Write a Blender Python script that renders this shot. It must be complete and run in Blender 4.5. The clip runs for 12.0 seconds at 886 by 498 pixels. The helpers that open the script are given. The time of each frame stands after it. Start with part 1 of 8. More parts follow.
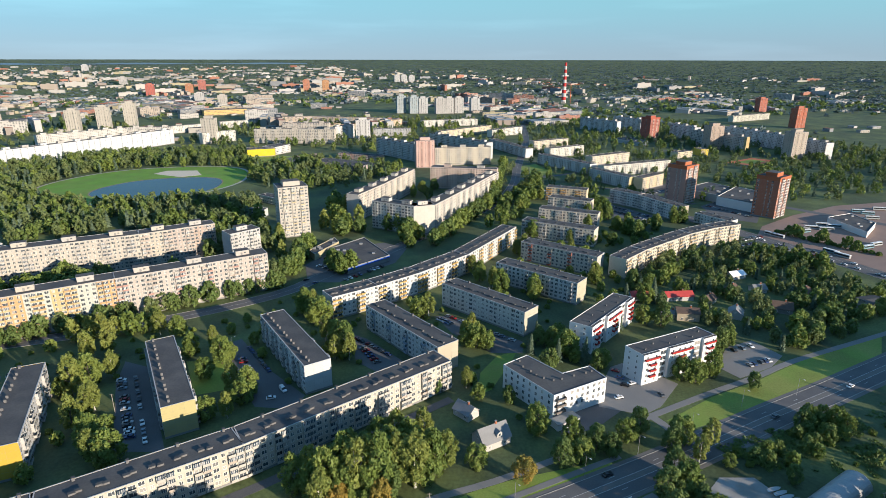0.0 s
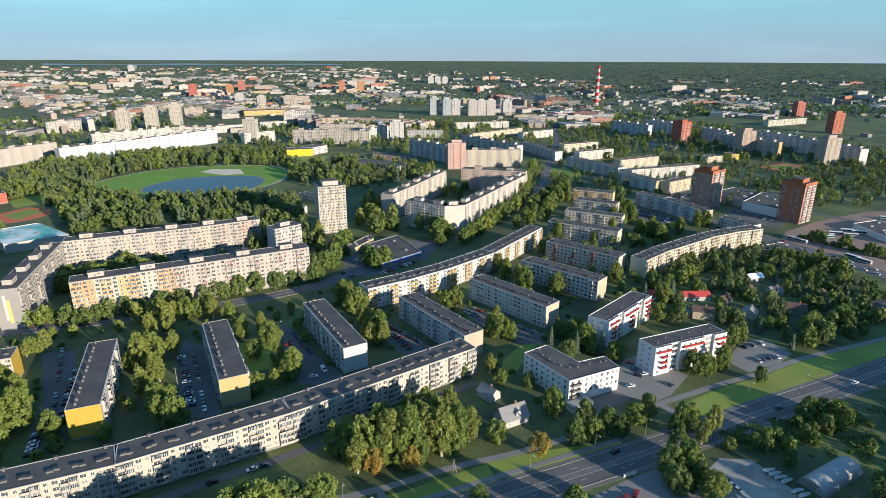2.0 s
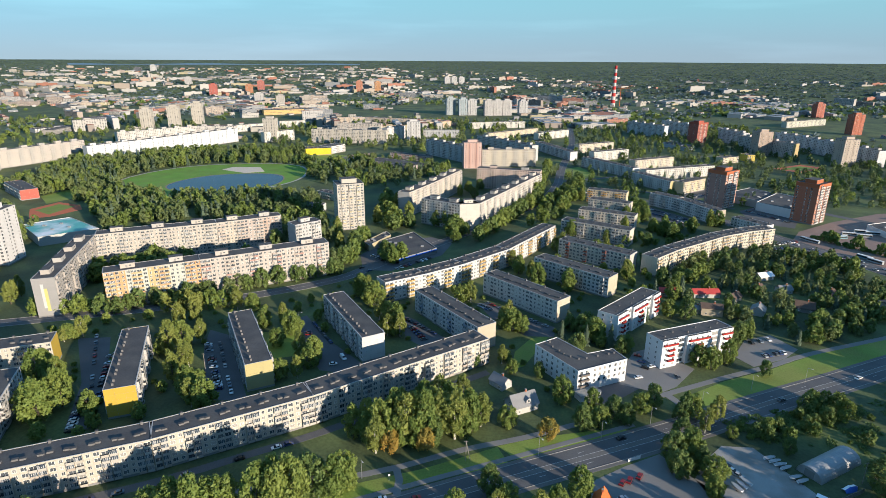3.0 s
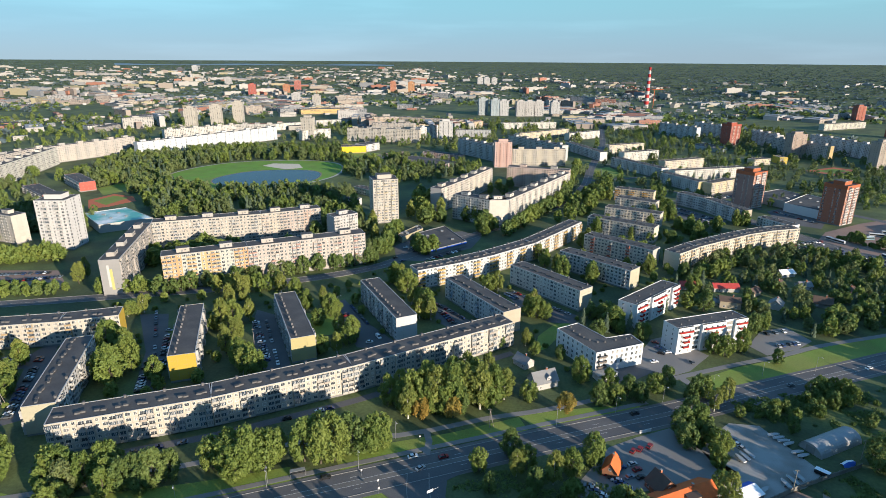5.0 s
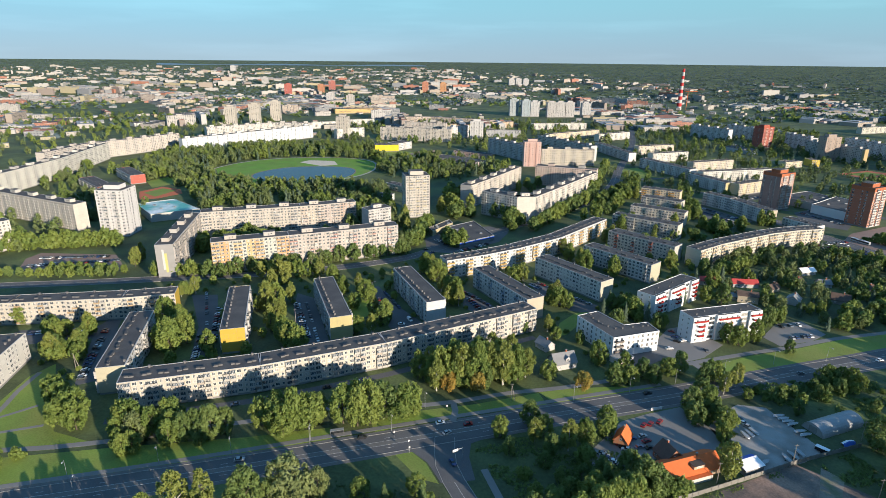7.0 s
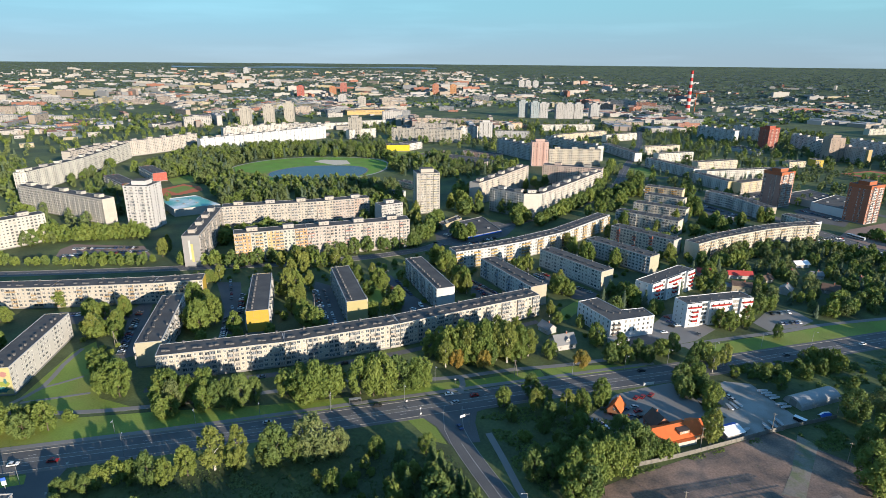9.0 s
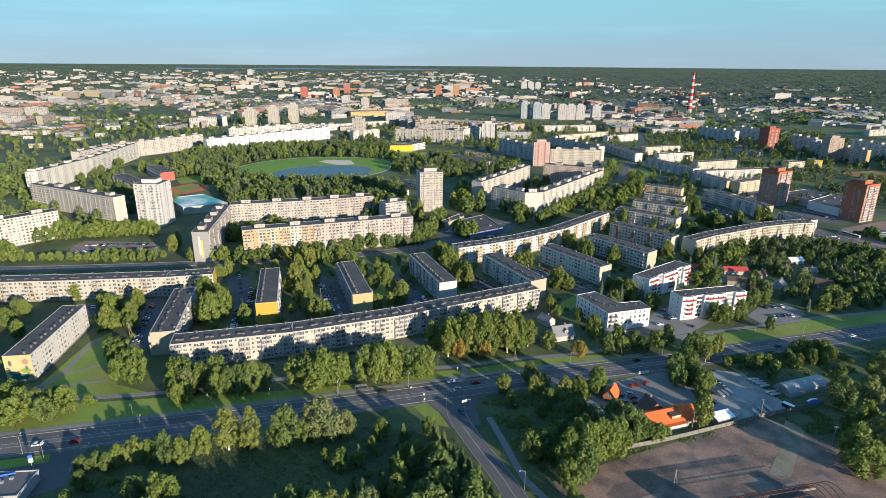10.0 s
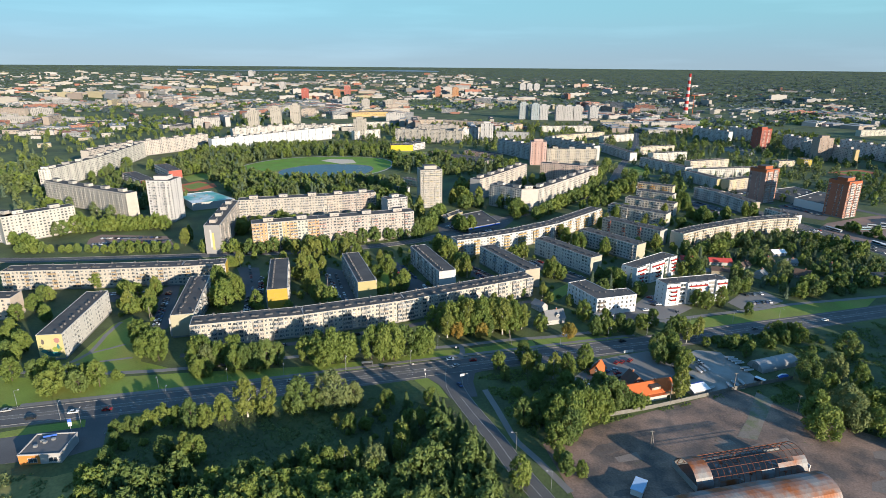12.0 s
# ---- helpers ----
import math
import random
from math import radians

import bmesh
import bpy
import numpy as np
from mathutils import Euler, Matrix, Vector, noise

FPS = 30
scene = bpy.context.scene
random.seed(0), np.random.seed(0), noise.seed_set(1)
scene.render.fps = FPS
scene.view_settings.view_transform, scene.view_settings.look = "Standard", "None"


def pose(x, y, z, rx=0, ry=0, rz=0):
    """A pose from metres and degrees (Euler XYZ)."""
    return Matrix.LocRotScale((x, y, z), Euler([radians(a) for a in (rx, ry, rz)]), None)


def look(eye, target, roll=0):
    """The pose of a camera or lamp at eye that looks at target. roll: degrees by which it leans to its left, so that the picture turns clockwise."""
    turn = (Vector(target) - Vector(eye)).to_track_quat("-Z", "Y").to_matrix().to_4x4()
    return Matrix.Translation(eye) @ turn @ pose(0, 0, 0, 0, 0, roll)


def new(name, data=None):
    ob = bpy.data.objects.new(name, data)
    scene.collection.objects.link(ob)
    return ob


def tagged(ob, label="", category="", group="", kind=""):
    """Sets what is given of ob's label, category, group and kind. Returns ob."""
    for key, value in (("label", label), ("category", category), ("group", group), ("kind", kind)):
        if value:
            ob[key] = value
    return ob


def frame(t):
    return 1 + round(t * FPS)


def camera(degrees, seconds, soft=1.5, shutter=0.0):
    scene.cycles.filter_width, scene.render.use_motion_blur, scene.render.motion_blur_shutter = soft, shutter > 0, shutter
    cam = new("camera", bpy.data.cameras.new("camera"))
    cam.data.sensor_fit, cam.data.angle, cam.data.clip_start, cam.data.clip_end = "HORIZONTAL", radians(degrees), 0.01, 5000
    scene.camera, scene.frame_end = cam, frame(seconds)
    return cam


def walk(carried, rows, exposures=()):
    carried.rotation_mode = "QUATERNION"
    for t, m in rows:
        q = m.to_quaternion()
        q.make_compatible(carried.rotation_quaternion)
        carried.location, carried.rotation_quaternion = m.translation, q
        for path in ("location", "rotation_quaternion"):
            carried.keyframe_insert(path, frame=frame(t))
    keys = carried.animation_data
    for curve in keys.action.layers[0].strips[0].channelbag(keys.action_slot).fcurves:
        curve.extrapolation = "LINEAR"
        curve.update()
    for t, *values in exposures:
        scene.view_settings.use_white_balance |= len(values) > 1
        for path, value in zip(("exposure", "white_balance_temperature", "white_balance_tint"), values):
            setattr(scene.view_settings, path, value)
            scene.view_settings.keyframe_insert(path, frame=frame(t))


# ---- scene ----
cam = camera(75.25, 12.0, soft=0.85)
PATH = [
    (0.0, (0.00, 0.00, 149.29), (0.00, 94.92, 117.82), 0.11),
    (0.5, (0.09, -5.93, 151.58), (-1.18, 88.98, 120.14), 0.07),
    (1.0, (0.43, -12.16, 153.38), (-2.17, 82.73, 121.93), 0.13),
    (1.5, (0.85, -18.71, 154.55), (-2.98, 76.14, 123.09), 0.22),
    (2.0, (1.11, -25.28, 155.39), (-4.09, 69.52, 123.98), 0.24),
    (2.5, (1.51, -31.64, 156.11), (-4.98, 63.07, 124.69), 0.28),
    (3.0, (1.90, -38.28, 156.71), (-5.91, 56.33, 125.28), 0.31),
    (5.0, (4.29, -63.50, 157.86), (-8.66, 30.57, 126.50), 0.38),
    (5.5, (5.09, -69.68, 158.23), (-9.10, 24.21, 126.86), 0.43),
    (6.0, (5.94, -75.72, 158.44), (-9.54, 17.97, 127.09), 0.49),
    (6.5, (7.00, -81.86, 158.69), (-9.70, 11.62, 127.36), 0.50),
    (7.0, (7.94, -88.20, 158.89), (-9.91, 5.08, 127.59), 0.55),
    (9.0, (13.08, -113.68, 158.93), (-6.41, -20.61, 127.96), 0.48),
    (9.5, (14.42, -119.95, 158.69), (-5.37, -26.90, 127.87), 0.46),
    (10.0, (15.75, -126.33, 158.55), (-4.21, -33.28, 127.83), 0.45),
    (10.5, (16.81, -132.56, 158.41), (-3.08, -39.46, 127.81), 0.47),
    (11.0, (18.22, -139.06, 158.34), (-1.67, -45.92, 127.85), 0.47),
    (11.5, (19.85, -145.43, 158.51), (-0.05, -52.28, 128.06), 0.48),
    (12.0, (21.17, -151.65, 158.80), (1.28, -58.51, 128.31), 0.48),
]
walk(cam, [(t, look(e, a, r)) for t, e, a, r in PATH], exposures=[(0.0, 1.03, 5960, 15), (12.0, 1.03, 5960, 15)])
# ---- daylight ----
SUN_AZ, SUN_EL = 127.0, 12.5
world = bpy.data.worlds.new("world")
scene.world = world
world.use_nodes = True
wn = world.node_tree.nodes
wn.clear()
w_sky = wn.new("ShaderNodeTexSky")
w_sky.sky_type, w_sky.sun_disc = "NISHITA", False
w_sky.sun_elevation, w_sky.sun_rotation = radians(SUN_EL), radians(SUN_AZ)
w_sky.altitude, w_sky.air_density, w_sky.dust_density, w_sky.ozone_density = 0, 0.75, 0.1, 5.0
w_bg = wn.new("ShaderNodeBackground")
w_bg.inputs["Strength"].default_value = 0.096
w_out = wn.new("ShaderNodeOutputWorld")
# a thin even veil of high haze over the whole clear sky
w_veil = wn.new("ShaderNodeMix")
w_veil.data_type = "RGBA"
w_veil.inputs["Factor"].default_value = 0.84
w_at = wn.new("ShaderNodeTexCoord")
w_up = wn.new("ShaderNodeSeparateXYZ")
world.node_tree.links.new(w_at.outputs["Generated"], w_up.inputs[0])
w_tone = wn.new("ShaderNodeValToRGB")
w_tone.color_ramp.interpolation = "EASE"
tones = w_tone.color_ramp.elements
tones[0].position, tones[0].color = 0.0, (0.455, 0.625, 0.690, 1)
tones[1].position, tones[1].color = 0.40, (0.21, 0.50, 0.82, 1)
mid_tone = tones.new(0.095)
mid_tone.color = (0.43, 0.83, 0.80, 1)
world.node_tree.links.new(w_up.outputs["Z"], w_tone.inputs[0])
# faint long streaks of cirrus
w_long = wn.new("ShaderNodeMapping")
w_long.inputs["Scale"].default_value = (1.2, 1.2, 14.0)
w_cirrus = wn.new("ShaderNodeTexNoise")
w_cirrus.inputs["Scale"].default_value, w_cirrus.inputs["Detail"].default_value = 2.2, 6.0
world.node_tree.links.new(w_at.outputs["Generated"], w_long.inputs[0])
world.node_tree.links.new(w_long.outputs[0], w_cirrus.inputs["Vector"])
w_thick = wn.new("ShaderNodeMapRange")
w_thick.inputs["From Min"].default_value, w_thick.inputs["From Max"].default_value = 0.5, 0.75
w_thick.inputs["To Min"].default_value, w_thick.inputs["To Max"].default_value = 3.9, 4.6
world.node_tree.links.new(w_cirrus.outputs["Fac"], w_thick.inputs["Value"])
w_gain = wn.new("ShaderNodeVectorMath")
w_gain.operation = "SCALE"
world.node_tree.links.new(w_tone.outputs[0], w_gain.inputs[0])
world.node_tree.links.new(w_thick.outputs[0], w_gain.inputs["Scale"])
world.node_tree.links.new(w_gain.outputs[0], w_veil.inputs["B"])
world.node_tree.links.new(w_sky.outputs[0], w_veil.inputs["A"])
world.node_tree.links.new(w_veil.outputs["Result"], w_bg.inputs[0])
world.node_tree.links.new(w_bg.outputs[0], w_out.inputs[0])
sun_data = bpy.data.lights.new("sun", "SUN")
sun_data.energy, sun_data.angle, sun_data.color = 4.6, radians(0.55), (1.0, 0.82, 0.57)
sun = new("sun", sun_data)
SUN_WAY = Vector((math.sin(radians(SUN_AZ)) * math.cos(radians(SUN_EL)), math.cos(radians(SUN_AZ)) * math.cos(radians(SUN_EL)), math.sin(radians(SUN_EL))))
sun.matrix_world = look(SUN_WAY * 400, (0, 0, 0))

# ---- materials ----
def surface(name, colour, rough=0.8, metal=0.0, spread=0.12, fine=6.0, coarse=0.4, bump=0.1, per="", per_spread=0.0, tint=None, tint_amount=0.5, tint_scale=0.15, spec=0.3):
    """Base colour with variation at two scales, fine relief and, where asked, a shift per object or per island."""
    m = bpy.data.materials.new(name)
    m.use_nodes = True
    nt = m.node_tree
    n, l = nt.nodes, nt.links
    bs = n["Principled BSDF"]
    bs.inputs["Roughness"].default_value = rough
    bs.inputs["Metallic"].default_value = metal
    bs.inputs["Specular IOR Level"].default_value = spec
    tc = n.new("ShaderNodeTexCoord")
    geo = n.new("ShaderNodeNewGeometry")

    def noise_at(scale, detail=4.0):
        t = n.new("ShaderNodeTexNoise")
        t.inputs["Scale"].default_value = scale
        t.inputs["Detail"].default_value = detail
        l.new(geo.outputs["Position"], t.inputs["Vector"])
        return t

    f, c = noise_at(fine), noise_at(coarse, 3.0)
    add = n.new("ShaderNodeMath")
    add.operation = "ADD"
    l.new(f.outputs["Fac"], add.inputs[0])
    l.new(c.outputs["Fac"], add.inputs[1])
    val = n.new("ShaderNodeMapRange")
    val.inputs["From Min"].default_value, val.inputs["From Max"].default_value = 0.6, 1.4
    val.inputs["To Min"].default_value, val.inputs["To Max"].default_value = 1 - spread, 1 + spread
    l.new(add.outputs[0], val.inputs["Value"])
    last_val = val.outputs[0]
    if per:
        if per == "object":
            src = n.new("ShaderNodeObjectInfo").outputs["Random"]
        else:
            src = geo.outputs["Random Per Island"]
        mr = n.new("ShaderNodeMapRange")
        mr.inputs["To Min"].default_value, mr.inputs["To Max"].default_value = 1 - per_spread, 1 + per_spread
        l.new(src, mr.inputs["Value"])
        mul = n.new("ShaderNodeMath")
        mul.operation = "MULTIPLY"
        l.new(last_val, mul.inputs[0])
        l.new(mr.outputs[0], mul.inputs[1])
        last_val = mul.outputs[0]
    base = n.new("ShaderNodeRGB")
    base.outputs[0].default_value = (*colour, 1)
    col = base.outputs[0]
    if tint:
        t2 = noise_at(tint_scale, 5.0)
        ramp = n.new("ShaderNodeMapRange")
        ramp.inputs["From Min"].default_value, ramp.inputs["From Max"].default_value = 0.42, 0.62
        ramp.inputs["To Max"].default_value = tint_amount
        l.new(t2.outputs["Fac"], ramp.inputs["Value"])
        mx = n.new("ShaderNodeMix")
        mx.data_type = "RGBA"
        l.new(ramp.outputs[0], mx.inputs["Factor"])
        l.new(col, mx.inputs["A"])
        mx.inputs["B"].default_value = (*tint, 1)
        col = mx.outputs["Result"]
    sc = n.new("ShaderNodeVectorMath")
    sc.operation = "SCALE"
    l.new(col, sc.inputs[0])
    l.new(last_val, sc.inputs["Scale"])
    l.new(sc.outputs[0], bs.inputs["Base Color"])
    if bump:
        bp = n.new("ShaderNodeBump")
        bp.inputs["Strength"].default_value = bump
        bp.inputs["Distance"].default_value = 0.1
        l.new(f.outputs["Fac"], bp.inputs["Height"])
        l.new(bp.outputs[0], bs.inputs["Normal"])
    return m


def leaf_surface(name, colours, per="island"):
    """Foliage: colours spread over the leaf clumps, with some light let through."""
    m = bpy.data.materials.new(name)
    m.use_nodes = True
    n, l = m.node_tree.nodes, m.node_tree.links
    bs = n["Principled BSDF"]
    bs.inputs["Roughness"].default_value = 0.6
    bs.inputs["Specular IOR Level"].default_value = 0.25
    geo = n.new("ShaderNodeNewGeometry")
    oi = n.new("ShaderNodeObjectInfo")
    mixv = n.new("ShaderNodeMath")
    mixv.operation = "MULTIPLY_ADD"
    l.new(geo.outputs["Random Per Island"], mixv.inputs[0])
    mixv.inputs[1].default_value = 0.32
    sc = n.new("ShaderNodeMath")
    sc.operation = "MULTIPLY"
    l.new(oi.outputs["Random"], sc.inputs[0])
    sc.inputs[1].default_value = 0.4
    crown = n.new("ShaderNodeTexNoise")
    crown.inputs["Scale"].default_value = 0.085
    crown.inputs["Detail"].default_value = 1.0
    l.new(geo.outputs["Position"], crown.inputs["Vector"])
    wide = n.new("ShaderNodeMath")
    wide.operation = "MULTIPLY_ADD"
    wide.inputs[1].default_value, wide.inputs[2].default_value = 1.0, -0.25
    l.new(crown.outputs["Fac"], wide.inputs[0])
    both = n.new("ShaderNodeMath")
    both.operation = "ADD"
    l.new(sc.outputs[0], both.inputs[0])
    l.new(wide.outputs[0], both.inputs[1])
    l.new(both.outputs[0], mixv.inputs[2])
    ramp = n.new("ShaderNodeValToRGB")
    els = ramp.color_ramp.elements
    for k, col in enumerate(colours):
        e = els[k] if k < 2 else els.new(1.0)
        e.position = k / (len(colours) - 1)
        e.color = (*col, 1)
    l.new(mixv.outputs[0], ramp.inputs[0])
    l.new(ramp.outputs[0], bs.inputs["Base Color"])
    tr = n.new("ShaderNodeBsdfTranslucent")
    l.new(ramp.outputs[0], tr.inputs["Color"])
    mx = n.new("ShaderNodeMixShader")
    mx.inputs[0].default_value = 0.25
    l.new(bs.outputs[0], mx.inputs[1])
    l.new(tr.outputs[0], mx.inputs[2])
    l.new(mx.outputs[0], n["Material Output"].inputs["Surface"])
    return m


def pane_surface(name, dark, light, share):
    """Window glass seen from outside: dark rooms, some pale curtains, reflections partly painted in."""
    m = bpy.data.materials.new(name)
    m.use_nodes = True
    n, l = m.node_tree.nodes, m.node_tree.links
    bs = n["Principled BSDF"]
    bs.inputs["Roughness"].default_value = 0.12
    bs.inputs["Specular IOR Level"].default_value = 0.6
    geo = n.new("ShaderNodeNewGeometry")
    oi = n.new("ShaderNodeObjectInfo")
    a = n.new("ShaderNodeMath")
    a.operation = "ADD"
    l.new(geo.outputs["Random Per Island"], a.inputs[0])
    l.new(oi.outputs["Random"], a.inputs[1])
    fr = n.new("ShaderNodeMath")
    fr.operation = "FRACT"
    l.new(a.outputs[0], fr.inputs[0])
    ramp = n.new("ShaderNodeValToRGB")
    els = ramp.color_ramp.elements
    els[0].position, els[0].color = 0.0, (*dark, 1)
    els[1].position, els[1].color = 1.0, (*light, 1)
    e = els.new(1 - share)
    e.color = (dark[0] * 1.6, dark[1] * 1.6, dark[2] * 1.6, 1)
    l.new(fr.outputs[0], ramp.inputs[0])
    l.new(ramp.outputs[0], bs.inputs["Base Color"])
    return m


PAINTS = {}


def paint(colour, rough=0.75, spread=0.06):
    """Painted concrete panel of a colour, weather-streaked."""
    colour = tuple(round(c * 0.51, 3) for c in colour)
    key = (colour, rough)
    if key not in PAINTS:
        PAINTS[key] = surface("painted_panel", colour, rough=rough, spread=spread, fine=1.5, coarse=0.12, bump=0.05, per="island", per_spread=0.035)
    return PAINTS[key]


M_ROOF = surface("bitumen_felt", (0.068, 0.069, 0.073), rough=0.9, spread=0.22, fine=1.2, coarse=0.09, tint=(0.10, 0.098, 0.094), tint_amount=0.6, tint_scale=0.12)
M_EDGE = surface("parapet_sheet", (0.36, 0.36, 0.36), rough=0.6)
M_CONC = surface("concrete", (0.28, 0.27, 0.25), spread=0.16)
M_CONC_DARK = surface("plinth_concrete", (0.20, 0.20, 0.20), spread=0.16)
# pane colour and pale share raised to stand in for reflections
M_GLASS = pane_surface("window_pane", (0.050, 0.058, 0.068), (0.42, 0.40, 0.37), 0.42)
M_GLASS_BLUE = pane_surface("balcony_glazing", (0.045, 0.058, 0.075), (0.30, 0.31, 0.32), 0.35)
M_WINFRAME = surface("window_frame_white", (0.74, 0.74, 0.72), rough=0.5, spread=0.05)
M_WHITE = surface("white_render", (0.56, 0.56, 0.56), spread=0.05, coarse=0.1)
M_GREY = surface("grey_metal", (0.32, 0.33, 0.34), rough=0.5, metal=0.3)
M_GALV = surface("galvanised_sheet", (0.30, 0.31, 0.32), rough=0.5, metal=0.35, spread=0.12)
M_ASPHALT = surface("asphalt", (0.096, 0.096, 0.100), rough=0.85, spread=0.18, fine=2.0, coarse=0.05, tint=(0.125, 0.124, 0.124), tint_amount=0.7, tint_scale=0.06)
M_PAVE_PALE = surface("pale_gravel_path", (0.36, 0.34, 0.30), spread=0.12, coarse=0.08)
M_PAVE = surface("pavement_slabs", (0.19, 0.186, 0.18), spread=0.12, coarse=0.08)
M_BROWNPAVE = surface("brown_paving", (0.235, 0.165, 0.135), spread=0.14, coarse=0.08)
M_GRAVEL = surface("gravel_yard", (0.30, 0.295, 0.285), spread=0.18, fine=3.0, coarse=0.06, tint=(0.16, 0.15, 0.13), tint_amount=0.6, tint_scale=0.08)
M_SLAB_PALE = surface("pale_weedy_slabs", (0.215, 0.185, 0.155), spread=0.25, fine=1.2, coarse=0.12, tint=(0.13, 0.15, 0.07), tint_amount=0.8, tint_scale=0.18)
M_SLAB = surface("pale_concrete", (0.215, 0.18, 0.155), spread=0.3, fine=1.2, coarse=0.1, tint=(0.15, 0.125, 0.11), tint_scale=0.2)
M_OIL = surface("dark_stained_concrete", (0.12, 0.10, 0.09), spread=0.35, fine=1.0, coarse=0.15, tint=(0.13, 0.10, 0.085), tint_scale=0.25)
M_FENCE = surface("grey_fence_concrete", (0.17, 0.165, 0.15), spread=0.25)
M_YARD = surface("old_concrete_yard", (0.24, 0.166, 0.128), spread=0.45, fine=1.1, coarse=0.045, bump=0.3, tint=(0.11, 0.092, 0.082), tint_amount=1.0, tint_scale=0.085)
M_GRASS = surface("mown_grass", (0.165, 0.235, 0.042), spread=0.3, fine=1.2, coarse=0.05, bump=0.4, tint=(0.205, 0.225, 0.055), tint_amount=0.8, tint_scale=0.04)
M_PARK = surface("bright_park_grass", (0.13, 0.26, 0.03), spread=0.25, fine=1.2, coarse=0.05, bump=0.4, tint=(0.15, 0.22, 0.04), tint_amount=0.8, tint_scale=0.04)
M_MEDIAN = surface("pale_worn_asphalt", (0.135, 0.13, 0.124), rough=0.85, spread=0.2, fine=1.5, coarse=0.1)
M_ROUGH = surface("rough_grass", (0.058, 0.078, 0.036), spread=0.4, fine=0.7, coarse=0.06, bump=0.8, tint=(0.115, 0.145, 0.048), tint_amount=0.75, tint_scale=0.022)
M_MEADOW = surface("dry_meadow", (0.25, 0.22, 0.08), spread=0.35, fine=0.8, coarse=0.06, bump=0.8, tint=(0.10, 0.12, 0.035), tint_amount=0.8, tint_scale=0.05)
M_BANK = surface("muddy_bank", (0.21, 0.165, 0.12), spread=0.25)
M_SAND = surface("sand", (0.56, 0.49, 0.39), spread=0.15)
M_MARK = surface("road_paint", (0.42, 0.42, 0.41), spread=0.1)
M_WOODPOLE = surface("grey_wood_pole", (0.24, 0.22, 0.19))
M_BARK = surface("bark", (0.10, 0.085, 0.065), spread=0.3, fine=8)
M_BIRCHBARK = surface("birch_bark", (0.42, 0.41, 0.38), spread=0.35, fine=5)
M_RUST = surface("rusted_steel", (0.20, 0.062, 0.03), rough=0.85, spread=0.35, tint=(0.09, 0.05, 0.035), tint_scale=0.5)
M_RUSTSHEET = surface("rusted_corrugated_sheet", (0.20, 0.203, 0.207), rough=0.55, metal=0.2, spread=0.15, tint=(0.22, 0.08, 0.03), tint_amount=1.0, tint_scale=0.11)
M_ORANGE_TILE = surface("orange_roof_tile", (0.55, 0.13, 0.035), spread=0.15, fine=4, coarse=0.4)
M_REDROOF = surface("red_sheet_roof", (0.42, 0.06, 0.05), rough=0.5)
M_GREYROOF = surface("grey_sheet_roof", (0.19, 0.195, 0.20), rough=0.5, spread=0.15)
M_BROWNROOF = surface("brown_roof", (0.10, 0.07, 0.055), spread=0.2)
M_BRICK = surface("red_brick", (0.33, 0.12, 0.065), spread=0.16, fine=3.0, coarse=0.3)
M_VENT = surface("weathered_vent", (0.13, 0.13, 0.135), spread=0.2)
M_TYRE = surface("black_rubber", (0.02, 0.02, 0.021), rough=0.7)
M_CARGLASS = surface("car_window", (0.02, 0.024, 0.028), rough=0.1, spec=0.6, bump=0)
M_BLUE = surface("blue_tarpaulin", (0.05, 0.13, 0.50), rough=0.5)
M_WHITESHEET = surface("white_canvas", (0.82, 0.82, 0.84), rough=0.6, spread=0.05)
M_WATER = surface("pond_water", (0.006, 0.026, 0.062), rough=0.12, spread=0.1, fine=0.6, coarse=0.02, bump=0.25, spec=0.1)

M_BAY = surface("bay_water", (0.11, 0.15, 0.19), rough=0.35, spread=0.08, fine=0.02, coarse=0.005, bump=0, spec=0.5)

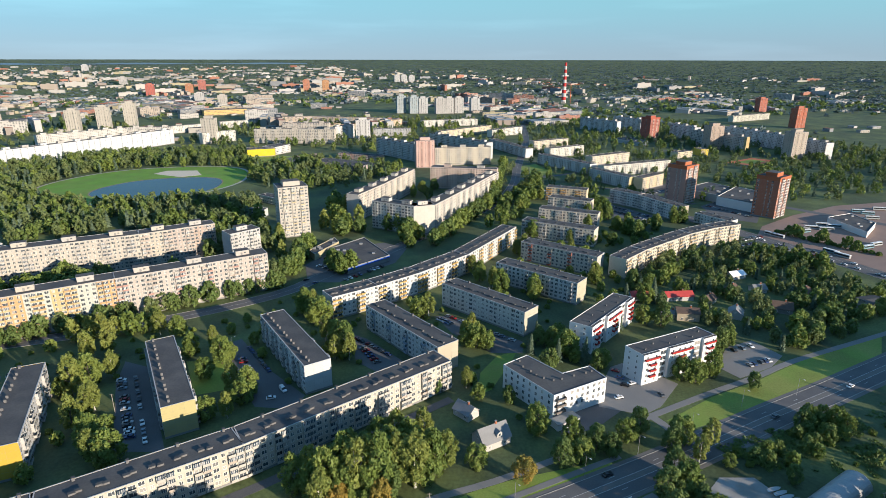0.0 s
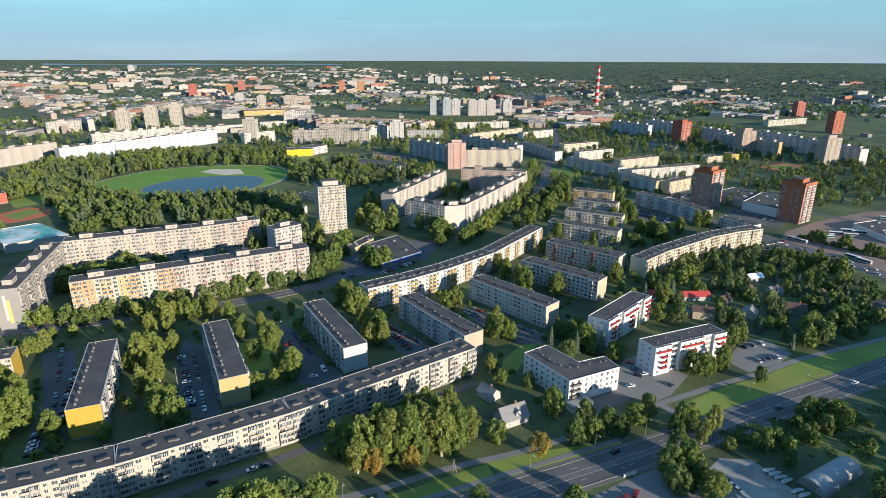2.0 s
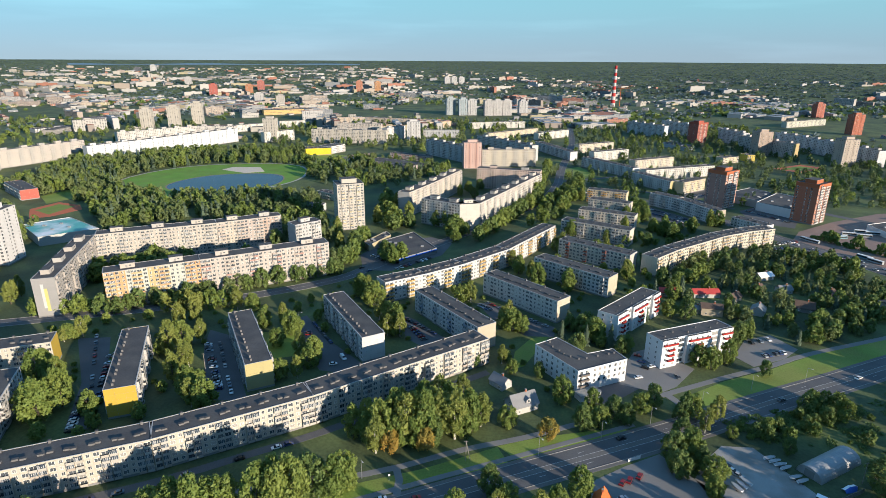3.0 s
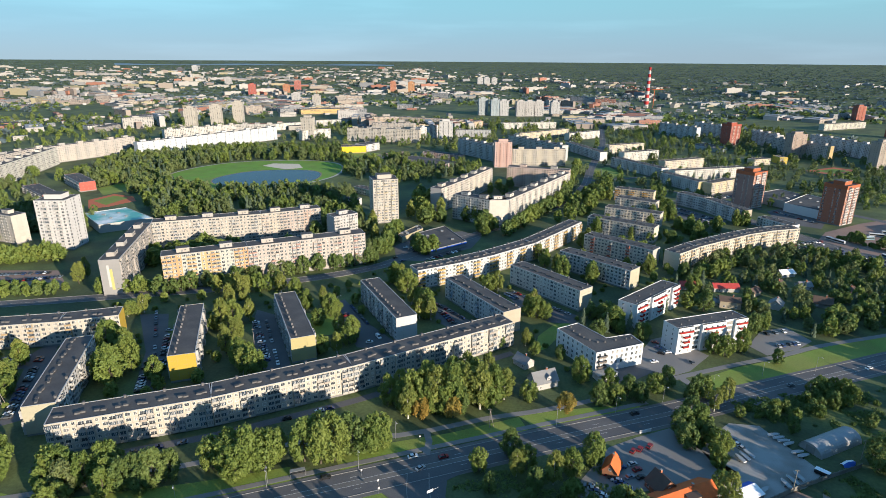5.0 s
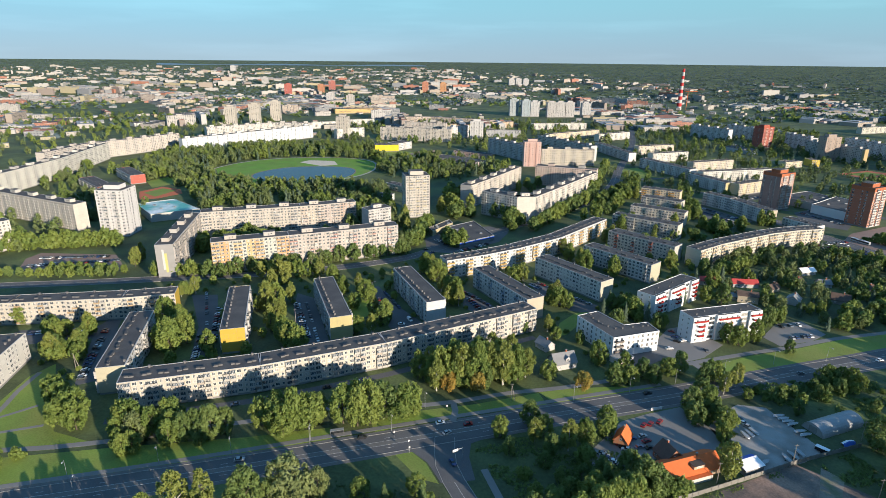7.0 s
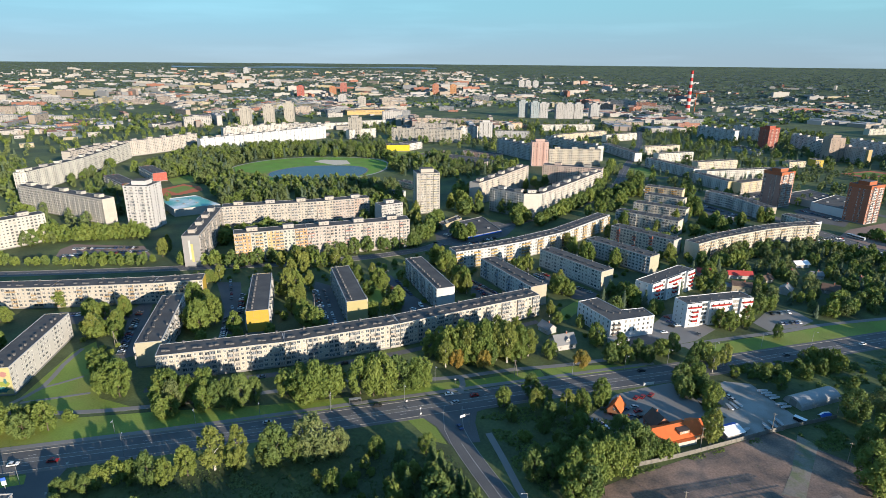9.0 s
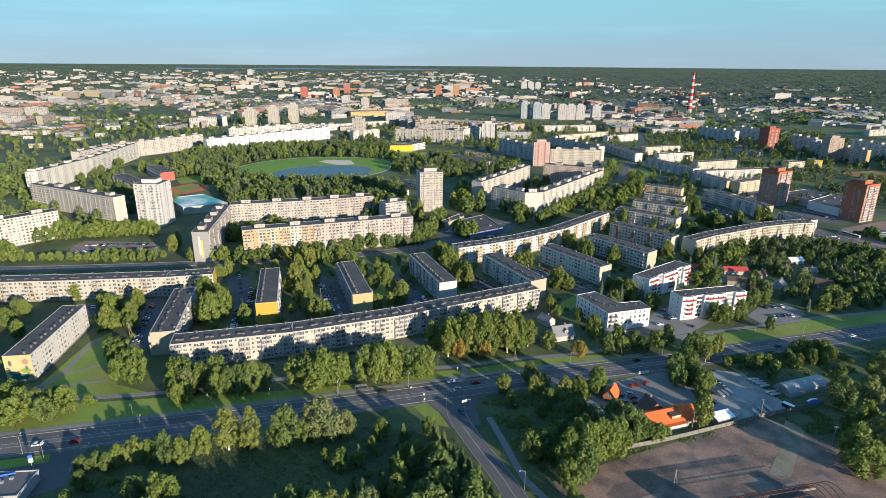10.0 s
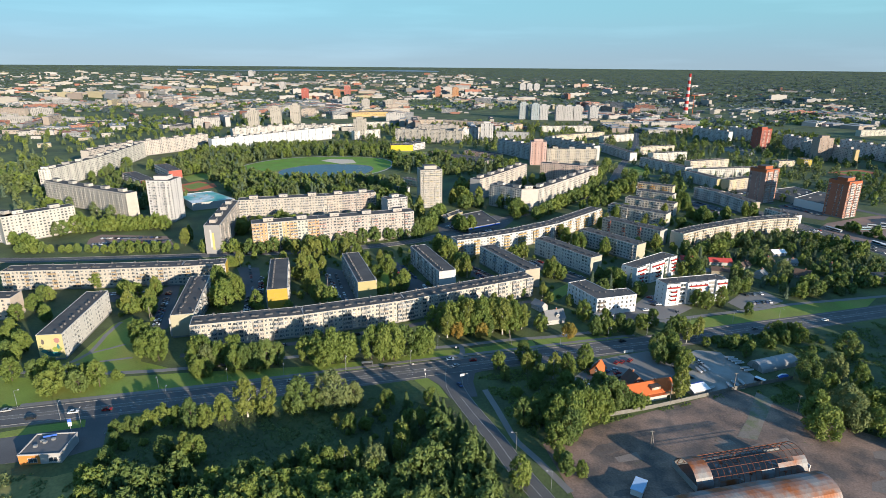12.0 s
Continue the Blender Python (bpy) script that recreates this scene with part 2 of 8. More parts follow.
# ---- mesh helpers ----
class Shape:
    """Collects faces with materials and turns them into one mesh."""

    def __init__(self):
        self.v, self.f, self.mi, self.mats = [], [], [], []

    def slot(self, m):
        if m not in self.mats:
            self.mats.append(m)
        return self.mats.index(m)

    def face(self, pts, m):
        k = len(self.v)
        self.v.extend(pts)
        self.f.append(tuple(range(k, k + len(pts))))
        self.mi.append(self.slot(m))

    def box(self, x0, x1, y0, y1, z0, z1, m, top=None, bottom=False):
        k = len(self.v)
        self.v += [(x0, y0, z0), (x1, y0, z0), (x1, y1, z0), (x0, y1, z0), (x0, y0, z1), (x1, y0, z1), (x1, y1, z1), (x0, y1, z1)]
        a, b = self.slot(m), self.slot(top or m)
        self.f += [(k, k + 1, k + 5, k + 4), (k + 1, k + 2, k + 6, k + 5), (k + 2, k + 3, k + 7, k + 6), (k + 3, k, k + 4, k + 7), (k + 4, k + 5, k + 6, k + 7), (k + 3, k + 2, k + 1, k)]
        self.mi += [a, a, a, a, b, a]

    def turned_box(self, cx, cy, ang, lx, ly, z0, z1, m, top=None):
        """A box round (cx, cy), turned by ang degrees."""
        k = len(self.v)
        self.box(-lx / 2, lx / 2, -ly / 2, ly / 2, z0, z1, m, top)
        ca, sa = math.cos(radians(ang)), math.sin(radians(ang))
        for i in range(k, len(self.v)):
            x, y, z = self.v[i]
            self.v[i] = (cx + ca * x - sa * y, cy + sa * x + ca * y, z)

    def prism(self, ring, z0, z1, m, top=None):
        """Upright walls over a closed plan ring (anticlockwise), with a lid."""
        n = len(ring)
        for i in range(n):
            (xa, ya), (xb, yb) = ring[i], ring[(i + 1) % n]
            self.face([(xa, ya, z0), (xb, yb, z0), (xb, yb, z1), (xa, ya, z1)], m)
        self.face([(x, y, z1) for x, y in ring], top or m)

    def tube(self, a, b, ra, rb, m, sides=6):
        a, b = Vector(a), Vector(b)
        q = (b - a).to_track_quat("Z", "Y")
        k = len(self.v)
        for p, r in ((a, ra), (b, rb)):
            for i in range(sides):
                w = 2 * math.pi * i / sides
                self.v.append(tuple(p + q @ Vector((r * math.cos(w), r * math.sin(w), 0))))
        s = self.slot(m)
        for i in range(sides):
            j = (i + 1) % sides
            self.f.append((k + i, k + j, k + sides + j, k + sides + i))
            self.mi.append(s)
        self.f.append(tuple(k + sides + i for i in range(sides)))
        self.mi.append(s)

    def mesh(self, name, smooth=False, weld=False):
        me = bpy.data.meshes.new(name)
        me.from_pydata(self.v, [], self.f)
        for m in self.mats:
            me.materials.append(m)
        me.polygons.foreach_set("material_index", self.mi)
        if smooth:
            me.polygons.foreach_set("use_smooth", [True] * len(self.f))
        me.update()
        if weld:
            bm = bmesh.new()
            bm.from_mesh(me)
            bmesh.ops.remove_doubles(bm, verts=bm.verts, dist=0.004)
            bm.to_mesh(me)
            bm.free()
        return me


def part(name, data, parent, label="", at=None):
    """Links a mesh (or a Shape) as one object under a thing or a part."""
    ob = new(name, data.mesh(name) if isinstance(data, Shape) else data)
    ob.parent = parent
    if at is not None:
        ob.matrix_basis = at
    if label:
        ob["label"] = label
    return ob


def thing(name, m, label, category, group="", kind=""):
    """An Empty at the base of a thing."""
    ob = new(name)
    ob.matrix_basis = m
    return tagged(ob, label, category, group, kind)


EYE = 158.0


def shrink(r):
    """How much smaller the far country is built, so that the skyline lies within 5 km: 1 up to 2.7 km."""
    return 1.0 if r < 2700 else (r / 2700) * 7.78 ** (-(r - 2700) / 2150)


def rise(x, y):
    """Height of the land: flat, then slowly rising to the wooded skyline."""
    r = math.hypot(x - 100, y)
    t = min(1.0, max(0.0, (r - 3800) / 1050))
    return EYE * (1 - shrink(min(r, 4850))) + 17.0 * t * t


# ---- apartment blocks ----
WINDOW_MESH = {}


def window_mesh(w, h):
    """A casement window of w by h metres: frame, mullion, two panes; its face looks towards -y."""
    if (w, h) not in WINDOW_MESH:
        s = Shape()
        a = 0.07
        s.box(0, w, 0.0, 0.06, 0, a, M_WINFRAME)
        s.box(0, w, 0.0, 0.06, h - a, h, M_WINFRAME)
        s.box(0, a, 0.0, 0.06, a, h - a, M_WINFRAME)
        s.box(w - a, w, 0.0, 0.06, a, h - a, M_WINFRAME)
        s.box(w * 0.55, w * 0.55 + a, 0.0, 0.06, a, h - a, M_WINFRAME)
        s.face([(a, 0.04, a), (w - a, 0.04, a), (w - a, 0.04, h - a), (a, 0.04, h - a)], M_GLASS)
        WINDOW_MESH[(w, h)] = s.mesh("window")
    return WINDOW_MESH[(w, h)]


BALCONY_MESH = {}


def balcony_shape(s, u, z, w, out, fh, colour, glazed, place, lean=False, only=""):
    """Slab, parapet and side cheeks of a balcony, glazed in or open, added to s through place()."""
    def bx(x0, x1, y0, y1, z0, z1, m):
        t = Shape()
        t.box(x0, x1, y0, y1, z0, z1, m)
        k = len(s.v)
        s.v += [place(u + x, y, z + zz) for x, y, zz in t.v]
        i = s.slot(m)
        s.f += [tuple(k + q for q in f) for f in t.f]
        s.mi += [i] * 6
    p = paint(colour)
    if only != "glazing":
        bx(0, w, -out, 0.0, -0.12, 0.0, M_CONC)
        bx(0, w, -out, -out + 0.07, 0.0, 1.02, p)
        bx(0, 0.07, -out + 0.07, 0.0, 0.0, fh - 0.14 if glazed else 1.02, p)
        bx(w - 0.07, w, -out + 0.07, 0.0, 0.0, fh - 0.14 if glazed else 1.02, p)
    if glazed and only != "body":
        n = max(3, round(w / 0.75))
        if lean:
            def pane(x0, x1, y, z0, z1, m):
                s.face([place(u + x0, y, z + z0), place(u + x1, y, z + z0), place(u + x1, y, z + z1), place(u + x0, y, z + z1)], m)
            pane(0.07, w - 0.07, -out + 0.05, 1.02, fh - 0.14, M_WINFRAME)
            for i in range(n):
                pane(i * (w - 0.06) / n + 0.1, (i + 1) * (w - 0.06) / n - 0.02, -out + 0.03, 1.06, fh - 0.2, M_GLASS_BLUE)
            return
        for i in range(n + 1):
            bx(i * (w - 0.06) / n, i * (w - 0.06) / n + 0.06, -out, -out + 0.06, 1.02, fh - 0.14, M_WINFRAME)
        for i in range(n):
            bx(i * (w - 0.06) / n + 0.06, (i + 1) * (w - 0.06) / n, -out + 0.02, -out + 0.04, 1.02, fh - 0.20, M_GLASS_BLUE)


def balcony_mesh(w, out, fh, colour, glazed):
    key = (round(w, 2), out, round(fh, 2), colour, glazed)
    if key not in BALCONY_MESH:
        s = Shape()
        balcony_shape(s, 0, 0, w, out, fh, colour, glazed, lambda x, y, z: (x, y, z), only="body")
        BALCONY_MESH[key] = s.mesh("balcony", weld=True)
    return BALCONY_MESH[key]


def glazing_mesh(w, out, fh):
    key = ("glazing", round(w, 2), out, round(fh, 2))
    if key not in BALCONY_MESH:
        s = Shape()
        balcony_shape(s, 0, 0, w, out, fh, (0.7, 0.7, 0.7), True, lambda x, y, z: (x, y, z), only="glazing")
        BALCONY_MESH[key] = s.mesh("glazing", weld=True)
    return BALCONY_MESH[key]


def vent_mesh():
    s = Shape()
    s.box(-0.9, 0.9, -0.5, 0.5, 0, 0.75, M_VENT)
    s.box(-1.1, 1.1, -0.65, 0.65, 0.78, 0.9, M_ROOF)
    s.box(-1.3, -0.95, -0.3, 0.3, 0, 0.45, M_VENT)
    return s.mesh("roof_vent")


def stack_mesh():
    s = Shape()
    s.box(-0.45, 0.45, -0.45, 0.45, 0, 1.25, M_VENT)
    s.box(-0.6, 0.6, -0.6, 0.6, 1.28, 1.4, M_ROOF)
    return s.mesh("roof_vent")


VENT, STACK = vent_mesh(), stack_mesh()
SIZES = {"w": (2.05, 1.65), "W": (2.5, 1.65), "n": (1.3, 1.5), "s": (1.2, 0.9)}


def block(x, y, ang, length, depth, height, floors, wall, ends=None, balconies=((0.7, 0.7, 0.68),), glazed=0.4, pattern="BBwnw", back="wBBwn",
          detail=1, label="", lifts=0, vents="pairs", bands=None, end_windows=False, seed=1, bay=3.2, out=1.05, name="apartment_building", group="apartment blocks", top=None, last_floor=None, z=0.0):
    """A panel block; its front stands on the line from (x, y) along ang, and the house lies to the left of that line."""
    rnd = random.Random(seed * 7 + int(abs(x) * 3 + abs(y)))
    root = thing(name, pose(x, y, z, 0, 0, ang), label, "apartment building", group)
    fh = (height - 1.5) / floors
    wm = paint(wall)
    walls, wins, bals = Shape(), Shape(), Shape()
    # core behind the panels
    e = 0.06
    walls.box(e, length - e, e, depth - e, 0, height - 0.32, M_CONC)
    walls.box(-0.03, length + 0.03, -0.03, depth + 0.03, 0, 0.95, M_CONC_DARK)

    def side(n_bays, total, code, place, mat_of, separate, yaw, origin):
        bw = total / n_bays
        for i in range(n_bays):
            ch = code[i % len(code)]
            for k in range(floors):
                z0, z1 = 1.0 + k * fh + 0.02, 1.0 + (k + 1) * fh - 0.02
                u0, u1 = i * bw + 0.02, (i + 1) * bw - 0.02
                m = mat_of(i, k)
                if detail == 0 and ch != ".":
                    w, h = SIZES["W" if ch == "B" else ch]
                    w, h = min(w, bw - 0.5) * 0.72, h * 0.8
                    a0, b0 = (u0 + u1) / 2 - w / 2, z0 + 0.95
                    walls.face([place(u0, 0, z0), place(u1, 0, z0), place(u1, 0, z1), place(u0, 0, z1)], m)
                    wins.face([place(a0, -0.04, b0), place(a0 + w, -0.04, b0), place(a0 + w, -0.04, b0 + h), place(a0, -0.04, b0 + h)], M_GLASS)
                    if ch == "B":
                        c = paint(balconies[i % len(balconies)])
                        A, C = (i * bw + 0.1, -0.9), ((i + 1) * bw - 0.1, -0.9)
                        bals.face([place(*A, z0 - 0.1), place(*C, z0 - 0.1), place(*C, z0 + 0.95), place(*A, z0 + 0.95)], c)
                        bals.face([place(A[0], 0, z0 - 0.1), place(*A, z0 - 0.1), place(*A, z0 + 0.95), place(A[0], 0, z0 + 0.95)], c)
                        bals.face([place(*C, z0 - 0.1), place(C[0], 0, z0 - 0.1), place(C[0], 0, z0 + 0.95), place(*C, z0 + 0.95)], c)
                        bals.face([place(A[0], 0, z0 - 0.1), place(C[0], 0, z0 - 0.1), place(*C, z0 - 0.1), place(*A, z0 - 0.1)], M_CONC)
                    continue
                if ch == ".":
                    walls.face([place(u0, 0, z0), place(u1, 0, z0), place(u1, 0, z1), place(u0, 0, z1)], m)
                    continue
                w, h = SIZES["W" if ch == "B" else ch]
                if ch == "B":
                    h = 1.9
                w = min(w, bw - 0.5)
                a0 = (u0 + u1) / 2 - w / 2
                b0 = z0 + (0.25 if ch == "B" else 0.85 if ch != "s" else 1.2)
                a1, b1 = a0 + w, min(b0 + h, z1 - 0.2)
                O = [(u0, z0), (u1, z0), (u1, z1), (u0, z1)]
                I = [(a0, b0), (a1, b0), (a1, b1), (a0, b1)]
                for q in range(4):
                    r = (q + 1) % 4
                    walls.face([place(O[q][0], 0, O[q][1]), place(O[r][0], 0, O[r][1]), place(I[r][0], 0, I[r][1]), place(I[q][0], 0, I[q][1])], m)
                    walls.face([place(I[q][0], 0, I[q][1]), place(I[r][0], 0, I[r][1]), place(I[r][0], 0.055, I[r][1]), place(I[q][0], 0.055, I[q][1])], m)
                if separate:
                    part("window", window_mesh(round(w, 2), round(b1 - b0, 2)), root, at=origin @ pose(a0, -0.012, b0))
                else:
                    g = 0.06
                    wins.face([place(a0, 0.03, b0), place(a1, 0.03, b0), place(a1, 0.03, b1), place(a0, 0.03, b1)], M_WINFRAME)
                    mid = a0 + w * 0.55
                    wins.face([place(a0 + g, 0.01, b0 + g), place(mid, 0.01, b0 + g), place(mid, 0.01, b1 - g), place(a0 + g, 0.01, b1 - g)], M_GLASS)
                    wins.face([place(mid + g, 0.01, b0 + g), place(a1 - g, 0.01, b0 + g), place(a1 - g, 0.01, b1 - g), place(mid + g, 0.01, b1 - g)], M_GLASS)
            # balconies of this bay
            if ch == "B" and detail:
                for k in range(floors):
                    c = balconies[(rnd.randrange(len(balconies)) if rnd.random() < 0.5 else i) % len(balconies)]
                    gl = rnd.random() < glazed
                    zz = 1.0 + k * fh + 0.05
                    if separate:
                        rail = part("balcony", balcony_mesh(bw - 0.25, out, fh, c, gl), root, at=origin @ pose(i * bw + 0.12, -0.01, zz))
                        if gl:
                            part("glazing", glazing_mesh(bw - 0.25, out, fh), rail, "framed sliding glass")
                    else:
                        balcony_shape(bals, i * bw + 0.12, zz, bw - 0.25, out, fh, c, gl, lambda x, y, z: place(x, y, z), True)

    n_long = max(3, round(length / bay))

    def long_mat(i, k):
        if last_floor is not None and k == floors - 1:
            return paint(last_floor)
        if bands:
            return paint(bands[(i * len(bands)) // n_long])
        return wm

    em = paint(ends or wall)
    side(n_long, length, pattern, lambda u, o, z: (u, o, z), long_mat, detail == 2, 0, Matrix())
    side(n_long, length, back, lambda u, o, z: (length - u, depth - o, z), long_mat, False, 180, pose(length, depth, 0, 0, 0, 180))
    n_end = max(2, round(depth / 4.2))
    code = "w.n" if end_windows else "."
    side(n_end, depth, code, lambda u, o, z: (length - o, u, z), lambda i, k: em, False, 90, Matrix())
    side(n_end, depth, code, lambda u, o, z: (o, depth - u, z), lambda i, k: em, False, -90, Matrix())
    # top band
    t = 0.02
    for (x0, x1, y0, y1, m) in ((0, length, 0, t + 0.25, wm), (0, length, depth - t - 0.25, depth, wm), (0, 0.27, 0.27, depth - 0.27, em), (length - 0.27, length, 0.27, depth - 0.27, em)):
        walls.box(x0, x1, y0, y1, height - 0.5, height - 0.06, m)
    part("wall", walls, root)
    edge = Shape()
    for (x0, x1, y0, y1) in ((-0.08, length + 0.08, -0.08, 0.3), (-0.08, length + 0.08, depth - 0.3, depth + 0.08), (-0.08, 0.3, 0.3, depth - 0.3), (length - 0.3, length + 0.08, 0.3, depth - 0.3)):
        edge.box(x0, x1, y0, y1, height - 0.06, height + 0.02, M_EDGE)
    part("parapet", edge, root)
    roof = Shape()
    roof.box(0.27, length - 0.27, 0.27, depth - 0.27, height - 0.3, height - 0.16, M_ROOF)
    part("roof", roof, root, top or "dark grey bitumen felt roof")
    if wins.f:
        w_ob = part("facade_glazing", wins, root)
        w_ob["kind"] = "stuff"
    if bals.f:
        b_ob = part("balcony_tier", bals, root)
        b_ob["kind"] = "stuff"
    zr = height - 0.16
    if vents == "pairs":
        n = max(1, round(length / 8))
        for i in range(n):
            u = (i + 0.5) * length / n
            if detail == 2 or i % 2 == 0:
                part("roof_vent", VENT, root, at=pose(u - 1.2 + rnd.uniform(-.5, .5), depth * 0.36, zr, 0, 0, rnd.choice((0, 180))))
            part("roof_vent", VENT, root, at=pose(u + 1.3 + rnd.uniform(-.3, .3), depth * (0.40 if i % 2 else 0.33), zr))
            if i % 2:
                part("chimney", STACK, root, at=pose(u, depth - 1.0, zr))
    elif vents == "row":
        n = max(3, round(length / 5.2))
        for i in range(n):
            part("roof_vent", STACK, root, at=pose((i + 0.5) * length / n + (0.7 if i % 2 else -0.7), depth * 0.27, zr))
    for i in range(lifts):
        u = (i + 0.5) * length / lifts
        s = Shape()
        s.box(-4.3, 4.3, -2.6, 2.6, 0, 2.9, paint((0.66, 0.65, 0.62)) if i % 2 else wm)
        s.box(-4.6, 4.6, -2.9, 2.9, 2.92, 3.15, M_EDGE, M_ROOF)
        s.box(-1.2, 0.0, -2.66, -2.6, 0.2, 1.9, M_CONC_DARK)
        s.box(1.0, 2.2, -2.64, -2.6, 1.2, 1.9, M_GLASS)
        part("lift_house", s, root, at=pose(u, depth * 0.55, zr))
    return root


CREAM, WHITE_, PINKISH = (0.80, 0.745, 0.635), (0.88, 0.88, 0.87), (0.66, 0.58, 0.53)
YELLOW, ORANGE, MINT, OCHRE = (0.80, 0.56, 0.08), (0.84, 0.52, 0.26), (0.74, 0.78, 0.70), (0.82, 0.62, 0.32)


def house_row(points, depth, height, floors, wall, **kw):
    """Blocks end to end along a broken line; the houses lie to the left of it."""
    kw.setdefault("detail", 0)
    made = []
    for i, (a, b) in enumerate(zip(points, points[1:])):
        dx, dy = b[0] - a[0], b[1] - a[1]
        n = math.hypot(dx, dy)
        q = dict(kw)
        if "lifts" not in q:
            q["lifts"] = max(1, round(n / 27)) if floors > 6 else 0
        if floors > 6:
            q["vents"] = ""
        wall = tuple(min(0.96, c * 1.25) for c in wall) if i == 0 else wall
        made.append(block(a[0], a[1], math.degrees(math.atan2(dy, dx)), n, depth, height, floors, wall, seed=i + 3, **q))
    return made


# ---- the blocks, street by street ----
block(-184.1, 112.4, 26.9, 63.9, 13.2, 15, 5, CREAM, detail=2, pattern="BBwnBBnw", bay=2.9, glazed=0.55, balconies=((0.72, 0.70, 0.64), (0.72, 0.70, 0.64), (0.70, 0.66, 0.58), (0.66, 0.58, 0.50)), seed=1, label="five-storey cream panel apartment block with dark flat roof")
block(-127.1, 141.4, 33.5, 64.9, 13.2, 15, 5, CREAM, detail=2, pattern="BBwnBBnw", bay=2.9, glazed=0.55, balconies=((0.72, 0.70, 0.64), (0.72, 0.70, 0.64), (0.70, 0.66, 0.58), (0.66, 0.58, 0.50)), seed=2, label="five-storey cream panel apartment block with dark flat roof")
block(-73.0, 177.2, 38.9, 98.6, 13.2, 15, 5, CREAM, detail=2, pattern="BBwnBBnw", bay=2.9, glazed=0.55, balconies=((0.72, 0.70, 0.64), (0.72, 0.70, 0.64), (0.70, 0.66, 0.58), (0.66, 0.58, 0.50)), seed=3, label="five-storey cream panel apartment block with dark flat roof")
block(-100.6, 288.8, -56.4, 66.7, 13.2, 15.3, 5, WHITE_, detail=2, vents="row", pattern="WBwBn", label="five-storey white panel block with white gable")
block(-148.7, 257.7, -59.1, 67.1, 13.2, 15, 5, WHITE_, ends=(0.70, 0.62, 0.30), detail=2, vents="row", pattern="WBwBn", label="five-storey white panel block with pale yellow gable")
block(-196.4, 230.9, -64.1, 65.3, 13.2, 15.3, 5, WHITE_, ends=YELLOW, detail=2, vents="row", pattern="WBwBn", back="wBBwn", label="five-storey white panel block with bright yellow gable")
block(-232.8, 182.9, -64.6, 67.2, 13.2, 15, 5, WHITE_, ends=(0.72, 0.68, 0.50), detail=2, back="wBBwn", label="five-storey white panel block with cream yellow gable")
block(-44.3, 302.9, -50.7, 66.1, 13.2, 15, 5, WHITE_, ends=(0.70, 0.62, 0.48), detail=2, pattern="wnBwn", glazed=0.5, balconies=((0.45, 0.55, 0.68), (0.7, 0.7, 0.7)), label="five-storey white panel block with beige gable")
block(-0.6, 336.8, -43.5, 63.7, 13.2, 15, 5, (0.92, 0.90, 0.84), ends=(0.72, 0.68, 0.55), detail=2, pattern="wnWwn", label="five-storey grey panel block with cream gable")
block(37.0, 376.0, -39.4, 61.8, 13.2, 15, 5, WHITE_, ends=(0.70, 0.66, 0.50), detail=1, pattern="wwBww", label="five-storey white panel block with cream gable")
block(60.5, 424.0, -36.3, 61.7, 13.2, 15, 5, (0.86, 0.81, 0.70), ends=(0.74, 0.72, 0.66), balconies=((0.5, 0.15, 0.10), (0.66, 0.62, 0.54)), pattern="wwBww", label="five-storey beige panel block with red balconies")
block(69.3, 486.7, -29.4, 63.9, 13.2, 15, 5, (0.91, 0.83, 0.70), label="five-storey beige panel block among trees")
block(90.8, 528.7, -24.5, 54.9, 13.2, 15, 5, (0.91, 0.83, 0.70), label="five-storey beige panel block among trees")
block(107.8, 576.4, -28.1, 43.7, 13.2, 15, 5, (0.91, 0.83, 0.70), label="five-storey beige panel block among trees")
block(114.0, 623.9, -22.1, 43.9, 13.2, 15, 5, (0.96, 0.81, 0.57), balconies=((0.74, 0.42, 0.10),), label="five-storey block with orange balconies")
MURAL = block(-244.9, 85.8, 110.8, 64.7, 13.2, 15.6, 5, (0.95, 0.93, 0.86), ends=(0.80, 0.74, 0.36), detail=2, pattern="wn.nw", out=0.6, vents="row", label="five-storey cream panel block with a painted mural gable")
block(-371.0, 161.0, 17.6, 59.7, 13.2, 15, 5, CREAM, ends=YELLOW, detail=1, balconies=((0.72, 0.70, 0.64), (0.66, 0.50, 0.30)), seed=5, label="five-storey cream panel apartment block with dark flat roof")
block(-314.1, 179.1, 19.2, 65.0, 13.2, 15, 5, CREAM, ends=YELLOW, detail=1, balconies=((0.72, 0.70, 0.64), (0.66, 0.50, 0.30)), seed=6, label="five-storey cream panel apartment block with dark flat roof")
block(-252.7, 200.4, 25.6, 31.1, 13.2, 15, 5, CREAM, ends=YELLOW, detail=1, balconies=((0.72, 0.70, 0.64), (0.66, 0.50, 0.30)), seed=7, label="five-storey cream panel apartment block with dark flat roof")
block(-65.6, 313.9, 37.0, 31.7, 13.2, 15, 5, WHITE_, detail=2, balconies=((0.75, 0.50, 0.16), (0.75, 0.50, 0.16), (0.76, 0.60, 0.30)), glazed=0.15, seed=9, label="long five-storey white block with orange and yellow balconies")
block(-40.3, 332.9, 42.0, 34.7, 13.2, 15, 5, WHITE_, detail=2, balconies=((0.75, 0.50, 0.16), (0.75, 0.50, 0.16), (0.76, 0.60, 0.30)), glazed=0.15, seed=10, label="long five-storey white block with orange and yellow balconies")
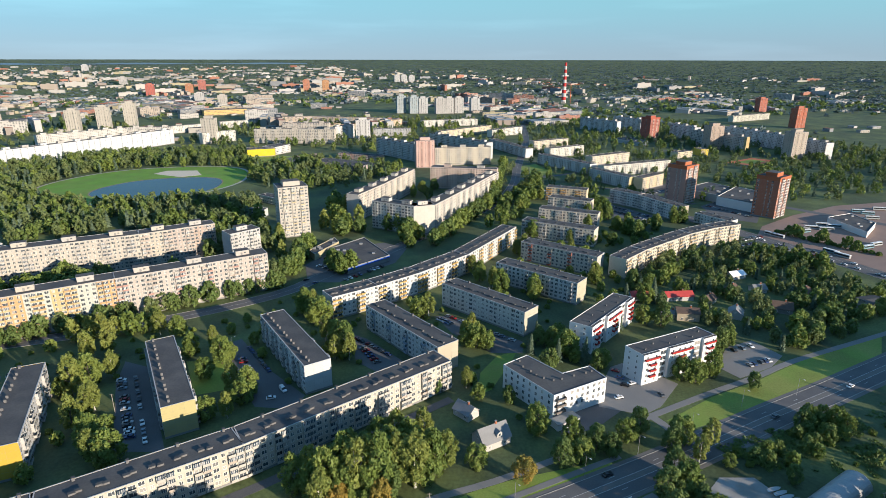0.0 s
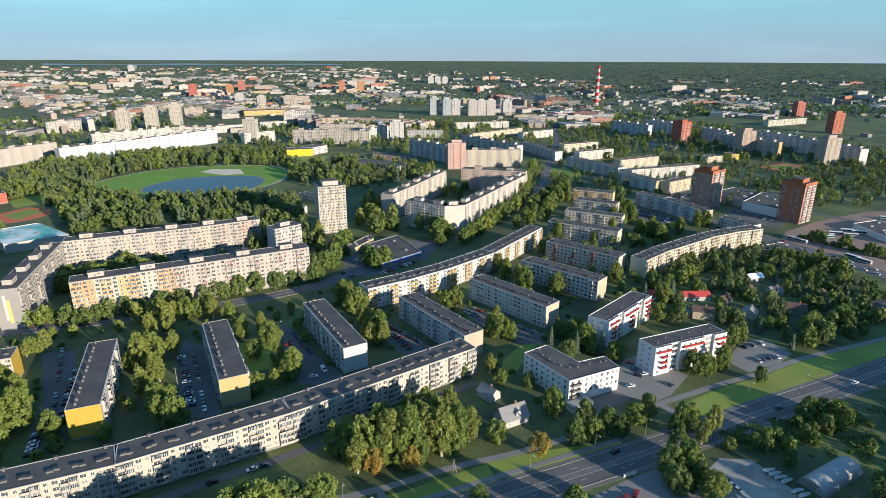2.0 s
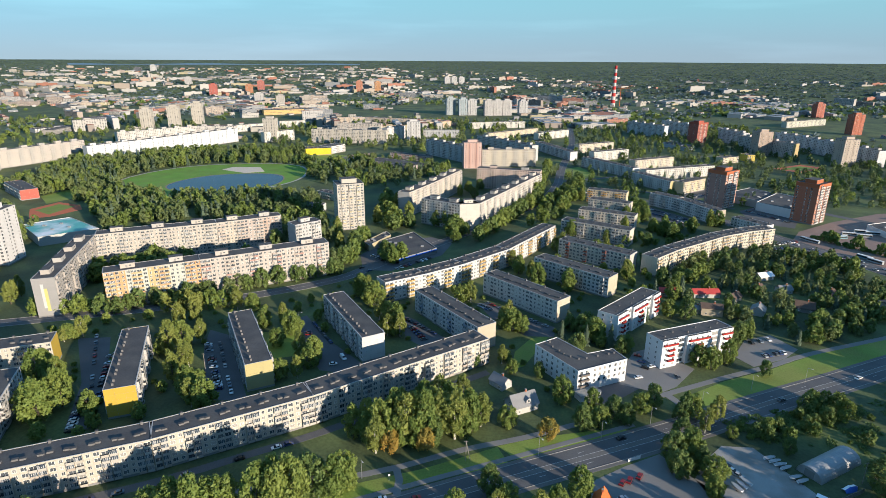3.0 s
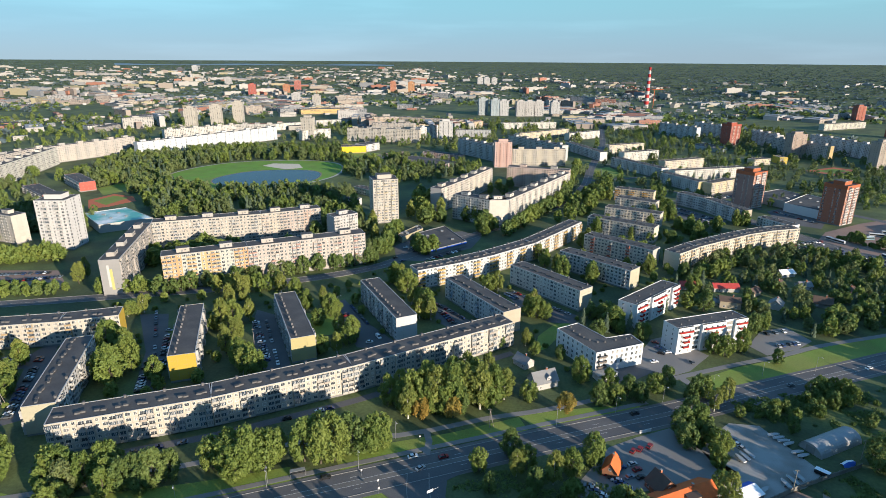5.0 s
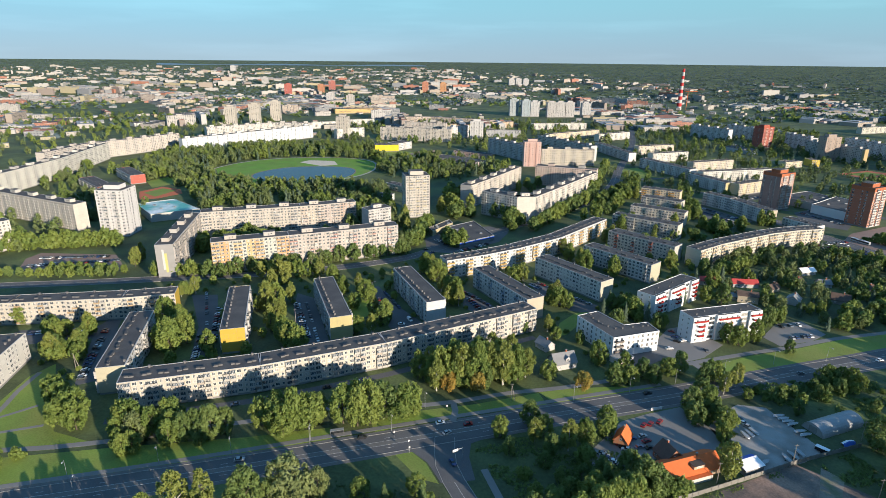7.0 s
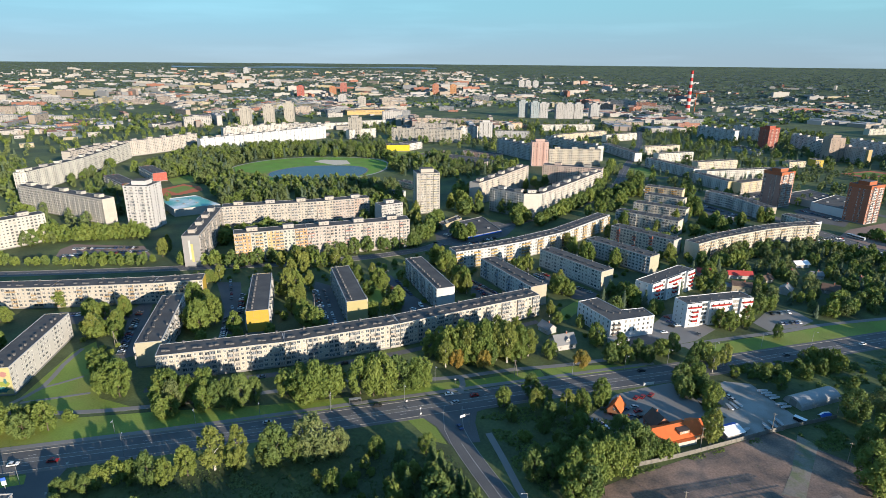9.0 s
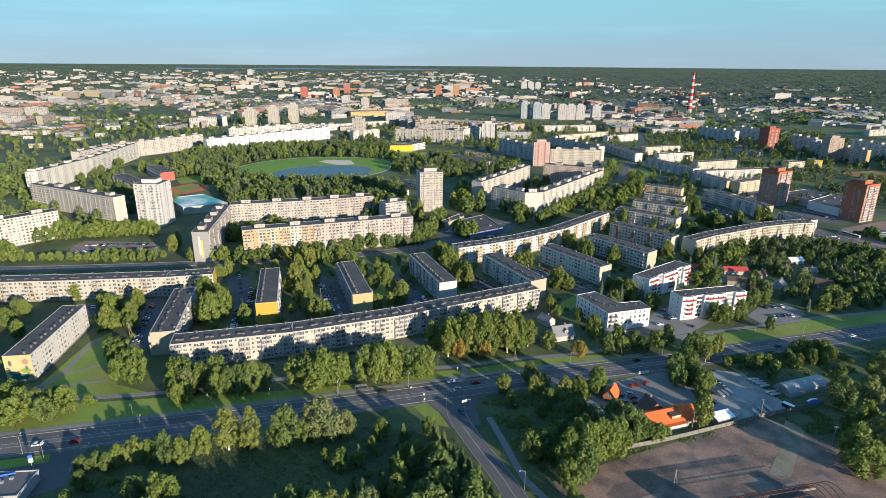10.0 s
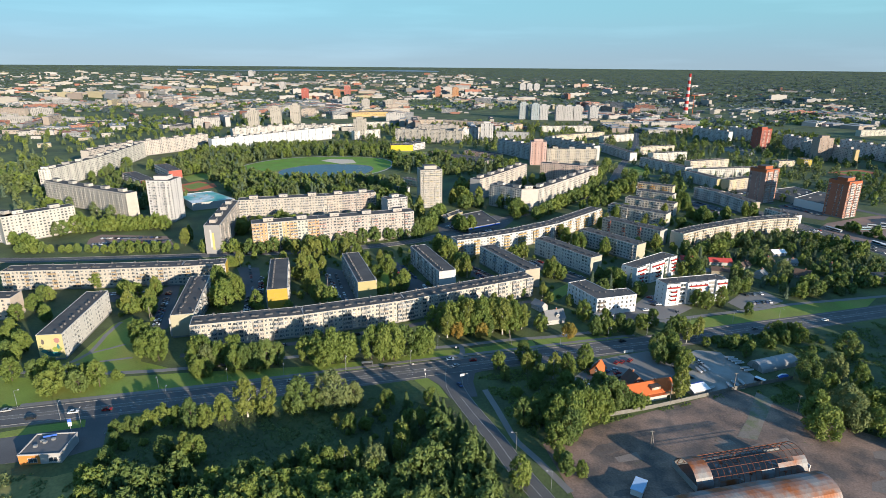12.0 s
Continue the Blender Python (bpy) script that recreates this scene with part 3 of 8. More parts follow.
block(-14.5, 356.2, 48.5, 49.6, 13.2, 15, 5, WHITE_, detail=1, balconies=((0.75, 0.50, 0.16), (0.75, 0.50, 0.16), (0.76, 0.60, 0.30)), glazed=0.15, seed=11, label="long five-storey white block with orange and yellow balconies")
block(18.3, 393.3, 59.0, 84.3, 13.2, 15, 5, WHITE_, detail=1, balconies=((0.75, 0.50, 0.16), (0.75, 0.50, 0.16), (0.76, 0.60, 0.30)), glazed=0.15, seed=12, label="long five-storey white block with orange and yellow balconies")
block(129.5, 382.2, 46.0, 30.1, 13.2, 15, 5, (0.92, 0.84, 0.67), detail=1, glazed=0.3, pattern="BBwww", balconies=((0.74, 0.66, 0.50), (0.74, 0.58, 0.36)), seed=14, label="curved five-storey cream panel block")
block(150.3, 403.9, 39.7, 32.0, 13.2, 15, 5, (0.92, 0.84, 0.67), detail=1, glazed=0.3, pattern="BBwww", balconies=((0.74, 0.66, 0.50), (0.74, 0.58, 0.36)), seed=15, label="curved five-storey cream panel block")
block(175.0, 424.3, 39.3, 35.0, 13.2, 15, 5, (0.92, 0.84, 0.67), detail=1, glazed=0.3, pattern="BBwww", balconies=((0.74, 0.66, 0.50), (0.74, 0.58, 0.36)), seed=16, label="curved five-storey cream panel block")
block(202.1, 446.6, 31.4, 31.7, 13.2, 15, 5, (0.92, 0.84, 0.67), detail=1, glazed=0.3, pattern="BBwww", balconies=((0.74, 0.66, 0.50), (0.74, 0.58, 0.36)), seed=17, label="curved five-storey cream panel block")
block(229.1, 463.1, 23.2, 28.7, 13.2, 15, 5, (0.92, 0.84, 0.67), detail=1, glazed=0.3, pattern="BBwww", balconies=((0.74, 0.66, 0.50), (0.74, 0.58, 0.36)), seed=18, label="curved five-storey cream panel block")
# the long nine-storey house in two colour schemes
block(-242.6, 284.9, 31.9, 58.0, 13, 26, 9, (0.72, 0.66, 0.58), bands=(ORANGE, MINT, OCHRE, MINT, ORANGE), balconies=(ORANGE, OCHRE), lifts=2, vents="", label="nine-storey panel block painted orange and mint")
block(-193.4, 315.5, 31.9, 89.8, 13, 26, 9, (0.72, 0.66, 0.60), ends=(0.76, 0.76, 0.76), balconies=((0.70, 0.60, 0.52), (0.66, 0.40, 0.34), (0.72, 0.66, 0.60)), glazed=0.5, lifts=3, vents="", label="nine-storey pinkish panel block with a white end wall")
block(-157.3, 405.6, 45.8, 24.1, 13.0, 26, 9, (0.70, 0.70, 0.70), lifts=1, vents="", label="nine-storey panel apartment block with lift houses on the roof")
TALL = block(-267.3, 275.0, 111.4, 95.1, 13.0, 26, 9, (0.66, 0.62, 0.57), ends=(0.50, 0.50, 0.50), balconies=((0.68, 0.64, 0.6),), lifts=4, vents="", label="nine-storey panel apartment block with lift houses on the roof")
strip_shape = Shape()
strip_shape.box(-0.06, -0.01, 5.2, 7.0, 4, 19, paint((0.86, 0.80, 0.30)))
strip_shape.box(-0.06, -0.01, 7.02, 8.6, 6, 22, paint((0.85, 0.85, 0.85)))
part("painted_strip", strip_shape, TALL, "yellow and white painted strip")
block(-302.1, 363.5, 28.4, 88.5, 13.0, 26, 9, (0.72, 0.68, 0.60), balconies=((0.70, 0.66, 0.60),), lifts=3, vents="", label="nine-storey panel apartment block with lift houses on the roof")
block(-224.2, 405.6, 33.5, 53.5, 13.0, 26, 9, (0.72, 0.68, 0.60), bands=((0.72, 0.66, 0.56), PINKISH, (0.66, 0.52, 0.44)), balconies=((0.70, 0.60, 0.52), PINKISH), lifts=2, vents="", label="nine-storey panel apartment block with lift houses on the roof")
block(-80.6, 535.6, 69.2, 56.0, 13.0, 26, 9, (0.88, 0.81, 0.70), ends=(0.66, 0.66, 0.66), detail=0, lifts=2, vents="", label="nine-storey panel apartment block with lift houses on the roof")
block(-60.7, 588.0, 71.7, 86.8, 13.0, 26, 9, (0.88, 0.81, 0.70), ends=(0.66, 0.66, 0.66), detail=0, lifts=3, vents="", label="nine-storey panel apartment block with lift houses on the roof")
block(-65.0, 512.4, -29.3, 45.0, 13.0, 26, 9, (0.81, 0.81, 0.78), detail=0, lifts=2, vents="", label="nine-storey panel apartment block with lift houses on the roof")
block(-25.8, 490.4, 17.9, 19.5, 13.0, 26, 9, (0.91, 0.86, 0.78), pattern=".", ends=(0.74,0.74,0.74), detail=0, lifts=1, vents="", label="nine-storey panel apartment block with lift houses on the roof")
block(-7.2, 496.4, 65.4, 63.7, 13.0, 26, 9, (0.91, 0.86, 0.78), detail=0, lifts=2, vents="", label="nine-storey panel apartment block with lift houses on the roof")
block(19.3, 554.3, 66.3, 84.0, 13.0, 26, 9, (0.91, 0.86, 0.78), detail=0, lifts=3, vents="", label="nine-storey panel apartment block with lift houses on the roof")
block(53.0, 631.3, 64.9, 25.5, 13.0, 26, 9, (0.91, 0.86, 0.78), detail=0, lifts=1, vents="", label="nine-storey panel apartment block with lift houses on the roof")
block(-15.3, 684.8, -11.4, 80.0, 13.0, 26, 9, (0.94, 0.75, 0.65), balconies=((0.74, 0.6, 0.52), (0.74, 0.66, 0.58)), detail=0, lifts=2, vents="", label="nine-storey panel apartment block with lift houses on the roof")
block(-11.6, 837.5, 9.4, 83.4, 13.0, 26, 9, (0.86, 0.79, 0.65), detail=0, lifts=3, vents="", label="nine-storey panel apartment block with lift houses on the roof")
block(-108.8, 948.2, -49.4, 102.7, 13.0, 26, 9, (0.78, 0.81, 0.83), detail=0, lifts=4, vents="", label="nine-storey panel apartment block with lift houses on the roof")
block(-23.9, 1007.9, -51.7, 146.9, 13.0, 26, 9, (0.75, 0.78, 0.78), detail=0, lifts=5, vents="", label="nine-storey panel apartment block with lift houses on the roof")
block(-347.3, 1067.7, -1.5, 148.3, 13.0, 26, 9, (0.80, 0.75, 0.66), detail=0, lifts=5, vents="", label="nine-storey panel apartment block with lift houses on the roof")
block(-324.4, 1176.7, 1.6, 93.7, 13.0, 26, 9, (0.78, 0.72, 0.65), detail=0, lifts=3, vents="", label="nine-storey panel apartment block with lift houses on the roof")
block(-619.8, 803.0, 61.9, 99.9, 13.0, 26, 9, (0.84, 0.90, 0.94), pattern="..w..n", detail=0, lifts=4, vents="", label="nine-storey panel apartment block with lift houses on the roof")
block(-572.7, 891.1, 65.1, 189.1, 13.0, 26, 9, (0.84, 0.90, 0.94), pattern="..w..n", detail=0, lifts=7, vents="", label="nine-storey panel apartment block with lift houses on the roof")
block(-679.1, 969.2, 52.3, 149.1, 13.0, 26, 9, (0.88, 0.86, 0.81), detail=0, lifts=6, vents="", label="nine-storey panel apartment block with lift houses on the roof")
block(-587.8, 1087.1, 12.6, 75.6, 13.0, 26, 9, (0.88, 0.86, 0.81), detail=0, lifts=3, vents="", label="nine-storey panel apartment block with lift houses on the roof")
block(-714.7, 617.6, 98.5, 90.4, 13.0, 26, 9, (0.81, 0.75, 0.68), detail=0, lifts=3, vents="", label="nine-storey panel apartment block with lift houses on the roof")
block(-728.0, 707.0, 68.1, 65.5, 13.0, 26, 9, (0.81, 0.75, 0.68), detail=0, lifts=2, vents="", label="nine-storey panel apartment block with lift houses on the roof")
block(-703.5, 767.8, 72.7, 107.0, 13.0, 26, 9, (0.81, 0.75, 0.68), detail=0, lifts=4, vents="", label="nine-storey panel apartment block with lift houses on the roof")
block(-576.1, 400.5, -14.8, 146.9, 13.0, 26, 9, (0.82, 0.78, 0.70), pattern="WBwBn", detail=0, lifts=5, vents="", label="nine-storey panel apartment block with lift houses on the roof")
block(-469.8, 251.3, 63.5, 59.9, 13.0, 26, 9, (0.84, 0.82, 0.74), detail=0, lifts=2, vents="", label="nine-storey panel apartment block with lift houses on the roof")

# ---- the wider estate ----
BEIGE, GREYB, LIGHT = (0.86, 0.80, 0.70), (0.72, 0.74, 0.77), (0.85, 0.84, 0.81)
five = dict(label="five-storey panel apartment block in the wider estate", vents="pairs")
nine = dict(label="nine-storey panel apartment block in the wider estate")
house_row([(81.4, 1024.6), (129.7, 905.8)], 13, 15, 5, LIGHT, **five)
house_row([(-4.2, 1129.9), (102.3, 1238.9)], 13, 15, 5, (0.72, 0.64, 0.46), **five)
house_row([(96.5, 1151.5), (164.7, 1216.2)], 13, 15, 5, BEIGE, **five)
house_row([(141.3, 856.8), (197.1, 767.2)], 13, 15, 5, LIGHT, **five)
house_row([(155.5, 989.9), (222.3, 1030.1)], 13, 15, 5, (0.72, 0.66, 0.52), **five)
house_row([(167.7, 906.7), (230.5, 945.6)], 13, 15, 5, BEIGE, **five)
house_row([(215.4, 830.7), (282.5, 872.3)], 13, 15, 5, (0.72, 0.66, 0.52), **five)
house_row([(189.8, 737.9), (222.9, 679.1)], 13, 15, 5, LIGHT, ends=(0.72, 0.64, 0.34), **five)
house_row([(212.1, 752.7), (264.1, 775.8), (318.4, 801.1)], 13, 15, 5, BEIGE, **five)
house_row([(236.8, 673.0), (272.8, 703.3)], 13, 15, 5, (0.72, 0.62, 0.42), **five)
house_row([(181.6, 612.4), (203.2, 586.5), (225.6, 535.0)], 13, 15, 5, (0.92, 0.93, 0.96), ends=(0.68, 0.60, 0.48), detail=1, label="five-storey pale blue and white panel block")
house_row([(240.6, 532.0), (260.1, 502.0)], 12, 10, 3, LIGHT, label="three-storey pale block beside the car park")
house_row([(305.2, 1303.3), (359.3, 1212.9)], 13, 26, 9, GREYB, **nine)
house_row([(388.9, 1338.4), (423.1, 1253.9)], 13, 26, 9, GREYB, **nine)
house_row([(460.0, 1184.1), (476.6, 1105.5)], 13, 26, 9, (0.76, 0.76, 0.79), **nine)
house_row([(454.5, 1067.8), (501.0, 964.7)], 13, 26, 9, (0.62, 0.58, 0.55), ends=(0.72, 0.55, 0.28), **nine)
house_row([(544.2, 1128.5), (579.1, 997.9), (595.1, 897.9)], 13, 26, 9, (0.76, 0.76, 0.79), **nine)
house_row([(717.6, 1452.4), (851.9, 1535.0)], 13, 15, 5, (0.66, 0.66, 0.56), **five)
house_row([(412.7, 922.3), (425.5, 924.8)], 20, 12, 4, (0.74, 0.56, 0.08), label="bright yellow school wing", lifts=0)
house_row([(368.3, 903.7), (398.1, 920.6)], 14, 10, 3, (0.70, 0.62, 0.44), label="low cream school building", lifts=0)
house_row([(-158.1, 1320.7), (-95.0, 1362.0)], 13, 15, 5, (0.70, 0.52, 0.34), **five)
house_row([(-47.7, 1332.5), (80.4, 1374.6)], 13, 15, 5, BEIGE, **five)
house_row([(-203.7, 1099.6), (-175.0, 1149.0)], 13, 26, 9, LIGHT, **nine)
house_row([(-140.2, 1170.9), (-65.7, 1176.6)], 13, 15, 5, (0.55, 0.58, 0.60), **five)
house_row([(-562.7, 1204.0), (-515.1, 1253.2)], 13, 15, 5, BEIGE, **five)
house_row([(-495.1, 1298.5), (-430.0, 1342.0)], 13, 15, 5, BEIGE, **five)
house_row([(-433.0, 1401.9), (-319.2, 1428.4), (-152.3, 1391.2)], 13, 15, 5, (0.66, 0.55, 0.44), **five)
house_row([(-435.9, 1052.1), (-393.5, 1102.3)], 13, 20, 7, BEIGE, label="seven-storey beige panel block in the estate", lifts=0)
# yellow school and its white wing
house_row([(-309.0, 908.9), (-269.4, 924.1)], 26, 12, 3, (0.80, 0.62, 0.03), label="bright yellow school hall", pattern=".", lifts=0)
house_row([(-271.2, 930.9), (-255.2, 964.2)], 26, 13, 4, LIGHT, label="white school wing beside the yellow hall", lifts=0)
house_row([(-189.3, 833.3), (-111.9, 789.6)], 30, 8, 2, (0.5, 0.44, 0.42), label="low grey flat-roofed school building", lifts=0)
house_row([(-163.9, 898.5), (-97.5, 868.5)], 16, 9, 3, (0.62, 0.42, 0.36), label="low reddish school wing", lifts=0)
house_row([(-201.6, 613.8), (-172.8, 592.6)], 12, 8, 2, (0.50, 0.60, 0.50), label="two-storey green kindergarten among trees", lifts=0)
house_row([(-195.0, 546.0), (-175.8, 543.9)], 12, 8, 2, (0.70, 0.72, 0.68), label="two-storey white kindergarten among trees", lifts=0)
house_row([(-595.4, 545.1), (-530.9, 502.6)], 18, 9, 3, (0.40, 0.40, 0.42), ends=(0.62, 0.16, 0.12), label="grey school wing with a red end wall", lifts=0)
house_row([(-586.7, 602.5), (-531.0, 560.0)], 18, 12, 3, (0.68, 0.68, 0.68), ends=(0.66, 0.17, 0.13), label="white school with a red end wall", lifts=0)
house_row([(-973.8, 1133.1), (-955.6, 1161.8)], 30, 9, 3, (0.74, 0.73, 0.70), label="white office house at the field's edge", lifts=0)
house_row([(-916.8, 1112.6), (-930.2, 1209.5)], 26, 10, 3, (0.40, 0.38, 0.36), label="grey commercial building at the field's edge", lifts=0)
house_row([(-988.2, 1337.3), (-961.2, 1429.4)], 40, 12, 3, (0.22, 0.24, 0.28), label="long dark flat-roofed office building", lifts=0)
house_row([(-649.3, 1596.4), (-515.9, 1671.7)], 40, 14, 3, (0.70, 0.50, 0.20), label="long low ochre warehouse hall", lifts=0, pattern="W")
# left end at the far side of the ring street
house_row([(-515.8, 255.7), (-467.2, 256.1)], 13, 26, 9, LIGHT, **nine)
house_row([(-643.2, 457.5), (-632.3, 464.7), (-651.7, 574.6), (-703.3, 729.6)], 13, 26, 9, BEIGE, **nine)
house_row([(-337.4, 115.8), (-319.5, 122.0)], 13, 15, 5, (0.72, 0.62, 0.52), label="five-storey pinkish block among trees")


# ---- towers ----
def tower(x, y, ang, w, d, height, floors, wall, accents, label, pattern="wBnBw", detail=1, crown=None, z=0.0, ends=None):
    root = block(x, y, ang, w, d, height, floors, wall, ends=ends, balconies=accents, glazed=0.3, pattern=pattern, back=pattern, detail=detail, vents="", label=label, end_windows=True, name="tower_block", group="tower blocks", z=z, bay=w / len(pattern))
    s = Shape()
    s.box(w * 0.22, w * 0.78, d * 0.25, d * 0.75, 0, 3.8, paint(crown or wall), M_ROOF)
    s.box(w * 0.22 - 0.2, w * 0.78 + 0.2, d * 0.25 - 0.2, d * 0.75 + 0.2, 3.82, 4.0, M_EDGE, M_ROOF)
    part("lift_house", s, root, at=pose(0, 0, height - 0.16))
    if crown:
        for (x0, x1, y0, y1) in ((-0.12, w + 0.12, -0.12, 0.1), (-0.12, w + 0.12, d - 0.1, d + 0.12), (-0.12, 0.1, 0.1, d - 0.1), (w - 0.1, w + 0.12, 0.1, d - 0.1)):
            q = Shape()
            q.box(x0, x1, y0, y1, height - 3.2, height + 0.6, paint(crown))
            part("crown_band", q, root)
    return root


TW_WHITE, TW_CREAM = (0.92, 0.92, 0.92), (0.74, 0.70, 0.62)
tower(-398, 352, 10, 25, 24, 43.9, 15, TW_WHITE, ((0.74, 0.74, 0.73),), "fifteen-storey white tower block")
tower(-140.5, 479, 25, 25.5, 22, 44.6, 16, TW_CREAM, ((0.76, 0.66, 0.42), (0.74, 0.70, 0.62)), "sixteen-storey cream tower block with yellow balconies", pattern="wBwBwBw")
tower(324, 545, 38, 24, 22, 40.5, 14, (0.70, 0.32, 0.21), ((0.90, 0.88, 0.84), (0.80, 0.74, 0.70)), "fourteen-storey brick-red tower with pale balcony strips", pattern="wBBwBBw", crown=(0.62, 0.20, 0.09), ends=(0.62, 0.24, 0.15))
tower(258, 604, 38, 24, 22, 41, 14, (0.68, 0.34, 0.24), ((0.84, 0.80, 0.78), (0.70, 0.66, 0.64)), "fourteen-storey brick-red tower with grey balcony strips", pattern="wBBwBBw", crown=(0.62, 0.20, 0.09), ends=(0.52, 0.34, 0.30))
tower(404, 1140, 30, 26, 24, 40, 14, (0.52, 0.16, 0.12), ((0.66, 0.5, 0.44),), "distant brick-red tower block", detail=0, crown=(0.56, 0.14, 0.09))
tower(-38, 818, 10, 26, 20, 39, 13, (0.88, 0.62, 0.55), ((0.74, 0.66, 0.60), (0.70, 0.40, 0.34)), "pink tower block with white balconies", detail=0)
tower(-164, 1095, 5, 26, 20, 40, 14, TW_WHITE, ((0.72, 0.72, 0.72),), "distant white tower block", detail=0)
tower(-441, 1062, 5, 24, 20, 45, 15, TW_CREAM, ((0.72, 0.7, 0.66),), "distant cream tower block", detail=0)
for tx, ty, th in ((-801, 1240, 44), (-749, 1265, 49), (-735, 1350, 51)):
    tower(tx, ty, 15, 25, 20, th, 16, TW_CREAM, ((0.72, 0.70, 0.64),), "one of three pale tower blocks in a row", detail=0)
for (tx, ty, tz, th), tc in (((-119, 1678, 0.0, 48.8), (0.52, 0.60, 0.64)), ((-82, 1668, 0.0, 46.8), (0.50, 0.60, 0.66)), ((-57, 1673, 0.0, 43.7), (0.66, 0.68, 0.70)), ((-8, 1666, 0.0, 43.3), (0.64, 0.64, 0.64)), ((18, 1674, 0.0, 43.4), (0.66, 0.66, 0.66)), ((45, 1682, 0.0, 43.5), (0.66, 0.66, 0.66)), ((93, 1708, 0.0, 40.7), (0.66, 0.68, 0.70)),
                             ((469, 993, 0.0, 41.0), (0.62, 0.5, 0.42)), ((941, 1734, 0.0, 40.1), (0.6, 0.2, 0.14)), ((808, 1321, 0.0, 44.9), (0.62, 0.20, 0.12)), ((555, 898, 0.0, 41.9), (0.66, 0.58, 0.50))):
    tower(tx - 12, ty, 15, 26, 20, th, max(8, round(th / 2.9)), tc, (tc,), "distant tower block above the trees", detail=0, z=tz)
for (tx, ty, tz, th), tc in (((-1171, 2365, 8.2, 42.6), (0.66, 0.20, 0.16)), ((-1075, 2509, 11.7, 32.2), (0.66, 0.32, 0.18)), ((-1058, 2603, 15.2, 40.9), (0.62, 0.24, 0.20)), ((-620, 2688, 12.2, 43.7), (0.62, 0.28, 0.18)), ((-537, 2710, 12.3, 41.3), (0.66, 0.36, 0.18)), ((-238, 3069, 27.5, 39.9), (0.66, 0.68, 0.70)), ((-203, 3075, 27.7, 39.9), (0.66, 0.68, 0.70)), ((-165, 3086, 28.1, 37.1), (0.66, 0.68, 0.70)),
                             ((-1942, 3249, 74.8, 38.4), (0.72, 0.74, 0.76)), ((-1993, 3177, 72.6, 28.3), (0.16, 0.18, 0.22)), ((-1439, 2673, 27.4, 39.9), (0.66, 0.66, 0.66)), ((-845, 2042, 0.0, 34.8), (0.7, 0.7, 0.7)), ((-752, 2005, 0.0, 30.0), (0.66, 0.64, 0.6)), ((-665, 2030, 0.0, 28.2), (0.62, 0.58, 0.52))):
    th = th + tz - rise(tx, ty)
    tower(tx - 12, ty, 15, 30, 24, th, max(5, round(th / 3.2)), tc, (tc,), "far tower block on the skyline", detail=0, z=rise(tx, ty))

# ---- land ----
def land():
    s = Shape()
    rings = [0, 60, 150, 300, 500, 800, 1200, 1700, 2400] + [2400 + 175 * i for i in range(1, 15)]
    n = 96
    for r in rings:
        for i in range(n):
            w = 2 * math.pi * i / n
            x, y = 100 + r * math.cos(w), r * math.sin(w)
            s.v.append((x, y, rise(x, y)))
    for k in range(len(rings) - 1):
        for i in range(n):
            j = (i + 1) % n
            s.f.append((k * n + i, (k + 1) * n + i, (k + 1) * n + j, k * n + j))
            s.mi.append(s.slot(M_ROUGH))
    return s.mesh("ground", True)


ground = tagged(new("ground", land()), "flat green city ground with grass and woodland floor", "ground", kind="structure")
KEEP_CLEAR = []  # strips and yards on which no tree may stand: (points, half width)
YARDS = []


def smooth_line(pts, step=8.0):
    """A rounded line through the points."""
    out = []
    p = [Vector(q).to_2d() if len(q) > 2 else Vector((q[0], q[1])) for q in pts]
    p = [p[0] * 2 - p[1]] + p + [p[-1] * 2 - p[-2]]
    for i in range(1, len(p) - 2):
        a, b, c, d = p[i - 1:i + 3]
        n = max(1, int((c - b).length / step))
        for k in range(n):
            t = k / n
            out.append(0.5 * (2 * b + (c - a) * t + (2 * a - 5 * b + 4 * c - d) * t * t + (3 * b - a - 3 * c + d) * t ** 3))
    out.append(p[-2])
    return out


def offset_line(line, off):
    out = []
    for i, q in enumerate(line):
        d = (line[min(i + 1, len(line) - 1)] - line[max(i - 1, 0)]).normalized()
        out.append(q + Vector((-d.y, d.x)) * off)
    return out


def ribbon(s, line, a, b, z0, z1, m):
    """A low slab between the offsets a < b of a line, from z0 to z1."""
    l0, l1 = offset_line(line, a), offset_line(line, b)
    for i in range(len(line) - 1):
        p, q, r, t = l0[i], l0[i + 1], l1[i + 1], l1[i]
        s.face([(p.x, p.y, z1), (q.x, q.y, z1), (r.x, r.y, z1), (t.x, t.y, z1)], m)
        s.face([(p.x, p.y, z0), (q.x, q.y, z0), (q.x, q.y, z1), (p.x, p.y, z1)], m)
        s.face([(r.x, r.y, z0), (t.x, t.y, z0), (t.x, t.y, z1), (r.x, r.y, z1)], m)


def strip(name, pts, width, m, label, z=0.05, kerb=0.0):
    line = smooth_line(pts)
    s = Shape()
    ribbon(s, line, -width / 2, width / 2, -0.1, z, m)
    ob = tagged(new(name, s.mesh(name)), label, name.split("_")[0], kind="structure")
    KEEP_CLEAR.append((line, width / 2))
    if kerb:
        for sgn in (-1, 1):
            k = Shape()
            o = sgn * (width / 2 + 0.12)
            ribbon(k, line, o - 0.12, o + 0.12, -0.1, z + kerb, M_CONC)
            part("kerb", k, ob)
    return ob, line


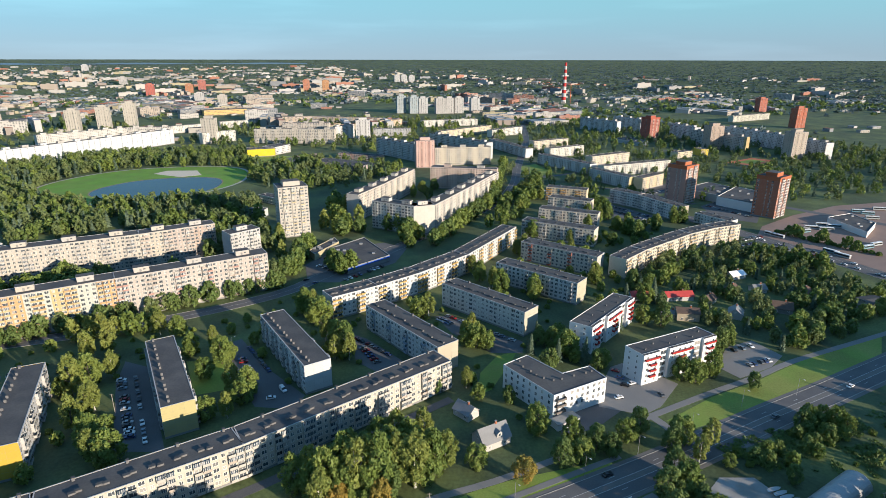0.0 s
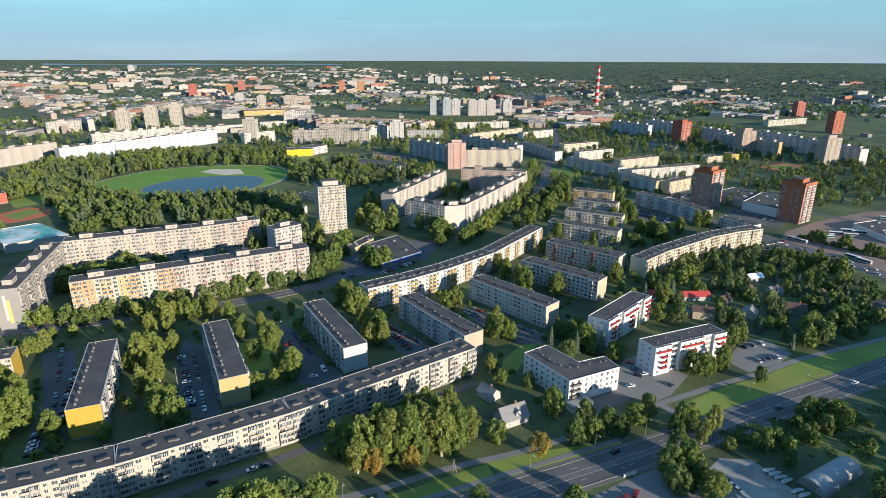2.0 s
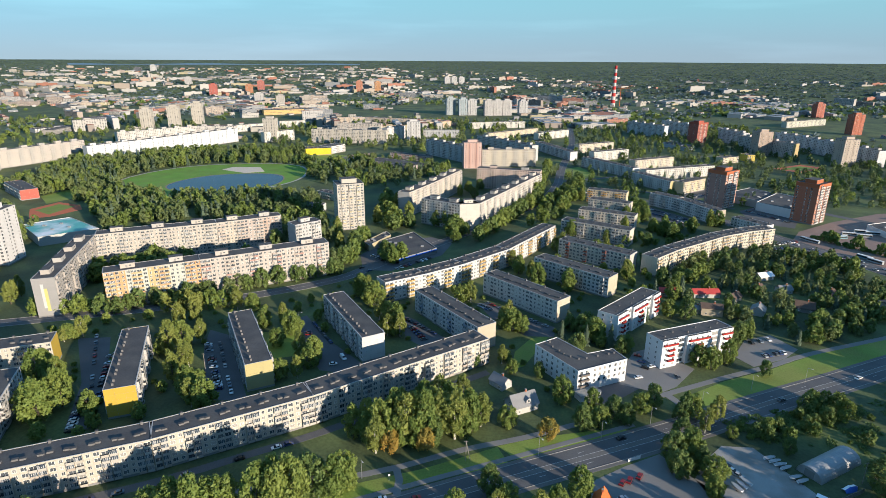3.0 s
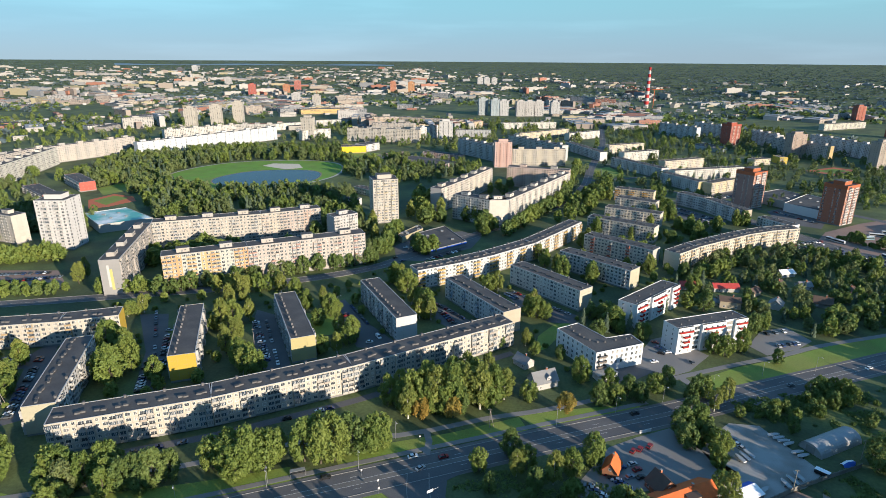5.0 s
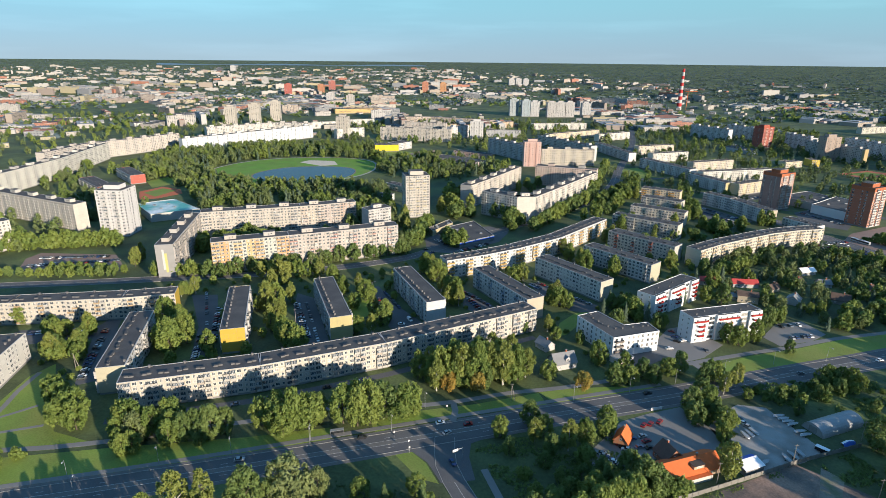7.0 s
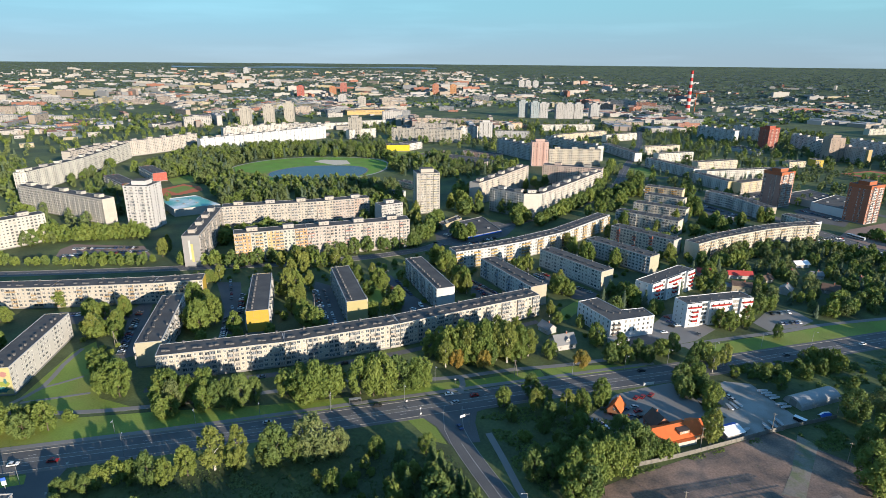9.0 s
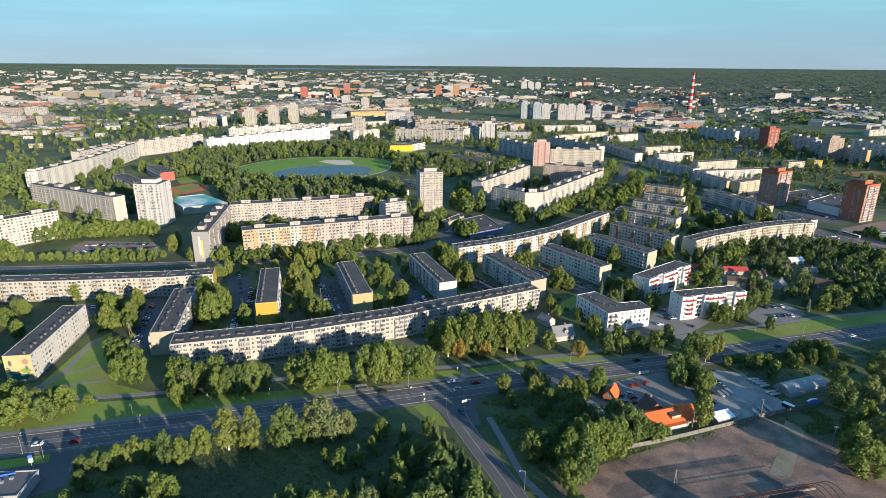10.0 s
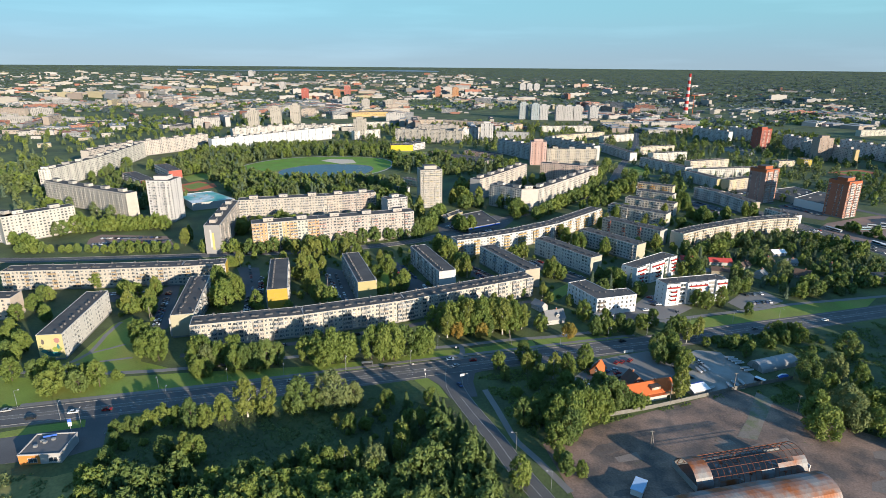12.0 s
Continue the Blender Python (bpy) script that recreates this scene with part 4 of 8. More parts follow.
def yard(name, pts, m, label, z=0.04):
    s = Shape()
    ring = [(p[0], p[1]) for p in pts]
    area = sum(ring[i][0] * ring[(i + 1) % len(ring)][1] - ring[(i + 1) % len(ring)][0] * ring[i][1] for i in range(len(ring)))
    if area < 0:
        ring.reverse()
    s.prism(ring, -0.1, z, m)
    YARDS.append(ring)
    return tagged(new(name, s.mesh(name)), label, name.split("_")[-1], kind="structure")


def dashes(parent, line, off, dash, gap, w=0.16, z=0.058, solid=False):
    """Painted lane marks along a line, each a part."""
    line = offset_line(line, off)
    if solid:
        s = Shape()
        ribbon(s, line, -w / 2, w / 2, 0.03, z, M_MARK)
        part("lane_line", s, parent)
        return
    run = 0.0
    start = None
    for a, b in zip(line, line[1:]):
        seg = (b - a).length
        u = 0.0
        while u < seg:
            ph = run % (dash + gap)
            if ph < 0.5:
                p = a + (b - a) * (u / seg)
                d = (b - a).normalized()
                q = Shape()
                q.turned_box(p.x + d.x * dash / 2, p.y + d.y * dash / 2, math.degrees(math.atan2(d.y, d.x)), dash, w, 0.03, z, M_MARK)
                part("lane_mark", q, parent)
                run += 1.0
                u += 1.0
                continue
            run += 0.5
            u += 0.5


ROAD_PTS = [(-420, -58), (-310, -6), (-229, 31), (-138, 74), (-61, 112), (14, 150), (79, 182), (147, 218), (199, 245), (290, 296), (400, 372)]
main_road, main_line = strip("road", ROAD_PTS, 13.5, M_ASPHALT, "grey asphalt main road with lane marks and kerbs", kerb=0.12)
dashes(main_road, main_line, 3.4, 3, 20)
dashes(main_road, main_line, -3.4, 3, 20)
dashes(main_road, main_line, 1.35, 0, 0, solid=True, z=0.062)
dashes(main_road, main_line, -1.35, 0, 0, solid=True, z=0.062)
median = Shape()
ribbon(median, main_line, -1.3, 1.3, 0.03, 0.054, M_MEDIAN)
part("median_strip", median, main_road, "pale worn painted median")
for off in (-7.9, 7.9):
    verge = Shape()
    ribbon(verge, main_line, off - 0.9, off + 0.9, -0.1, 0.06, M_MEDIAN)
    part("verge_strip", verge, main_road, "pale gravelled road edge")
side_road, side_line = strip("road", [(-31, 124), (-27, 106), (-16, 88), (0, 66), (12, 47), (32, 20), (75, -45)], 8.5, M_ASPHALT, "asphalt side street running to the junction", z=0.03, kerb=0.12)
dashes(side_road, side_line, 0.0, 0, 0, solid=True)
junction = yard("road_junction", [(-53.5, 109.0), (-43.0, 111.6), (-35.0, 106.0), (-27.0, 95.0), (-14.0, 99.5), (-18.5, 113.0), (-19.0, 122.0), (-6.0, 133.0), (-20.0, 130.0), (-42.0, 119.0)], M_ASPHALT, "asphalt mouth of the road junction", z=0.07)
ring_street, ring_line = strip("road", [(-560, 195), (-435, 216), (-362, 238), (-267, 272), (-178, 308), (-112, 352), (-84, 392), (-40, 452), (48, 590), (86, 699), (108, 829), (140, 1000), (166, 1166), (190, 1400)], 11, M_ASPHALT, "asphalt street between tall trees and blocks", kerb=0.12)
dashes(ring_street, ring_line, 0.0, 0, 0, solid=True)
east_road, east_line = strip("road", [(190, 640), (236, 560), (266, 503), (299, 439), (321, 389), (345, 330), (368, 268)], 17, M_ASPHALT, "wide asphalt road beside the bus station", kerb=0.12)
dashes(east_road, east_line, 3.5, 0, 0, solid=True)
strip("road", [(290, 700), (330, 640), (390, 560), (470, 480), (560, 420)], 10, M_ASPHALT, "asphalt road by the red tower houses")
strip("road", [(70, 648), (120, 668), (176, 690), (232, 660), (272, 606)], 7, M_ASPHALT, "asphalt estate street between five-storey blocks", z=0.042)
strip("road", [(98, 740), (150, 764), (205, 800), (270, 836), (340, 880)], 7, M_ASPHALT, "asphalt estate street between five-storey blocks", z=0.042)
strip("road", [(118, 880), (170, 884), (250, 925), (330, 960), (420, 1010)], 7, M_ASPHALT, "asphalt estate street between five-storey blocks", z=0.042)
# footpaths
strip("pavement", [(-330, 40), (-267, 65), (-214, 77), (-175, 91), (-120, 118), (-80, 138), (-44, 147), (-30, 153), (-5, 166), (20, 176), (52, 192)], 3.2, M_PAVE, "pale footpath between the trees", z=0.06)
strip("pavement", [(-229, 42), (-141, 84), (-64, 123), (10, 160), (70, 190)], 2.6, M_PAVE, "pavement along the main road", z=0.10)
strip("pavement", [(86, 214), (127, 236), (155, 250), (181, 265), (223, 284), (300, 318), (400, 360)], 3.4, M_PAVE, "grey asphalt footpath across the lawn", z=0.06)
strip("pavement", [(-11.4, 106.6), (-2.9, 90.3), (8.7, 67.3), (18.3, 56.9), (32.1, 40.0)], 3.0, M_PAVE, "footpath beside the side street", z=0.06)
strip("pavement", [(-29.7, 136.2), (-29.9, 144.9), (-32.6, 152.8)], 3.0, M_PAVE, "short footpath to the crossing", z=0.07)
strip("pavement", [(91.4, 217.8), (94.7, 211.6), (98.9, 201.9)], 4.0, M_PAVE, "grey lane to the main road", z=0.055)
strip("pavement", [(-240.5, 79.0), (-238.0, 95.0), (-246.2, 116.2), (-250.8, 134.4)], 2.6, M_PAVE, "trodden path on the lawn", z=0.062)
strip("pavement", [(-236.5, 80.7), (-223.5, 88.0), (-210.4, 95.6)], 1.8, M_PAVE, "narrow path on the lawn", z=0.062)
strip("pavement", [(-186.0, 103.5), (-152.0, 120.7), (-123.0, 135.8), (-96.0, 153.5), (-68.6, 172.0), (-30.0, 203.0), (4.0, 230.0)], 4.6, M_ASPHALT, "asphalt service lane before the long block", z=0.064)
strip("pavement", [(-237.6, 94.1), (-232.0, 100.6), (-226.0, 108.5)], 1.8, M_PAVE, "narrow path on the lawn", z=0.066)
# lawns
yard("lawn", [(97.4, 213.6), (125.3, 232.2), (155.7, 247.6), (187.8, 266.7), (251.9, 298.1), (232.7, 271.6), (194.6, 249.9), (145.3, 225.3), (106.0, 207.6)], M_GRASS, "sunlit mown lawn beside the road", z=0.03)
yard("lawn", [(-67.2, 128.9), (-49.0, 140.3), (-21.6, 152.1), (8.5, 168.7), (13.3, 157.9), (-15.5, 146.8), (-37.9, 138.0), (-62.0, 120.9)], M_GRASS, "mown grass verge beside the road", z=0.03)
yard("lawn", [(8.5, 169.2), (26.5, 176.8), (66.2, 188.2), (65.5, 183.3), (39.8, 170.7), (18.1, 159.8)], M_GRASS, "mown grass verge beside the road", z=0.03)
yard("lawn", [(-262.7, 61.3), (-212.9, 71.6), (-170.4, 87.5), (-117.1, 106.0), (-83.1, 120.4), (-79.8, 111.5), (-137.7, 83.2), (-185.6, 59.6), (-237.6, 39.0)], M_GRASS, "mown grass strip along the road", z=0.03)
yard("lawn", [(-240.5, 83.9), (-252.9, 129.8), (-249.9, 143.8), (-202.5, 92.7), (-182.4, 89.7), (-216.5, 75.6)], M_GRASS, "sunlit lawn beside the mural house", z=0.03)
yard("lawn", [(-50.0, 108.6), (-43.0, 111.2), (-35.6, 105.6), (-27.8, 94.6), (-36.4, 96.0)], M_GRASS, "grass corner at the junction", z=0.03)
# darker grass than the other lawns: tree shade put into the colour
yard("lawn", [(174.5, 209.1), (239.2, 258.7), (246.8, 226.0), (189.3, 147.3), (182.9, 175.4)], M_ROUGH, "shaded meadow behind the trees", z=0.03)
yard("lawn", [(23.2, 238.1), (35.6, 264.9), (39.9, 275.9), (28.8, 270.9), (18.8, 253.5), (16.2, 233.2)], M_GRASS, "grass between the blocks", z=0.03)
yard("lawn", [(-193.1, -0.4), (-171.9, 2.7), (-162.7, 10.0), (-139.2, -7.3), (-156.8, -32.6)], M_MEADOW, "dry rough grass beside the shop", z=0.03)
yard("lawn", [(-136.6, 43.5), (-99.7, 58.7), (-69.9, 54.4), (-74.9, 41.1), (-99.7, 24.3), (-121.0, 23.1)], M_ROUGH, "rough meadow clearing in the wood", z=0.03)
yard("lawn", [(-132.8, 264.3), (-112.4, 264.4), (-108.1, 273.4), (-102.8, 237.6), (-115.5, 232.8)], M_GRASS, "courtyard lawn between blocks", z=0.03)
yard("lawn", [(126.2, 138.3), (146.5, 151.6), (155.0, 144.9), (143.4, 119.0)], M_ROUGH, "weedy grass behind the concrete fence", z=0.03)
yard("lawn", [(-17.3, 119.8), (-1.3, 126.5), (17.8, 107.9), (19.7, 70.6), (3.6, 80.0), (-7.3, 102.1)], M_ROUGH, "rough grass under trees", z=0.03)
# yards
yard("concrete_yard", [(20, 68), (46, 89), (115, 136), (142, 119), (171, 106), (190, 60), (170, 20), (80, 10), (34, 36)], M_YARD, "cracked stained concrete yard by the ruined hangar", z=0.05)
patch_rnd = random.Random(44)
YARDS_KEPT = len(YARDS)
for k in range(26):
    # worn slabs, old foundations and stains
    px, py = patch_rnd.uniform(40, 165), patch_rnd.uniform(20, 125)
    if not (py < 0.62 * px + 52 and py > 0.1 * px and px > 30 and py < 150 - 0.2 * px):
        continue
    n, rx, ry, w0 = patch_rnd.choice((4, 5, 7)), patch_rnd.uniform(2, 9), patch_rnd.uniform(1.5, 4.5), radians(30 + patch_rnd.uniform(-8, 8))
    ring = []
    for i in range(n):
        q = 2 * math.pi * (i + 0.5) / n
        r = patch_rnd.uniform(0.75, 1.15)
        u, v = rx * r * math.cos(q), ry * r * math.sin(q)
        ring.append((px + u * math.cos(w0) - v * math.sin(w0), py + u * math.sin(w0) + v * math.cos(w0)))
    yard("concrete_patch", ring, M_SLAB if k % 5 < 3 else M_OIL, "worn patch in the old concrete yard", z=0.058 + 0.004 * (k % 6))
yard("concrete_patch", [(125.1, 135.7), (131.2, 129.1), (120.7, 107.5), (113.7, 92.5), (105.2, 92.7), (114.0, 109.0)], M_SLAB_PALE, "pale weedy concrete slabs in the yard", z=0.084)
del YARDS[YARDS_KEPT:]
yard("gravel_yard", [(94, 168), (104, 178), (117, 178), (131, 148), (120, 138), (99, 126), (90, 140), (86, 156)], M_GRAVEL, "pale gravel boat yard", z=0.05)
yard("car_park", [(47, 152), (60, 161), (76, 170), (84, 158), (97, 143), (88, 138), (60, 128), (33, 117), (30, 124)], M_PAVE, "paved car park of the orange-roofed house", z=0.05)
yard("car_park", [(-164.4, 264.2), (-149.9, 258.5), (-110.8, 192.2), (-131.6, 192.2), (-157.6, 242.4)], M_ASPHALT, "asphalt court with parked cars", z=0.05)
yard("car_park", [(-120.1, 281.6), (-112.6, 289.7), (-90.2, 258.7), (-64.2, 232.9), (-66.7, 221.6), (-85.0, 223.7), (-102.7, 253.1)], M_ASPHALT, "asphalt court with parked cars", z=0.05)
yard("car_park", [(-235.8, 245.8), (-218.0, 249.4), (-189.0, 202.3), (-172.3, 164.5), (-182.1, 162.5), (-200.7, 200.0)], M_ASPHALT, "asphalt court with parked cars", z=0.05)
yard("car_park", [(-262.1, 187.8), (-262.7, 212.3), (-245.1, 183.7), (-216.0, 133.2), (-223.0, 126.6), (-238.9, 151.4)], M_ASPHALT, "asphalt court with parked cars", z=0.05)
yard("car_park", [(-304.7, 173.4), (-260.4, 188.2), (-249.5, 175.6), (-288.1, 157.6)], M_ASPHALT, "asphalt court with parked cars", z=0.045)
yard("car_park", [(-52.9, 296.9), (-42.4, 289.9), (-15.4, 259.0), (-26.0, 248.0), (-45.0, 264.6)], M_ASPHALT, "asphalt court with parked cars", z=0.05)
yard("car_park", [(-4.7, 319.9), (5.6, 319.9), (44.4, 286.9), (42.7, 274.0), (26.1, 273.9), (5.3, 297.1)], M_ASPHALT, "asphalt court with parked cars", z=0.05)
yard("car_park", [(154.5, 280.8), (172.5, 288.8), (180.1, 271.4), (167.7, 259.6), (146.5, 248.7), (140.3, 259.5)], M_PAVE, "paved car park beside the lawn", z=0.05)
yard("car_park", [(85.4, 259.3), (95.8, 265.1), (113.8, 243.4), (98.8, 224.3), (88.9, 217.8), (70.6, 224.2), (74.2, 238.2)], M_PAVE, "paved court of the red-balcony houses", z=0.05)
yard("car_park", [(48.2, 213.5), (72.4, 231.0), (83.4, 224.3), (66.9, 209.5), (50.8, 201.7)], M_ASPHALT, "asphalt court beside the white house", z=0.045)
yard("car_park", [(-393.6, 258.0), (-413.0, 285.1), (-413.1, 300.3), (-348.9, 310.2), (-318.7, 282.7), (-325.0, 271.0)], M_BROWNPAVE, "car park full of cars", z=0.05)
yard("car_park", [(-104.6, 410.1), (-90.6, 451.2), (-50.1, 466.8), (-29.9, 451.5), (-36.5, 416.8), (-72.9, 375.4), (-94.7, 375.3)], M_ASPHALT, "asphalt court of the low shop", z=0.08)
yard("car_park", [(148, 602), (174, 618), (218, 548), (200, 524), (168, 556)], M_ASPHALT, "asphalt court with parked cars", z=0.047)
yard("car_park", [(236, 640), (262, 664), (300, 690), (282, 716), (246, 690), (226, 664)], M_ASPHALT, "asphalt court with parked cars", z=0.047)
yard("bus_station", [(322, 395), (300, 448), (280, 490), (300, 520), (352, 560), (420, 600), (500, 620), (540, 540), (470, 440), (400, 380)], M_BROWNPAVE, "worn brownish bus station yard", z=0.03)
yard("car_park", [(275.3, 597.7), (324.3, 637.5), (346.0, 605.8), (301.3, 531.2), (268.1, 551.6)], M_ASPHALT, "car park of the shopping hall", z=0.05)
yard("forecourt", [(-219.0, 22.6), (-206.1, 27.7), (-189.0, 35.1), (-189.9, 42.7), (-176.7, 47.1), (-173.9, 35.0), (-166.6, 24.2), (-175.8, 15.1), (-198.9, 4.7)], M_ASPHALT, "asphalt forecourt of the roadside shop", z=0.045)
yard("lawn", [(-218.6, 22.2), (-208.0, 29.4), (-188.8, 38.8), (-185.1, 34.2), (-203.2, 24.9), (-214.9, 18.9)], M_GRASS, "grass island beside the road", z=0.08)
# pond with its lawn and beach
def disc(name, cx, cy, rx, ry, ang, m, label, cat, z, n=48, wob=0.03):
    ring = []
    for i in range(n):
        w = 2 * math.pi * i / n
        k = 1 + wob * math.sin(3 * w + 1) + wob * 0.6 * math.sin(5 * w)
        x, y = rx * k * math.cos(w), ry * k * math.sin(w)
        ca, sa = math.cos(radians(ang)), math.sin(radians(ang))
        ring.append((cx + ca * x - sa * y, cy + sa * x + ca * y))
    s = Shape()
    s.prism(ring, -0.1, z, m)
    YARDS.append(ring)
    return tagged(new(name, s.mesh(name)), label, cat, kind="structure")


disc("pond_path", -372, 716, 125.5, 109.5, 40, M_PAVE_PALE, "pale footpath round the park lawn", "path", 0.015)
disc("pond_lawn", -372, 716, 122, 106, 40, M_PARK, "bright lawn round the park pond", "lawn", 0.03)
disc("pond_bank", -343.5, 683, 75, 62.8, 40, M_BANK, "sandy bank of the pond", "bank", 0.06)
disc("pond", -343, 682, 73, 61, 40, M_WATER, "dark blue park pond", "pond", 0.10)
yard("beach", [(-391.9, 771.3), (-385.0, 793.7), (-343.6, 796.5), (-324.7, 764.3), (-347.9, 750.0)], M_SAND, "pale sandy beach on the pond", z=0.12)
yard("sports_ground", [(431.7, 872.3), (489.8, 912.7), (514.2, 888.2), (456.8, 840.9)], surface("running_track", (0.42, 0.13, 0.07)), "red running track of the school", z=0.05)
yard("sports_field", [(443.6, 872.3), (483.5, 899.1), (498.1, 882.8), (463.4, 855.5)], M_GRASS, "green pitch inside the track", z=0.09)
yard("sports_ground", [(-493.2, 525.6), (-484.2, 558.2), (-452.2, 548.4), (-436.6, 530.2), (-448.4, 499.9), (-464.5, 488.9)], surface("clay_court", (0.45, 0.13, 0.06)), "red clay running track of the stadium", z=0.05)
yard("sports_field", [(-484.1, 521.4), (-478.0, 549.8), (-453.6, 542.0), (-456.9, 506.5)], M_GRASS, "green pitch of the stadium", z=0.09)
yard("sports_ground", [(-269.6, 844.1), (-233.0, 931.5), (-202.4, 958.1), (-200.9, 887.2), (-247.1, 831.7)], surface("dusty_ground", (0.36, 0.25, 0.17)), "dusty school sports ground", z=0.05)
yard("lawn", [(-350, 860), (-300, 845), (-235, 860), (-222, 915), (-270, 930), (-330, 900)], M_GRASS, "lawn before the yellow school", z=0.04)
yard("lawn", [(-527.0, 583.9), (-518.6, 622.3), (-477.0, 586.3), (-493.4, 550.1)], M_GRASS, "lawn by the school", z=0.04)
yard("lawn", [(105.2, 828.3), (137.9, 854.3), (152.5, 782.7), (122.0, 760.1)], M_GRASS, "grass by the ring street", z=0.03)

# ---- newer houses ----
def flat_house(ring, height, floors, label, wall, name="apartment_house"):
    """A rendered house over a plan ring (anticlockwise), with roof slab, parapet and window parts set along its walls."""
    root = thing(name, pose(ring[0][0], ring[0][1], 0), label, "apartment house")
    loc = [(p[0] - ring[0][0], p[1] - ring[0][1]) for p in ring]
    w = Shape()
    w.prism(loc, 0, height - 0.35, wall, M_ROOF)
    part("wall", w, root)
    e = Shape()
    n = len(loc)
    for i in range(n):
        a, b = Vector(loc[i]), Vector(loc[(i + 1) % n])
        d = (b - a).normalized()
        inn = Vector((-d.y, d.x))
        e.prism([tuple(a - inn * 0.06 - d * 0.06), tuple(b - inn * 0.06 + d * 0.06), tuple(b + inn * 0.24), tuple(a + inn * 0.24)], height - 0.6, height, wall, M_EDGE)
    part("parapet", e, root)
    r = Shape()
    r.face([(x, y, height - 0.30) for x, y in loc], M_ROOF)
    part("roof", r, root, "dark grey felt roof")
    return root, loc


def wall_windows(root, a, b, zs, us, w, h, skip=()):
    """Windows on the wall from a to b (outside to the right), at fractions us and sills zs."""
    a, b = Vector(a), Vector(b)
    d = (b - a).normalized()
    ang = math.degrees(math.atan2(d.y, d.x))
    for z in zs:
        for k, u in enumerate(us):
            if (z, k) in skip:
                continue
            p = a + (b - a) * u - d * (w / 2)
            o = Vector((d.y, -d.x)) * 0.08
            part("window", window_mesh(w, h), root, at=pose(p.x + o.x, p.y + o.y, z, 0, 0, ang))


def wall_balcony(root, a, b, u, z, w, colour, out=1.6, fh=2.9, glazed=False):
    a, b = Vector(a), Vector(b)
    d = (b - a).normalized()
    p = a + (b - a) * u - d * (w / 2)
    o = Vector((d.y, -d.x)) * 0.02
    part("balcony", balcony_mesh(w, out, fh, colour, glazed), root, at=pose(p.x + o.x, p.y + o.y, z, 0, 0, math.degrees(math.atan2(d.y, d.x))))


RENDER_W = surface("white_facade", (0.58, 0.59, 0.60), spread=0.05, coarse=0.1, rough=0.8)
# white corner house
white_ring = [(28.6, 239.9), (47.6, 213.7), (74.1, 228.3), (68.8, 239.0), (54.8, 232.3), (40.9, 249.2)]
white_house, wl = flat_house(white_ring, 12.6, 4, "four-storey white corner apartment house with dark roof", RENDER_W)
for i, us in ((0, (0.07, 0.19, 0.31, 0.43, 0.55, 0.67, 0.79, 0.92)), (1, (0.34, 0.44, 0.54, 0.64, 0.76, 0.86, 0.95)), (2, (0.3, 0.7)), (3, (0.3, 0.7)), (4, (0.2, 0.4, 0.6, 0.8))):
    wall_windows(white_house, wl[i], wl[(i + 1) % 6], (1.0, 4.0, 7.0, 10.0) if i != 1 else (4.0, 7.0, 10.0), us, 1.4, 1.8)
for z in (3.4, 6.4, 9.4):
    wall_balcony(white_house, wl[1], wl[2], 0.12, z, 5.2, (0.25, 0.22, 0.20), out=1.5)
    wall_windows(white_house, wl[1], wl[2], (z + 0.1,), (0.07, 0.18), 1.6, 2.1)
for x, y in ((9, -2), (12, -6), (14, -9.5), (17, -12), (21, -14), (25, -13), (31, -10), (37, -7.5), (40, -6), (8, 3)):
    part("roof_vent", STACK, white_house, at=pose(x, y, 12.3) @ Matrix.Diagonal((0.8, 0.8, 0.8, 1)))
s = Shape()
s.box(-6, 6, -2.5, 2.5, 0, 3.0, M_WHITE, M_CONC_DARK)
s.box(-6.3, 6.3, -2.8, 2.8, 3.02, 3.25, M_CONC)
part("car_port", s, white_house, at=pose(24, -29, 0, 0, 0, 29))


